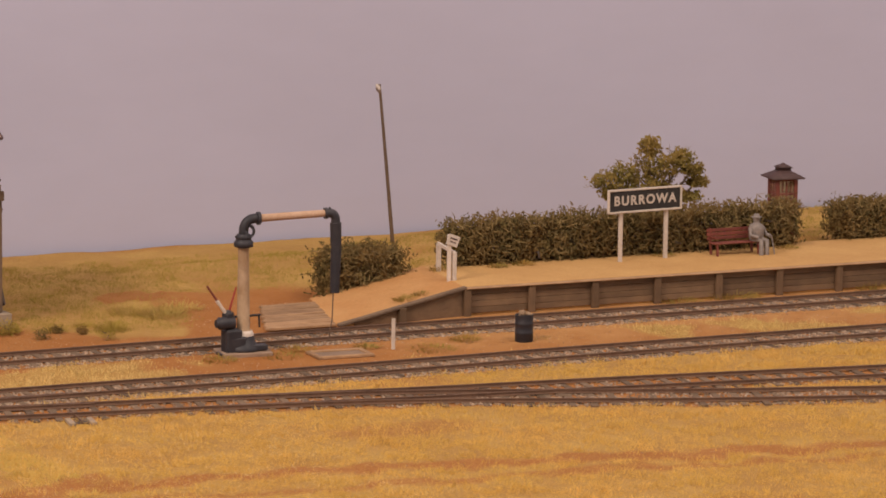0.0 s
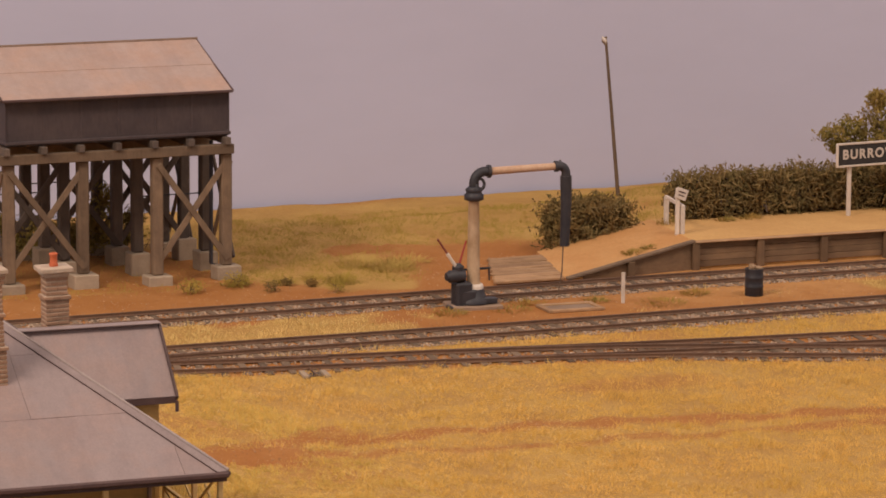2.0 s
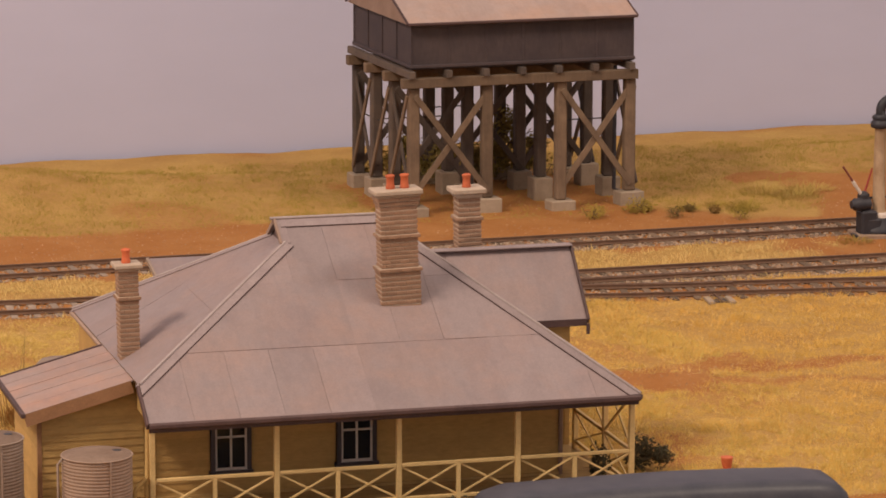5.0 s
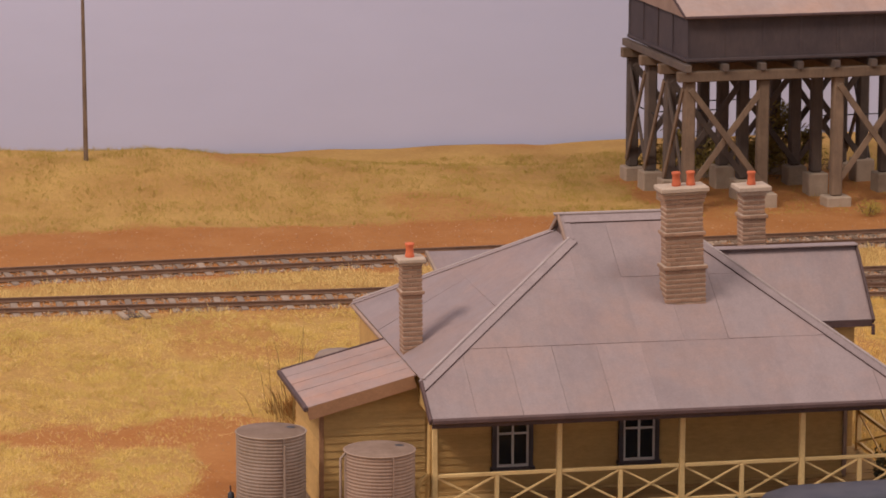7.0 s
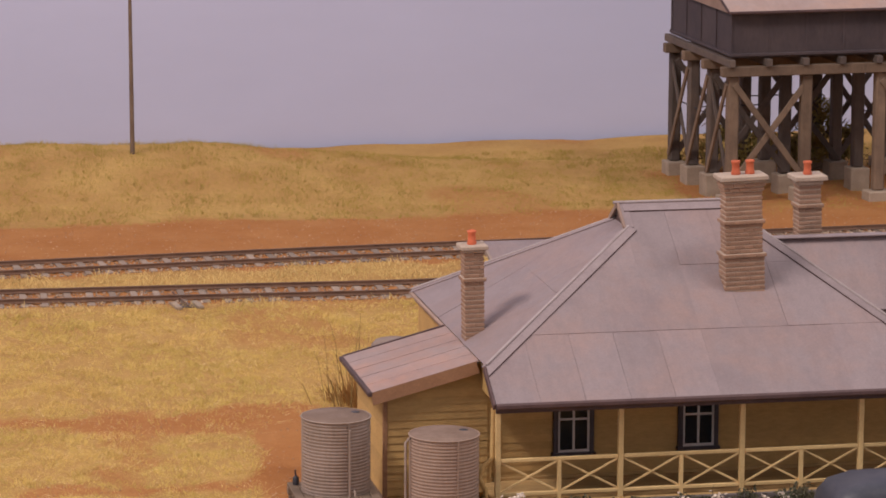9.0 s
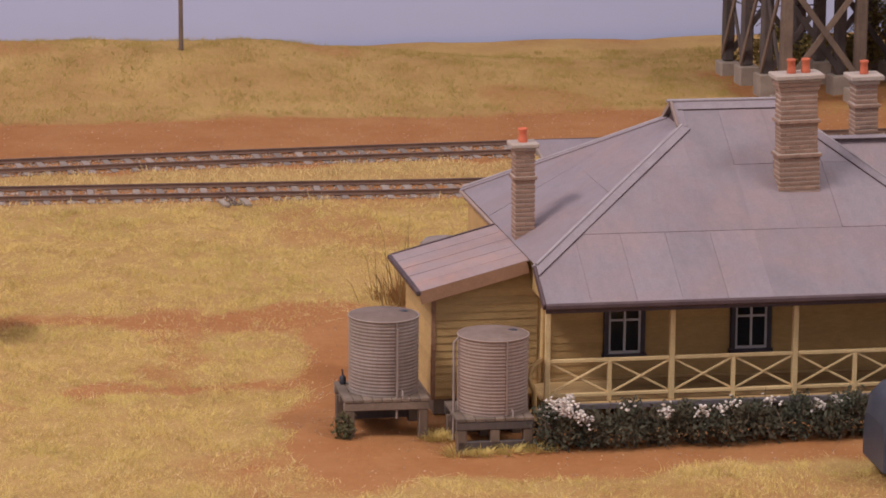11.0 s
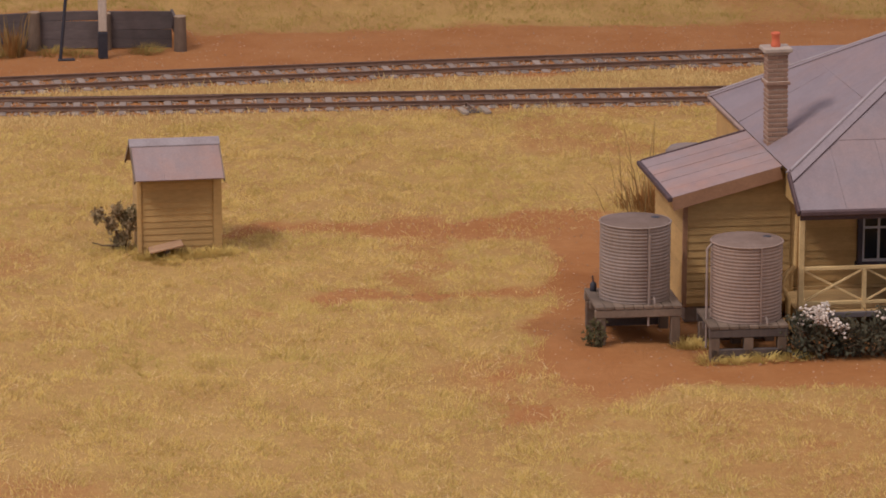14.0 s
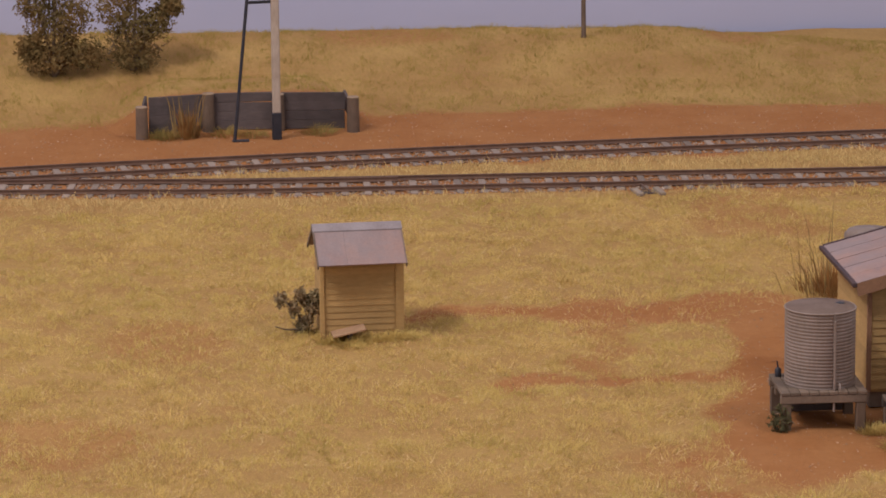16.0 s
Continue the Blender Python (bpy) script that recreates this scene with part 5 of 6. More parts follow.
def flashing(p, q, nrm, inward, width, name, foot=None):
    """A flat strip of lead that lies on a slope along an edge; foot: the axis on which its lower end is cut."""
    p, q, nrm = Vector(p), Vector(q), Vector(nrm).normalized()
    d = (q - p).normalized()
    inw = nrm.cross(d)
    if inw.dot(Vector(inward)) < 0:
        inw = -inw
    low = p + inw * width
    if foot is not None:
        low = low - d * (inw[foot] * width / d[foot])
    loop = [p + nrm * 0.03, q + nrm * 0.03, q + inw * width + nrm * 0.03, low + nrm * 0.03]
    if (loop[1] - loop[0]).cross(loop[2] - loop[0]).dot(nrm) < 0:
        loop = loop[::-1]
    strip = part(name, Shape().prism(loop, -nrm * 0.025), FLASH, house)
    # dark strip along the inner edge, the flashing's shadow line put in as a part
    if width > 0.2:
        part("lap_edge", Shape().beam(low + inw * 0.008 + nrm * 0.015, q + inw * (width + 0.008) + nrm * 0.015, 0.016, 0.03, up=nrm), TRIM, strip)


SL, SR = (GZ - VZ) / RX0, (GZ - EAVE) / (W - RX1)
NF, NL, NR = (0, -RISE, 1), (-SL, 0, 1), (SR, 0, 1)
NB = (0, 0.64, 1)
R0, R1 = (RX0, RY, RZ), (RX1, RY, RZ)
flashing(R0, R1, NF, (0, -1, 0), 0.26, "ridge_flashing")
flashing(R0, R1, NB, (0, 1, 0), 0.2, "ridge_flashing")
for p, q, n1, i1, n2, i2, foot in ((AL, HL, NF, (1, 0, 0), NL, (0, 1, 0), 0), (B, HR, NF, (-1, 0, 0), NR, (0, 1, 0), 1), (C, HRB, NB, (-1, 0, 0), NR, (0, -1, 0), None), (EL, HLB, NB, (1, 0, 0), NL, (0, -1, 0), None)):
    flashing(p, q, n1, i1, 0.21, "hip_flashing", foot)
    flashing(p, q, n2, i2, 0.13, "hip_flashing")
    part("hip_roll", Shape().tube([(p[0], p[1], p[2] + 0.045), (q[0], q[1], q[2] + 0.02)], 0.035, 8), ROLL, house)
part("ridge_roll", Shape().tube([(RX0 - 0.2, RY, RZ + 0.045), (RX1 + 0.2, RY, RZ + 0.045)], 0.04, 8), ROLL, house)
for p, q in ((A, B), (B, C)):
    part("gutter", Shape().beam((p[0], p[1] - (0.05 if p is A else 0), EAVE - 0.05), (q[0], q[1] - (0.05 if p is A else 0), EAVE - 0.05), 0.12, 0.13, 0.03), TRIM, house)
part("gutter", Shape().beam((-0.04, 5.6, VZ - 0.05), (-0.04, 9.6, VZ - 0.05), 0.08, 0.08, 0.02), GABLE, house)
part("verge_board", Shape().beam((-0.03, -0.05, EAVE - 0.06), (-0.03, VY + 0.05, VZ - 0.04), 0.06, 0.17, 0.02), TRIM, house)
part("fascia", Shape().box(0.02, W - 0.02, 0.04, 0.08, EAVE - 0.22, EAVE - 0.04), TRIM, house)
part("fascia", Shape().box(0.02, 0.06, 5.55, 9.5, VZ - 0.2, VZ - 0.04), GABLE, house)
part("verandah_end", Shape().prism([(0.1, 0.3, EAVE - 0.1), (0.1, 2.3, EAVE - 0.1), (0.1, 2.3, VZ - 0.08), (0.1, 1.1, VZ - 0.08)][::-1], (0.06, 0, 0)), OCHRE, house)
part("left_upper_wall", Shape().box(0.1, HX0, HY0 + 0.2, 9.35, 0.0, VZ - 0.02), OCHRE, house)

# lean-to on the west side
LX0, LX1, LY0, LY1, LZ0, LZ1 = -2.39, 0.0, 1.75, 5.55, 2.84, 3.475
lean = lambda x: LZ0 + (LZ1 - LZ0) * (x - LX0) / (LX1 - LX0)
roof_face(house, [(LX0, LY1, LZ0), (LX0, LY0, LZ0), (LX1, LY0, LZ1), (LX1, LY1, LZ1)], (0, -1, 0), 0.78, 3.2, RUSTY_LIT_ROOF, seam=0.012)
part("lean_wall", Shape().prism([(-2.04, 2.06, 0.35), (0.36, 2.06, 0.35), (0.36, 2.06, lean(0.0) - 0.06), (-2.04, 2.06, lean(-2.04) - 0.06)], (0, 0.12, 0)), OCHRE, house)
boards(house, (-2.04, 2.06), (1, 0), 2.3, 0.42, 3.4, (0, -1), top=lambda s: lean(-2.04 + s) - 0.08)
part("lean_side_wall", Shape().box(-2.04, -1.92, 2.18, 5.45, 0.35, lean(-2.04) - 0.06), OCHRE, house)
boards(house, (-2.04, 5.45), (0, -1), 3.39, 0.42, 2.84, (-1, 0))
part("lean_rear_wall", Shape().box(-1.92, 0.1, 5.33, 5.45, 0.35, 2.86), OCHRE, house)
part("corner_board", Shape().box(-2.1, -2.0, 2.0, 2.09, 0.35, 2.82, 0.01), FASCIA, house, "brown corner board")
part("lean_fascia", Shape().beam((LX0, LY0 + 0.03, LZ0 - 0.15), (-0.02, LY0 + 0.03, lean(-0.02) - 0.15), 0.04, 0.28), FASCIA, house, "rust brown fascia board")
part("lean_barge", Shape().beam((LX0, LY1, LZ0 - 0.02), (-0.02, LY1, lean(-0.02) - 0.02), 0.06, 0.1), TRIM, house)
part("gutter", Shape().beam((LX0 - 0.04, LY0, LZ0 - 0.04), (LX0 - 0.04, LY1, LZ0 - 0.04), 0.11, 0.11, 0.02), TRIM, house)
for x in (-1.8, -0.6):
    for y in (2.3, 5.2):
        part("stump", Shape().box(x - 0.12, x + 0.12, y - 0.12, y + 0.12, -0.05, 0.36, 0.01), TIMBER_DARK, house)
part("lean_plinth", Shape().box(-2.02, 0.1, 2.09, 2.15, 0.0, 0.37).box(-2.02, -1.96, 2.15, 5.43, 0.0, 0.37), STAND, house)
part("skirting", Shape().box(0.3, HX1, HY0 + 0.1, HY0 + 0.16, 0, FLOOR - 0.05), TIMBER_DARK, house)

# east gable over the rear rooms
EX0, EX1, EY0, EY1, EYM, EZ0, EZ1 = 6.2, 11.3, 4.72, 7.6, 6.16, 3.66, 5.13
roof_face(house, [(EX0, EY0, EZ0), (EX1, EY0, EZ0), (EX1, EYM, EZ1), (EX0, EYM, EZ1)], (1, 0, 0), 1.05, 2.2)
roof_face(house, [(EX1, EY1, EZ0), (EX0, EY1, EZ0), (EX0, EYM, EZ1), (EX1, EYM, EZ1)], (-1, 0, 0), 1.05, 2.2)
part("gable_wall", Shape().prism([(10.95, EY0 + 0.2, 0.3), (10.95, EY1 - 0.2, 0.3), (10.95, EY1 - 0.2, EZ0 + 0.1), (10.95, EYM, EZ1 - 0.1), (10.95, EY0 + 0.2, EZ0 + 0.1)], (-0.12, 0, 0)), OCHRE, house)
part("gable_side_wall", Shape().box(8.6, 10.82, EY0 + 0.2, EY0 + 0.32, 0.3, EZ0 + 0.12), OCHRE, house)
boards(house, (8.6, EY0 + 0.2), (1, 0), 2.3, 2.2, EZ0 + 0.05, (0, -1))
part("gable_fascia", Shape().box(EX0 + 1, EX1, EY0 - 0.02, EY0 + 0.05, EZ0 - 0.16, EZ0 - 0.01), TRIM, house)
for t in (-1, 1):
    part("gable_barge", Shape().beam((EX1 + 0.03, EYM, EZ1 - 0.02), (EX1 + 0.03, EYM + t * (EYM - EY0 + 0.03), EZ0 - 0.05), 0.06, 0.17, 0.01), TRIM, house)
part("ridge_cap", Shape().beam((EX0 + 0.5, EYM, EZ1 + 0.04), (EX1 + 0.05, EYM, EZ1 + 0.04), 0.3, 0.05, 0.02), FLASH, house)
part("downpipe", Shape().tube([(11.32, EY0 - 0.05, EZ0 - 0.1), (11.32, EY0 - 0.05, EZ0 - 0.35)], 0.045, 8), TRIM, house)

# rear rooms by the platform side
roof_face(house, [(2.95, 13.0, 3.0), (8.6, 13.0, 3.0), (8.6, 15.5, 3.52), (2.95, 15.5, 3.52)], (1, 0, 0), 1.0, 2.6)
part("rear_block", Shape().box(3.2, 8.4, 9.35, 15.4, 0, 2.7), OCHRE, house)
part("rear_barge", Shape().beam((2.93, 13.0, 2.98), (2.93, 15.5, 3.5), 0.06, 0.1), GALV, house)


# chimneys, laid brick by brick
brick_mesh = Shape().frame_box(Matrix(), 0.236, 0.108, 0.076, 0.01).mesh("brick", BRICK)


def chimney(x, y, z0, wx, wy, stages, cap, pots, lean):
    """stages: (foot, top, extra width); bricks in courses round a mortar core. lean: degrees to the west."""
    ch = part("chimney", Shape().box(x - wx / 2 + 0.014, x + wx / 2 - 0.014, y - wy / 2 + 0.014, y + wy / 2 - 0.014, z0 - 0.5, stages[-1][1]), MORTAR, house, "brown brick chimney")
    m = pose(x, y, z0, 0, -lean, 0) @ pose(-x, -y, -z0)
    m.translation = m.translation * K
    ch.matrix_basis = m
    course = 0
    for f, t, extra in stages:
        ax, ay = wx + extra, wy + extra
        if extra > 0.01:
            part("core", Shape().box(x - ax / 2 + 0.014, x + ax / 2 - 0.014, y - ay / 2 + 0.014, y + ay / 2 - 0.014, f, t), MORTAR, ch)
        count = max(1, round((t - f) / 0.103))
        for row in range(count):
            z = f + (row + 0.5) * (t - f) / count
            for side in range(3):
                ln = ax if side == 0 else ay
                n = max(2, round(ln / 0.24))
                sh = 0.5 if course % 2 else 0.0
                for i in range(n + (1 if sh else 0)):
                    p = (i + 0.5 - sh) * ln / n
                    half = (sh and (i == 0 or i == n))
                    if half:
                        p = ln / n / 4 if i == 0 else ln - ln / n / 4
                    sx = (0.5 if half else 1.0) * ln / n / 0.242
                    j = random.uniform(-0.004, 0.004)
                    if side == 0:
                        m = pose(x - ax / 2 + p, y - ay / 2 + 0.05 + j, z)
                    elif side == 1:
                        m = pose(x - ax / 2 + 0.05 + j, y - ay / 2 + p, z, 0, 0, 90)
                    else:
                        m = pose(x + ax / 2 - 0.05 - j, y - ay / 2 + p, z, 0, 0, 90)
                    ob = piece("brick", brick_mesh, ch, m)
                    ob.scale = (sx, 1, 1)
            course += 1
    top = stages[-1][1]
    for dz, h, ex in cap:
        part("cap", Shape().box(x - wx / 2 - ex, x + wx / 2 + ex, y - wy / 2 - ex, y + wy / 2 + ex, top + dz, top + dz + h, 0.02), CAPSTONE, ch, "pale stone cap")
    zt = top + cap[-1][0] + cap[-1][1]
    for px in pots:
        part("chimney_pot", Shape().lathe([(0.1, 0), (0.11, 0.05), (0.092, 0.1), (0.085, 0.25), (0.105, 0.28), (0.105, 0.32), (0.075, 0.33), (0.07, 0.2)], 14, (x + px, y, zt - 0.01)), TERRACOTTA, ch, "terracotta chimney pot")


chimney(6.34, 3.06, 4.4, 0.86, 0.46, ((4.3, 5.38, 0.07), (5.38, 5.46, 0.15), (5.46, 6.14, 0.0), (6.14, 6.22, 0.1), (6.22, 6.88, 0.0), (6.88, 6.98, 0.06), (6.98, 7.08, 0.12)), ((0.0, 0.05, 0.08), (0.05, 0.11, 0.125)), (-0.12, 0.21), 1.6)
chimney(0.285, 3.78, 3.3, 0.45, 0.42, ((3.2, 4.88, 0.0), (4.88, 4.96, 0.09), (4.96, 5.54, 0.0)), ((0.0, 0.06, 0.03), (0.06, 0.1, 0.09)), (-0.01,), 0.8)
chimney(9.06, 7.02, 4.3, 0.54, 0.46, ((4.3, 5.73, 0.03), (5.73, 5.82, 0.11), (5.82, 6.28, 0.0)), ((0.0, 0.1, 0.04), (0.1, 0.12, 0.13)), (0.0,), 1.2)


# ---- rain water tanks beside the house ----
def rain_tank(x, y, z, r, h, label, stand, iron_=GALV, group="rain water tanks"):
    t = thing("rain_tank", label, "water tank", (x, y, z), -4, group)
    pro, n = [(r * 0.97, 0)], 22
    for k in range(n):
        for q in range(4):
            pro.append((r + 0.010 * math.cos(2 * math.pi * q / 4), h * (k + q / 4) / n))
    pro += [(r, h)]
    part("shell", Shape().lathe(pro, 40), iron_, t)
    part("lid", Shape().lathe([(r * 0.99, h), (r * 0.93, h + 0.035), (r * 0.5, h + 0.055), (0.03, h + 0.06)], 40), RUSTY_TOP, t, "rust-stained flat top")
    part("rim", Shape().tube([(r * 1.01 * math.cos(a), r * 1.01 * math.sin(a), h) for a in np.linspace(0, 2 * math.pi, 41)], 0.02, 6, False), iron_, t)
    part("seam", Shape().box(0.17, 0.21, -r - 0.012, -r + 0.05, 0, h, 0.006), iron_, t)
    part("inlet", Shape().lathe([(0.1, 0), (0.1, 0.02), (0.08, 0.025)], 14, (0.44, 0.12, h + 0.035)), BLACK, t)
    part("tap", Shape().tube([(0.3, -r, 0.14), (0.3, -r - 0.14, 0.14), (0.3, -r - 0.16, 0.04)], 0.025, 6), GALV, t)
    part("overflow", Shape().tube(stand, 0.028, 6), GALV, t)


def tank_stand(x, y, sx, sy, z, solid, label):
    t = thing("tank_stand", label, "tank stand", (x, y, 0), -3, "tank stands")
    n = max(4, round(sx / 0.2))
    for k in range(n):
        xa = -sx / 2 + k * sx / n
        part("plank", Shape().box(xa + 0.005, xa + sx / n - 0.005, -sy / 2, sy / 2, z - 0.07, z, 0.01), STAND, t)
    for y_ in (-sy / 2 + 0.08, 0, sy / 2 - 0.08):
        part("bearer", Shape().box(-sx / 2, sx / 2, y_ - 0.07, y_ + 0.07, z - 0.25, z - 0.075, 0.015), TIMBER_DARK if solid else STAND, t)
    # added dark panel that stands for the shade below the planks
    part("back_board", Shape().box(-sx / 2 + 0.1, sx / 2 - 0.1, sy / 2 - 0.06, sy / 2 - 0.01, 0.02, z - 0.26), TIMBER_DARK, t)
    if solid:
        part("bearer", Shape().box(-sx / 2 + 0.05, sx / 2 - 0.05, -sy / 2 + 0.02, -sy / 2 + 0.14, 0.04, 0.22, 0.015), TIMBER_DARK, t)
    for x_ in (-sx / 2 + 0.13, 0, sx / 2 - 0.13) if solid else (-sx / 2 + 0.13, sx / 2 - 0.13):
        for y_ in (-sy / 2 + 0.12, sy / 2 - 0.12):
            part("leg", Shape().box(x_ - 0.1, x_ + 0.1, y_ - 0.1, y_ + 0.1, -0.05, z - 0.25, 0.015), TIMBER, t)


TH = radians(-1.9)
hx = lambda x, y: (-31.14 + x * math.cos(TH) - y * math.sin(TH), -32.91 + x * math.sin(TH) + y * math.cos(TH))
tank_stand(*hx(-3.35, 1.1), 1.85, 1.7, 0.86, False, "grey plank stand under the nearer west rain tank")
rain_tank(*hx(-3.3, 1.15), 0.86, 0.75, 1.64, "dull ribbed iron rain tank on a timber stand", [(0.2, -0.8, 1.5), (0.2, -0.82, 0.3), (0.18, -0.84, -0.45)])
tank_stand(*hx(-1.27, -0.35), 1.68, 1.6, 0.72, True, "dark timber pallet stand under the rain tank by the verandah")
rain_tank(*hx(-1.19, -0.3), 0.72, 0.75, 1.63, "brown-stained ribbed iron rain tank on dark bearers", [(-0.75, -0.1, 1.6), (-0.86, -0.15, 1.5), (-0.86, -0.2, -0.62)], GALV_BROWN)
can = thing("oil_can", "small dark oil can on the tank stand corner", "oil can", (*hx(-4.1, 1.7), 0.86))
part("body", Shape().lathe([(0.07, 0), (0.075, 0.05), (0.07, 0.16), (0.03, 0.2)], 12), BLACK, can)
part("spout", Shape().tube([(0, 0, 0.19), (-0.02, 0, 0.34)], [0.025, 0.015], 6), TRIM, can)
dp = thing("downpipe", "ochre pipe from the verandah gutter to the tank", "pipe", (*hx(-0.25, 0.4), 0))
part("pipe", Shape().tube([(0.3, 0.0, 2.7), (0.28, 0, 1.6), (0.05, -0.1, 1.45), (-0.05, -0.12, 1.2), (0.1, -0.1, 0.9), (0.1, -0.1, 0.02)], 0.06, 8), OCHRE, dp)
low = thing("rear_tank", "low dull iron tank behind the lean-to", "water tank", (*hx(0.4, 13.9), 0))
part("shell", Shape().lathe([(0.6, 0), (0.62, 1.25), (0.52, 1.36), (0.05, 1.4)], 24), GALV, low)


# ---- outhouse ----
def outhouse():
    t = thing("outhouse", "small ochre weatherboard outhouse with grey iron roof", "outhouse", (-43.27, -22.75, 0), 0.5)
    part("body", Shape().box(-0.9, 0.85, 0.06, 1.7, -0.03, 1.82).prism([(-0.9, 0.06, 1.82), (-0.9, 1.7, 1.82), (-0.9, 0.88, 2.45)], (1.75, 0, 0)), OCHRE, t)
    boards(t, (-0.9, 0.06), (1, 0), 1.75, 0.05, 1.8, (0, -1), high=0.15)
    boards(t, (0.85, 0.06), (0, 1), 1.64, 0.05, 1.8, (1, 0), high=0.15)
    boards(t, (-0.9, 1.7), (0, -1), 1.64, 0.05, 1.8, (-1, 0), high=0.15)
    for x, w in ((-0.93, 0.05), (0.89, 0.1)):
        part("corner_board", Shape().box(x - w, x + w, -0.02, 0.08, -0.03, 1.85, 0.01), OCHRE, t)
    roof_face(t, [(-1.05, -0.45, 1.88), (1.0, -0.45, 1.88), (1.0, 0.78, 2.58), (-1.05, 0.78, 2.58)], (1, 0, 0), 0.7, 2.0, RUSTY_LIT_ROOF)
    roof_face(t, [(1.0, 2.0, 1.88), (-1.05, 2.0, 1.88), (-1.05, 0.78, 2.58), (1.0, 0.78, 2.58)], (-1, 0, 0), 0.7, 2.0, RUSTY_LIT_ROOF)
    for y_ in (0.56, 1.0):
        loop = [(-1.08, y_, 2.49), (1.03, y_, 2.49), (1.03, 0.78, 2.625), (-1.08, 0.78, 2.625)]
        part("ridge_cap", Shape().prism(loop if y_ < 0.7 else loop[::-1], (0, 0, -0.03)), ROLL, t)
    for x in (-1.06, 1.01):
        part("bargeboard", Shape().beam((x, -0.46, 1.84), (x, 0.78, 2.545), 0.035, 0.09), STAND, t)
        part("bargeboard", Shape().beam((x, 2.0, 1.84), (x, 0.78, 2.545), 0.035, 0.09), STAND, t)
    return t


outhouse()


# ---- plants ----
def leaf_cloud(n, centre, size, lo, hi, seed, hollow=0.55, box=False):
    """Many small leaves in a lumpy volume; each leaf is a bent quad."""
    r = np.random.default_rng(seed)
    d = r.normal(size=(n, 3))
    d /= np.linalg.norm(d, axis=1)[:, None]
    if box:
        d = d / np.abs(d).max(1)[:, None] ** 0.8
    rad = r.uniform(hollow, 1.0, n)[:, None] ** 0.6
    lump = 1 + 0.22 * np.sin(7 * d[:, :1] + seed) * np.cos(5 * d[:, 1:2] + 2 * seed) + 0.16 * np.sin(11 * d[:, 2:3] + 9 * d[:, :1])
    p = np.array(centre) + d * rad * lump * np.array(size)
    a, b = r.normal(size=(n, 3)), r.normal(size=(n, 3))
    a /= np.linalg.norm(a, axis=1)[:, None]
    b -= a * (a * b).sum(1)[:, None]
    b /= np.linalg.norm(b, axis=1)[:, None]
    l = r.uniform(lo, hi, n)[:, None]
    return np.stack([p - a * l, p + b * l * 0.42, p + a * l, p - b * l * 0.42], 1).reshape(-1, 3)


def foliage(name, clouds, material, parent, label=""):
    v = np.concatenate(clouds)
    me = bpy.data.meshes.new(name)
    me.from_pydata((v * K).tolist(), [], np.arange(len(v)).reshape(-1, 4).tolist())
    me.materials.append(material)
    ob = new(name, me)
    ob.parent = parent
    return tagged(ob, label)


def twigs(n, centre, size, seed, thick=0.02, length=0.5):
    s, r = Shape(), random.Random(seed)
    for _ in range(n):
        p = Vector([c + r.uniform(-1, 1) * z for c, z in zip(centre, size)])
        d = Vector((r.gauss(0, 1), r.gauss(0, 1), r.gauss(0.5, 0.8))).normalized() * length * r.uniform(0.5, 1.2)
        b = Vector((r.gauss(0, 1), r.gauss(0, 1), r.gauss(0.6, 1))) * length * 0.14
        s.tube([p, p + d * 0.5 + b, p + d], [thick, thick * 0.8, thick * 0.3], 5, False)
    return s


def hedge(name, x0, x1, y, z, depth, high, label, seed, dense=1.0):
    t = thing(name, label, "hedge", ((x0 + x1) / 2, y, z), 0, "hedges")
    n = max(1, round((x1 - x0) / 1.1))
    clouds = []
    for k in range(n):
        xc = (x0 - x1) / 2 + (k + 0.5) * (x1 - x0) / n
        clouds.append(leaf_cloud(int(2600 * dense), (xc, 0, high * 0.5), (0.78, depth / 2, high * 0.53 * (0.96 + 0.08 * math.sin(seed + 2.3 * k))), 0.045, 0.11, seed + k, 0.3, True))
    foliage("foliage", clouds, HEDGE, t)
    part("branch_tangle", twigs(int(330 * n), (0, 0, high * 0.5), ((x1 - x0) / 2 - 0.1, depth * 0.5, high * 0.42), seed, 0.022, 0.42), FIBRE, t, "brown tangled branches")
    part("core", twigs(int(30 * n), (0, 0, high * 0.4), ((x1 - x0) / 2 - 0.5, depth * 0.12, high * 0.25), seed + 1, 0.07, 0.5), TIMBER_DARK, t)
    return t


hedge("hedge", 10.35, 24.4, 6.15, 0.97, 1.15, 1.6, "long clipped dark green hedge along the platform back", 5)
hedge("hedge", 5.85, 8.65, 6.6, 0.12, 1.5, 1.7, "dark olive bush clipped square beside the crossing", 31, 1.15)
hedge("hedge", 26.6, 29.5, 6.8, 0.97, 1.4, 1.4, "dark olive bush at the platform back", 57, 1.1)


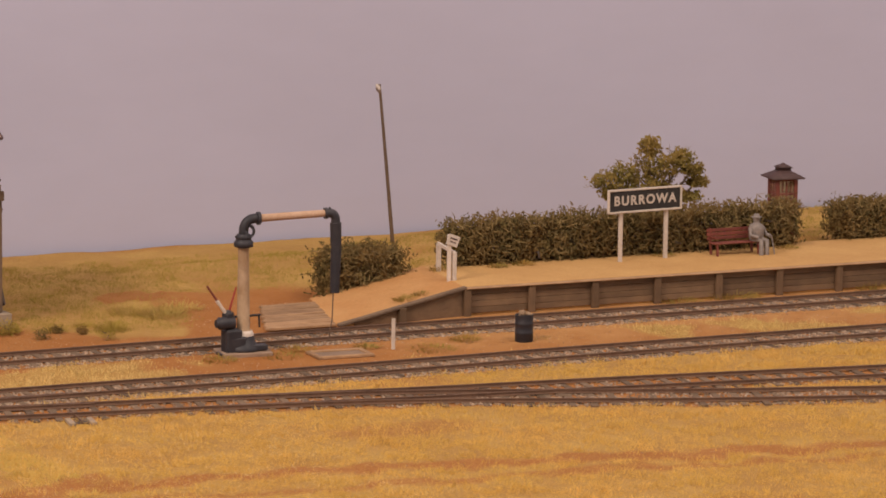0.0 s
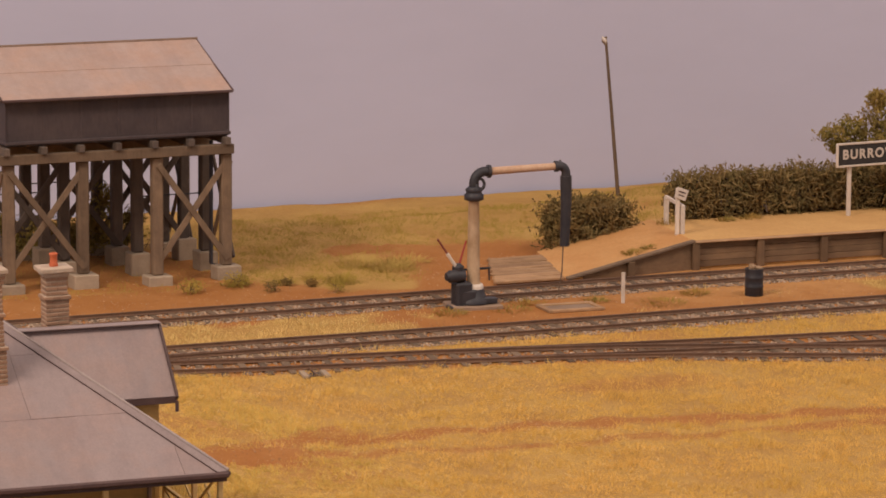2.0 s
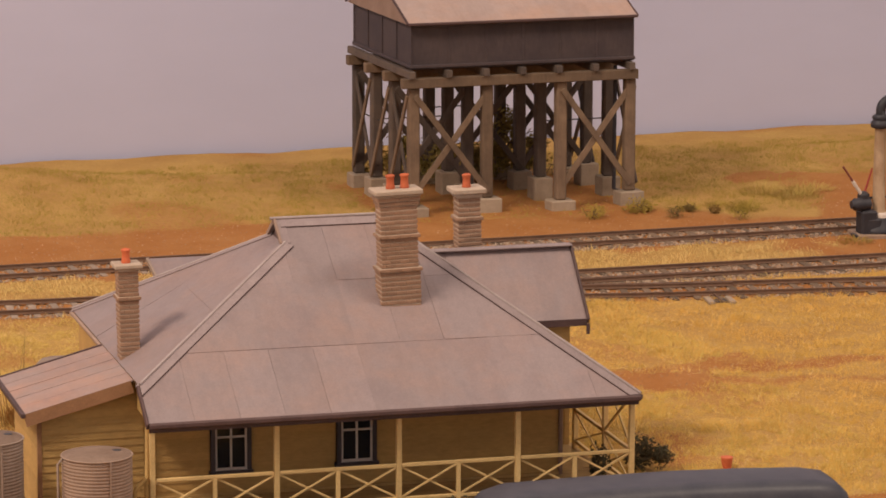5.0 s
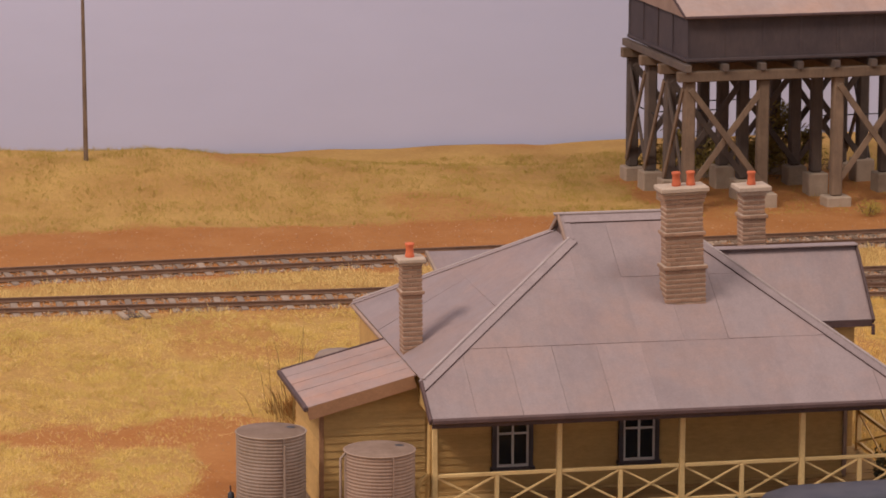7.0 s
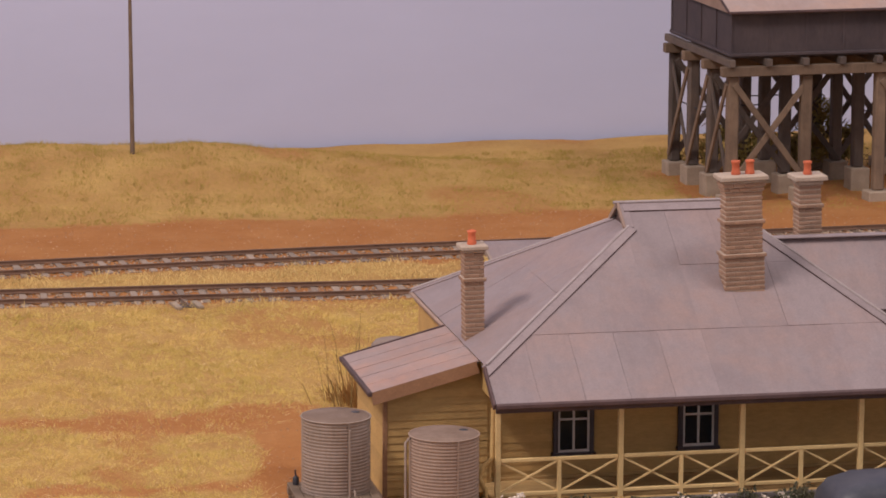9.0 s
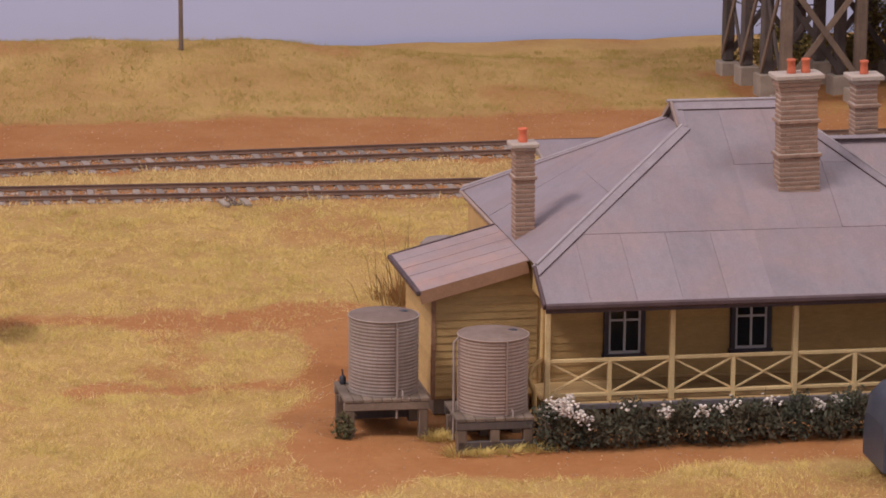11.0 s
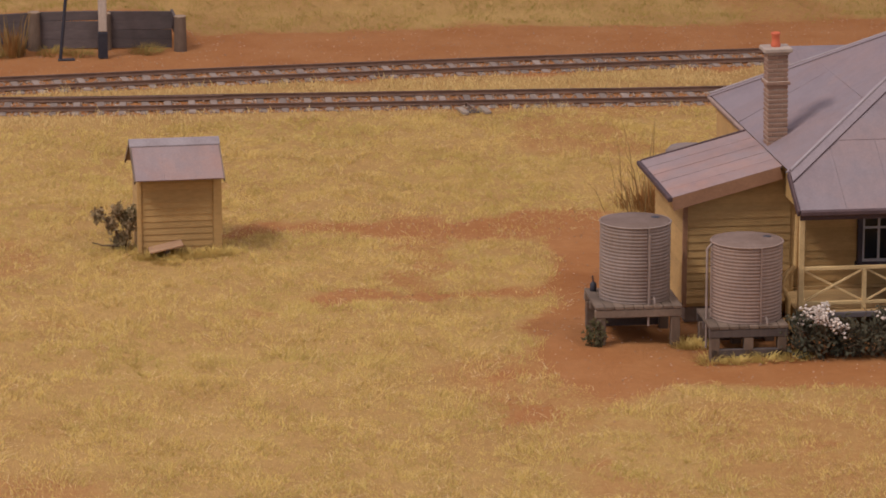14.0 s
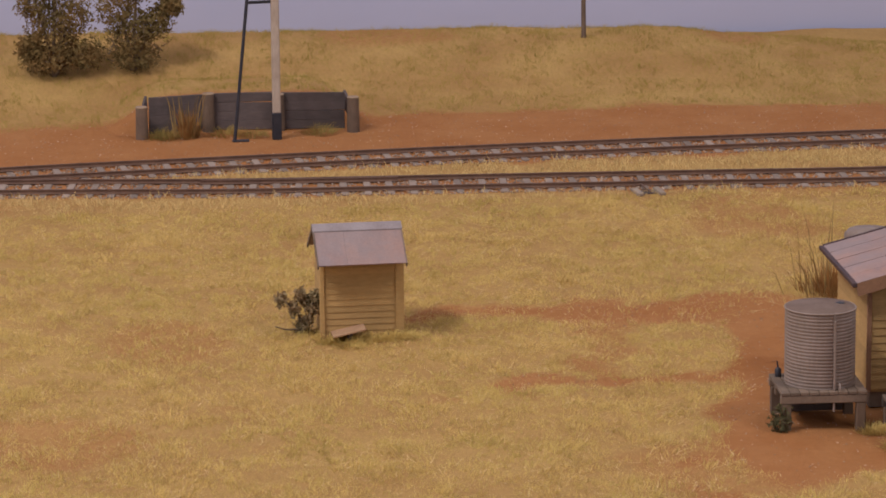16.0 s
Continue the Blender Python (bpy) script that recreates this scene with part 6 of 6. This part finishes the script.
def tree(x, y, z, label, crowns, trunk_r, material, seed, name="tree", n=700, leaf=(0.05, 0.125)):
    t = thing(name, label, "tree", (x, y, z), 0)
    s = Shape()
    for cx, cy, cz, rx, rz in crowns:
        s.tube([(0, 0, 0), (cx * 0.3, cy * 0.3, cz * 0.45), (cx, cy, cz)], [trunk_r, trunk_r * 0.6, trunk_r * 0.25], 7)
    part("trunk", s, TWIG, t)
    foliage("crown", [leaf_cloud(n, (cx, cy, cz), (rx * 0.92, rx * 0.9, rz * 0.85), *leaf, seed + i, 0.25) for i, (cx, cy, cz, rx, rz) in enumerate(crowns)], material, t)
    part("twig_tangle", twigs(40, (0, 0, crowns[0][2]), (1.0, 0.8, 0.8), seed, 0.015, 0.5), TWIG, t)


tree(19.65, 8.6, 0.8, "olive-leaved tree with loose spreading crown behind the hedge",
     [(-1.65, 0, 2.45, 0.75, 0.5), (-0.95, 0.1, 2.7, 0.65, 0.5), (0.15, 0, 3.0, 0.8, 0.7), (0.2, 0.2, 3.65, 0.45, 0.45), (-0.1, 0, 2.3, 0.8, 0.5), (0.9, 0, 2.9, 0.65, 0.5), (1.5, 0.1, 3.2, 0.55, 0.42),
      (1.9, 0, 2.75, 0.5, 0.3), (2.2, 0.2, 2.25, 0.5, 0.22), (1.7, 0.1, 1.75, 0.65, 0.25), (0.7, 0.3, 2.1, 0.8, 0.4), (-1.2, 0, 2.0, 0.8, 0.4)], 0.12, TREE, 71, n=480)
tree(-49.5, 10.3, float(height(-49.5, 10.3)), "brown-green shrub on the bank above the retaining wall",
     [(0, 0, 1.3, 0.9, 0.9), (-0.5, 0.2, 2.3, 0.7, 0.8), (0.6, 0, 1.9, 0.8, 0.8), (-0.2, 0, 0.5, 1.0, 0.5), (0.1, 0, 2.9, 0.7, 0.6), (0.9, 0, 0.7, 0.8, 0.6), (-0.7, 0, 0.9, 0.5, 0.6)], 0.1, SHRUB, 91, "shrub", 1500, (0.03, 0.09))
tree(-47.0, 10.6, float(height(-47.0, 10.6)), "dense brown-green shrub beside another on the bank",
     [(0, 0, 1.1, 0.9, 0.8), (0.7, 0, 1.5, 0.7, 0.6), (-0.4, 0.2, 1.9, 0.8, 0.8), (1.2, 0, 2.0, 0.5, 0.4), (0.1, 0, 0.4, 0.9, 0.5), (0.2, 0, 2.7, 0.7, 0.6)], 0.1, SHRUB, 97, "shrub", 1400, (0.03, 0.09))
for x, y, h, sd in ((-11.2, 12.0, 1.0, 3), (-8.9, 11.9, 1.7, 4), (-7.9, 12.1, 1.0, 5), (-12.5, 12.2, 1.1, 6), (-10.6, 11.4, 0.9, 7), (-9.6, 11.2, 1.0, 8)):
    tree(x, y - 0.6, float(height(x, y - 0.6)), "dark tangled bush in the shade behind the water tower", [(0, 0, h * 0.75, 0.85, h * 0.5), (0.3, 0, h * 1.2, 0.5, h * 0.35), (-0.4, 0.1, h * 0.5, 0.85, h * 0.45)], 0.09, TREE, 110 + sd, "shrub", 330)


flower_mesh = Shape().lathe([(0.01, -0.02), (0.042, 0), (0.04, 0.012), (0.014, 0.02)], 5).mesh("flower", PETAL)


def rose_bush(k, x, y, seed):
    t = thing("rose_bush", "dark green rose bush with white flower clusters by the verandah", "rose bush", (x, y, 0), 0, "rose bushes")
    r = random.Random(seed)
    h = (0.96 if k else 1.12) + r.uniform(-0.12, 0.14)
    foliage("foliage", [leaf_cloud(900, (0, 0, h * 0.42), (0.55, 0.58, h * 0.45), 0.035, 0.085, seed, 0.2), leaf_cloud(260, (r.uniform(-0.25, 0.25), -0.1, h * 0.85), (0.3, 0.35, h * 0.22), 0.03, 0.075, seed + 50, 0.2)], GREEN, t)
    part("stem_tangle", twigs(26, (0, 0, 0.35), (0.4, 0.38, 0.3), seed, 0.012, 0.42), TWIG, t)
    for c in range((0, 2, 1, 1, 1, 2, 1)[k % 7] if k else 5):
        cx, cy, cz = r.uniform(-0.36, 0.36), r.uniform(-0.5, 0.05), h * r.uniform(0.72, 1.02)
        for _ in range(r.choice((10, 18, 26, 34)) if k else 36):
            piece("flower", flower_mesh, t, pose(cx + r.gauss(0, 0.085), cy + r.gauss(0, 0.08), cz + r.gauss(0, 0.07), r.uniform(-50, 50), r.uniform(-40, 40), r.uniform(0, 90)))


for k in range(15):
    rose_bush(k, *hx(0.0 + k * 0.76, -1.14 + 0.03 * k - 0.06 * (k % 3)), 200 + k)


def weed(x, y, h, n, seed, label, material=WEED, spread=0.35, name="weed_tuft", z=None):
    """A tuft of stalks that fan out from one root."""
    z = float(height(x, y)) if z is None else z
    r = random.Random(seed)
    s = Shape()
    for _ in range(n * (3 if h < 0.7 else 1)):
        a, l, o = r.uniform(0, 6.28), h * r.uniform(0.3, 1.0), spread * 0.9 * math.sqrt(r.uniform(0, 1))
        q = min(spread, 0.45 * h + 0.12) * r.uniform(0.1, 1.1) if h > 0.7 else (0.8 * h + 0.08) * r.uniform(0.2, 1.2)
        l *= 1.0 if h > 0.7 else max(0.35, 1 - 0.6 * (o / (spread * 0.9)) ** 2)
        bx, by = o * math.cos(a), o * math.sin(a)
        tip = (bx + q * math.cos(a), by + q * math.sin(a), l)
        w = 0.010 if h < 0.9 else 0.017
        sx, sy = w * math.sin(a + 0.6), -w * math.cos(a + 0.6)
        mx, my, mz = bx + (tip[0] - bx) * 0.4, by + (tip[1] - by) * 0.4, l * 0.62
        s.add([(bx - sx, by - sy, -0.03), (bx + sx, by + sy, -0.03), (mx + 0.8 * sx, my + 0.8 * sy, mz), (mx - 0.8 * sx, my - 0.8 * sy, mz), tip], [(0, 1, 2, 3), (3, 2, 4)])
    single(name, s, material, label, "weed", (x, y, z), 0, "weeds")


for i, (x, y, h, n, sp) in enumerate(((-6.5, 4.2, 0.35, 60, 0.5), (-4.9, 4.0, 0.3, 50, 0.5), (-3.0, 3.6, 0.55, 70, 0.45), (-3.6, 4.6, 0.3, 50, 0.4), (-0.5, 5.5, 0.6, 90, 0.8), (0.4, 6.3, 0.5, 90, 0.8), (-1.2, 6.6, 0.5, 80, 0.8),
                                       (6.9, -2.5, 0.3, 70, 0.5), (5.2, -3.6, 0.22, 90, 0.9), (1.1, -2.2, 0.25, 60, 0.6), (3.3, -2.6, 0.3, 50, 0.4), (-1.9, -2.9, 0.25, 60, 0.6), (0.2, -3.0, 0.2, 60, 0.7), (6.6, 3.0, 0.25, 80, 0.9),
                                       (14.2, 4.9, 0.3, 50, 0.4), (19.2, 1.4, 0.4, 120, 1.2), (17.0, 1.3, 0.3, 80, 0.9), (25.0, 1.3, 0.4, 100, 1.0), (10.6, 5.0, 0.35, 60, 0.5), (-44.6, 3.4, 0.35, 70, 0.5), (-41.8, 3.2, 0.4, 70, 0.5), (-43.8, 3.1, 0.3, 60, 0.5),
                                       (-46.6, 3.3, 0.35, 70, 0.5), (-46.25, 3.2, 0.5, 60, 0.5))):
    weed(x, y, h, n, 300 + i, "dry olive weed tuft on the earth", HILL_GRASS if i < 4 else DULL_STRAW if i < 7 else WEED, sp)


def round_weed(x, y, r, seed, material, label):
    """A low cushion of small leaves on a knot of twigs."""
    t = thing("round_weed", label, "weed", (x, y, float(height(x, y))), 0, "round weeds")
    foliage("foliage", [leaf_cloud(260, (0, 0, r * 0.7), (r * 1.15, r, r * 0.75), 0.02, 0.06, seed, 0.2)], material, t)
    part("stem_tangle", twigs(8, (0, 0, r * 0.4), (r * 0.4, r * 0.4, r * 0.3), seed, 0.01, r), TWIG, t)


for i, (x, y, r) in enumerate(((-5.75, 2.75, 0.27), (-4.9, 3.65, 0.2), (-4.2, 3.2, 0.19), (-8.4, 3.25, 0.4), (-8.1, 3.6, 0.3), (-6.7, 3.7, 0.42), (-6.3, 4.0, 0.3), (-3.8, 1.9, 0.33))):
    round_weed(x, y, r, 340 + i, SHRUB if i < 3 else HILL_GRASS, "small brown cushion weed beside the line" if i < 3 else "olive cushion of dry weed at the tower foot")
for i, (lx, ly, h, n, sp) in enumerate(((-0.8, 13.0, 2.5, 10, 0.9), (-1.1, 12.9, 2.1, 14, 1.1), (-0.7, 13.2, 1.7, 18, 0.9))):
    weed(*hx(lx, ly), h, n, 360 + i, "tall dry reeds behind the lean-to", REED, sp, "reed_clump")
for i, (lx, ly, h, n, sp) in enumerate(((-0.75, 12.9, 0.95, 90, 0.45), (-0.45, 12.6, 0.8, 90, 0.5), (-1.1, 13.3, 0.75, 60, 0.5), (-0.7, 12.1, 0.5, 70, 0.7))):
    weed(*hx(lx, ly), h, n, 364 + i, "russet thicket of dry stalks behind the lean-to", RUSSET, sp, "reed_clump")
for i, (x, y, z, h, n, sp) in enumerate(((6.9, 2.1, 0.62, 0.22, 70, 0.45), (7.6, 2.3, 0.74, 0.15, 50, 0.35), (11.9, 5.2, 0.985, 0.22, 60, 0.35), (12.9, 5.35, 0.985, 0.25, 60, 0.4), (18.6, 5.4, 0.985, 0.15, 50, 0.5), (23.6, 5.2, 0.985, 0.2, 50, 0.4), (9.8, 5.3, 0.98, 0.3, 60, 0.5))):
    weed(x, y, h, n, 330 + i, "dry weed tuft on the sandy platform", WEED, sp, z=z)
weed(-45.75, 3.3, 1.75, 30, 358, "tall brown brush before the retaining wall", REED, 0.5, "reed_clump")
weed(-45.7, 3.25, 1.0, 130, 359, "russet thicket of dry stalks before the retaining wall", RUSSET, 0.32, "reed_clump")
t = thing("leafy_weed", "grey-green leafy weed at the foot of the tank stand", "weed", (*hx(-4.3, 0.25), 0.0))
foliage("foliage", [leaf_cloud(330, (0, 0, 0.24), (0.26, 0.22, 0.28), 0.03, 0.075, 371, 0.2), leaf_cloud(160, (0.12, 0.15, 0.5), (0.16, 0.15, 0.16), 0.03, 0.07, 372, 0.2)], WEED_GREEN, t)
part("stem_tangle", twigs(14, (0, 0, 0.2), (0.15, 0.12, 0.15), 373, 0.01, 0.35), TWIG, t)
for i, (lx, ly) in enumerate(((-2.1, -1.15), (-1.6, -1.3), (-1.0, -1.35), (-0.4, -1.3), (-2.4, 0.2), (-2.2, 0.1))):
    weed(*hx(lx, ly), 0.28, 60, 380 + i, "straw tuft beside the tank stand", STRAW, 0.3)


for i, (x, y, h) in enumerate(((-44.1, -22.95, 0.3), (-43.75, -23.1, 0.28), (-43.35, -23.1, 0.26), (-42.95, -23.05, 0.3), (-42.6, -23.0, 0.3), (-42.25, -22.9, 0.32), (-43.6, -23.5, 0.18))):
    weed(x, y, h, 60, 390 + i, "dry straw tuft at the outhouse foot", STRAW, 0.3)


def prickly(x, y):
    z = float(height(x, y))
    t = thing("cactus_bush", "grey-green straggling bush against the outhouse wall", "bush", (x, y, z))
    foliage("foliage", [leaf_cloud(170, c, (0.17, 0.2, 0.2), 0.04, 0.08, 400 + i, 0.2) for i, c in enumerate(((0, 0, 0.3), (0.15, 0, 0.6), (-0.3, 0, 0.62), (-0.15, 0.1, 0.15), (-0.6, 0, 0.85), (0.22, 0, 0.9), (0.0, 0.1, 0.75), (-0.15, 0, 0.95)))], leaves("grey_green_leaves", (0.20, 0.165, 0.085), (0.42, 0.33, 0.18)), t)
    part("stems", Shape().tube([(0, 0, 0), (-0.2, 0, 0.5), (-0.62, 0, 0.95)], [0.04, 0.03, 0.02], 6).tube([(0, 0, 0), (0.1, 0, 0.5), (0.22, 0, 1.0)], [0.04, 0.03, 0.02], 6).tube([(0, 0, 0.1), (-0.5, 0, 0.12), (-0.75, 0, 0.2)], [0.03, 0.02, 0.012], 6), TWIG, t)


prickly(-44.5, -21.9)
lid = thing("fallen_sheet", "weathered timber lid leaning on the outhouse foot", "board", (-43.65, -23.0, 0.0), 8)
part("sheet", Shape().beam((-0.35, 0.1, 0.18), (0.42, 0.0, 0.34), 0.6, 0.05, 0.01), CROSSING, lid)
part("prop", Shape().box(0.0, 0.1, -0.1, 0.2, -0.02, 0.26, 0.01), TIMBER_DARK, lid)


# ---- parked bus in front of the verandah ----
def bus(x, y, turn):
    t = thing("parked_bus", "dark blue round-roofed bus parked before the verandah", "bus", (x, y, 0), turn)
    s, n, L, Wd = Shape(), 22, 8.1, 2.0
    rings = []
    for u, top, w in ((0, 1.3, 0.8), (0.012, 1.75, 0.9), (0.04, 1.97, 0.96), (0.1, 2.1, 1.0), (0.3, 2.14, 1.0), (0.55, 2.16, 1.0), (0.75, 2.13, 1.0), (0.9, 2.08, 0.99), (0.96, 2.0, 0.96), (0.985, 1.8, 0.92), (1.0, 1.2, 0.84)):
        ring = []
        for j in range(n + 1):
            a = math.pi * j / n
            e = 0.36
            cx, sz = math.copysign(abs(math.cos(a)) ** e, math.cos(a)), math.sin(a) ** e
            ring.append((-L / 2 + u * L, cx * Wd / 2 * w, 0.35 + (top - 0.35) * sz))
        rings.append(ring)
    v = [p for r in rings for p in r]
    k = n + 1
    s.add(v, [(i * k + j, (i + 1) * k + j, (i + 1) * k + j + 1, i * k + j + 1) for i in range(len(rings) - 1) for j in range(n)], True)
    s.add(rings[0], [tuple(range(k))]).add(rings[-1], [tuple(range(k))[::-1]])
    s.add(v, [tuple([i * k for i in range(len(rings))] + [i * k + n for i in range(len(rings) - 1, -1, -1)])])
    part("body", s, VAN, t)
    for xx in (-1.9, 2.1):
        for yy in (-0.9, 0.9):
            w = part("wheel", Shape().tube([(xx, yy - 0.1, 0.4), (xx, yy + 0.1, 0.4)], 0.4, 20), BLACK, t)
            part("hub", Shape().tube([(xx, yy - 0.11, 0.4), (xx, yy + 0.11, 0.4)], 0.18, 14), GALV, w)
    for yy in (-1.012, 0.997):
        for k in range(6):
            part("side_window", Shape().box(-3.4 + k * 1.13, -2.4 + k * 1.13, yy, yy + 0.015, 1.25, 1.75, 0.005), GLASS, t)
    part("bumper", Shape().box(3.9, 4.02, -0.85, 0.85, 0.4, 0.55, 0.03), GALV, t)


bus(*hx(10.03, -4.58), -3.5)
single("red_flower_pot", Shape().lathe([(0.10, 0), (0.14, 0.3), (0.15, 0.34), (0.12, 0.34)], 12), TERRACOTTA, "small terracotta pot on the grass by the path", "flower pot", (-16.5, -29.5, 0))
for i, (lx, ly) in enumerate(((12.5, 4.5), (12.72, 4.6), (13.0, 4.2), (10.6, 1.4))):
    t = thing("garden_shrub", "low dark green shrub at the verandah corner", "shrub", (*hx(lx, ly), 0.0 if lx > 11 else 0.62), 0, "corner shrubs")
    foliage("foliage", [leaf_cloud(400, (0, 0, 0.42), (0.25, 0.25, (0.48, 0.42, 0.25, 0.42)[i]), 0.03, 0.08, 500 + i, 0.2)], GREEN, t)
    part("stem_tangle", twigs(10, (0, 0, 0.2), (0.2, 0.2, 0.15), 500 + i, 0.012, 0.35), TWIG, t)
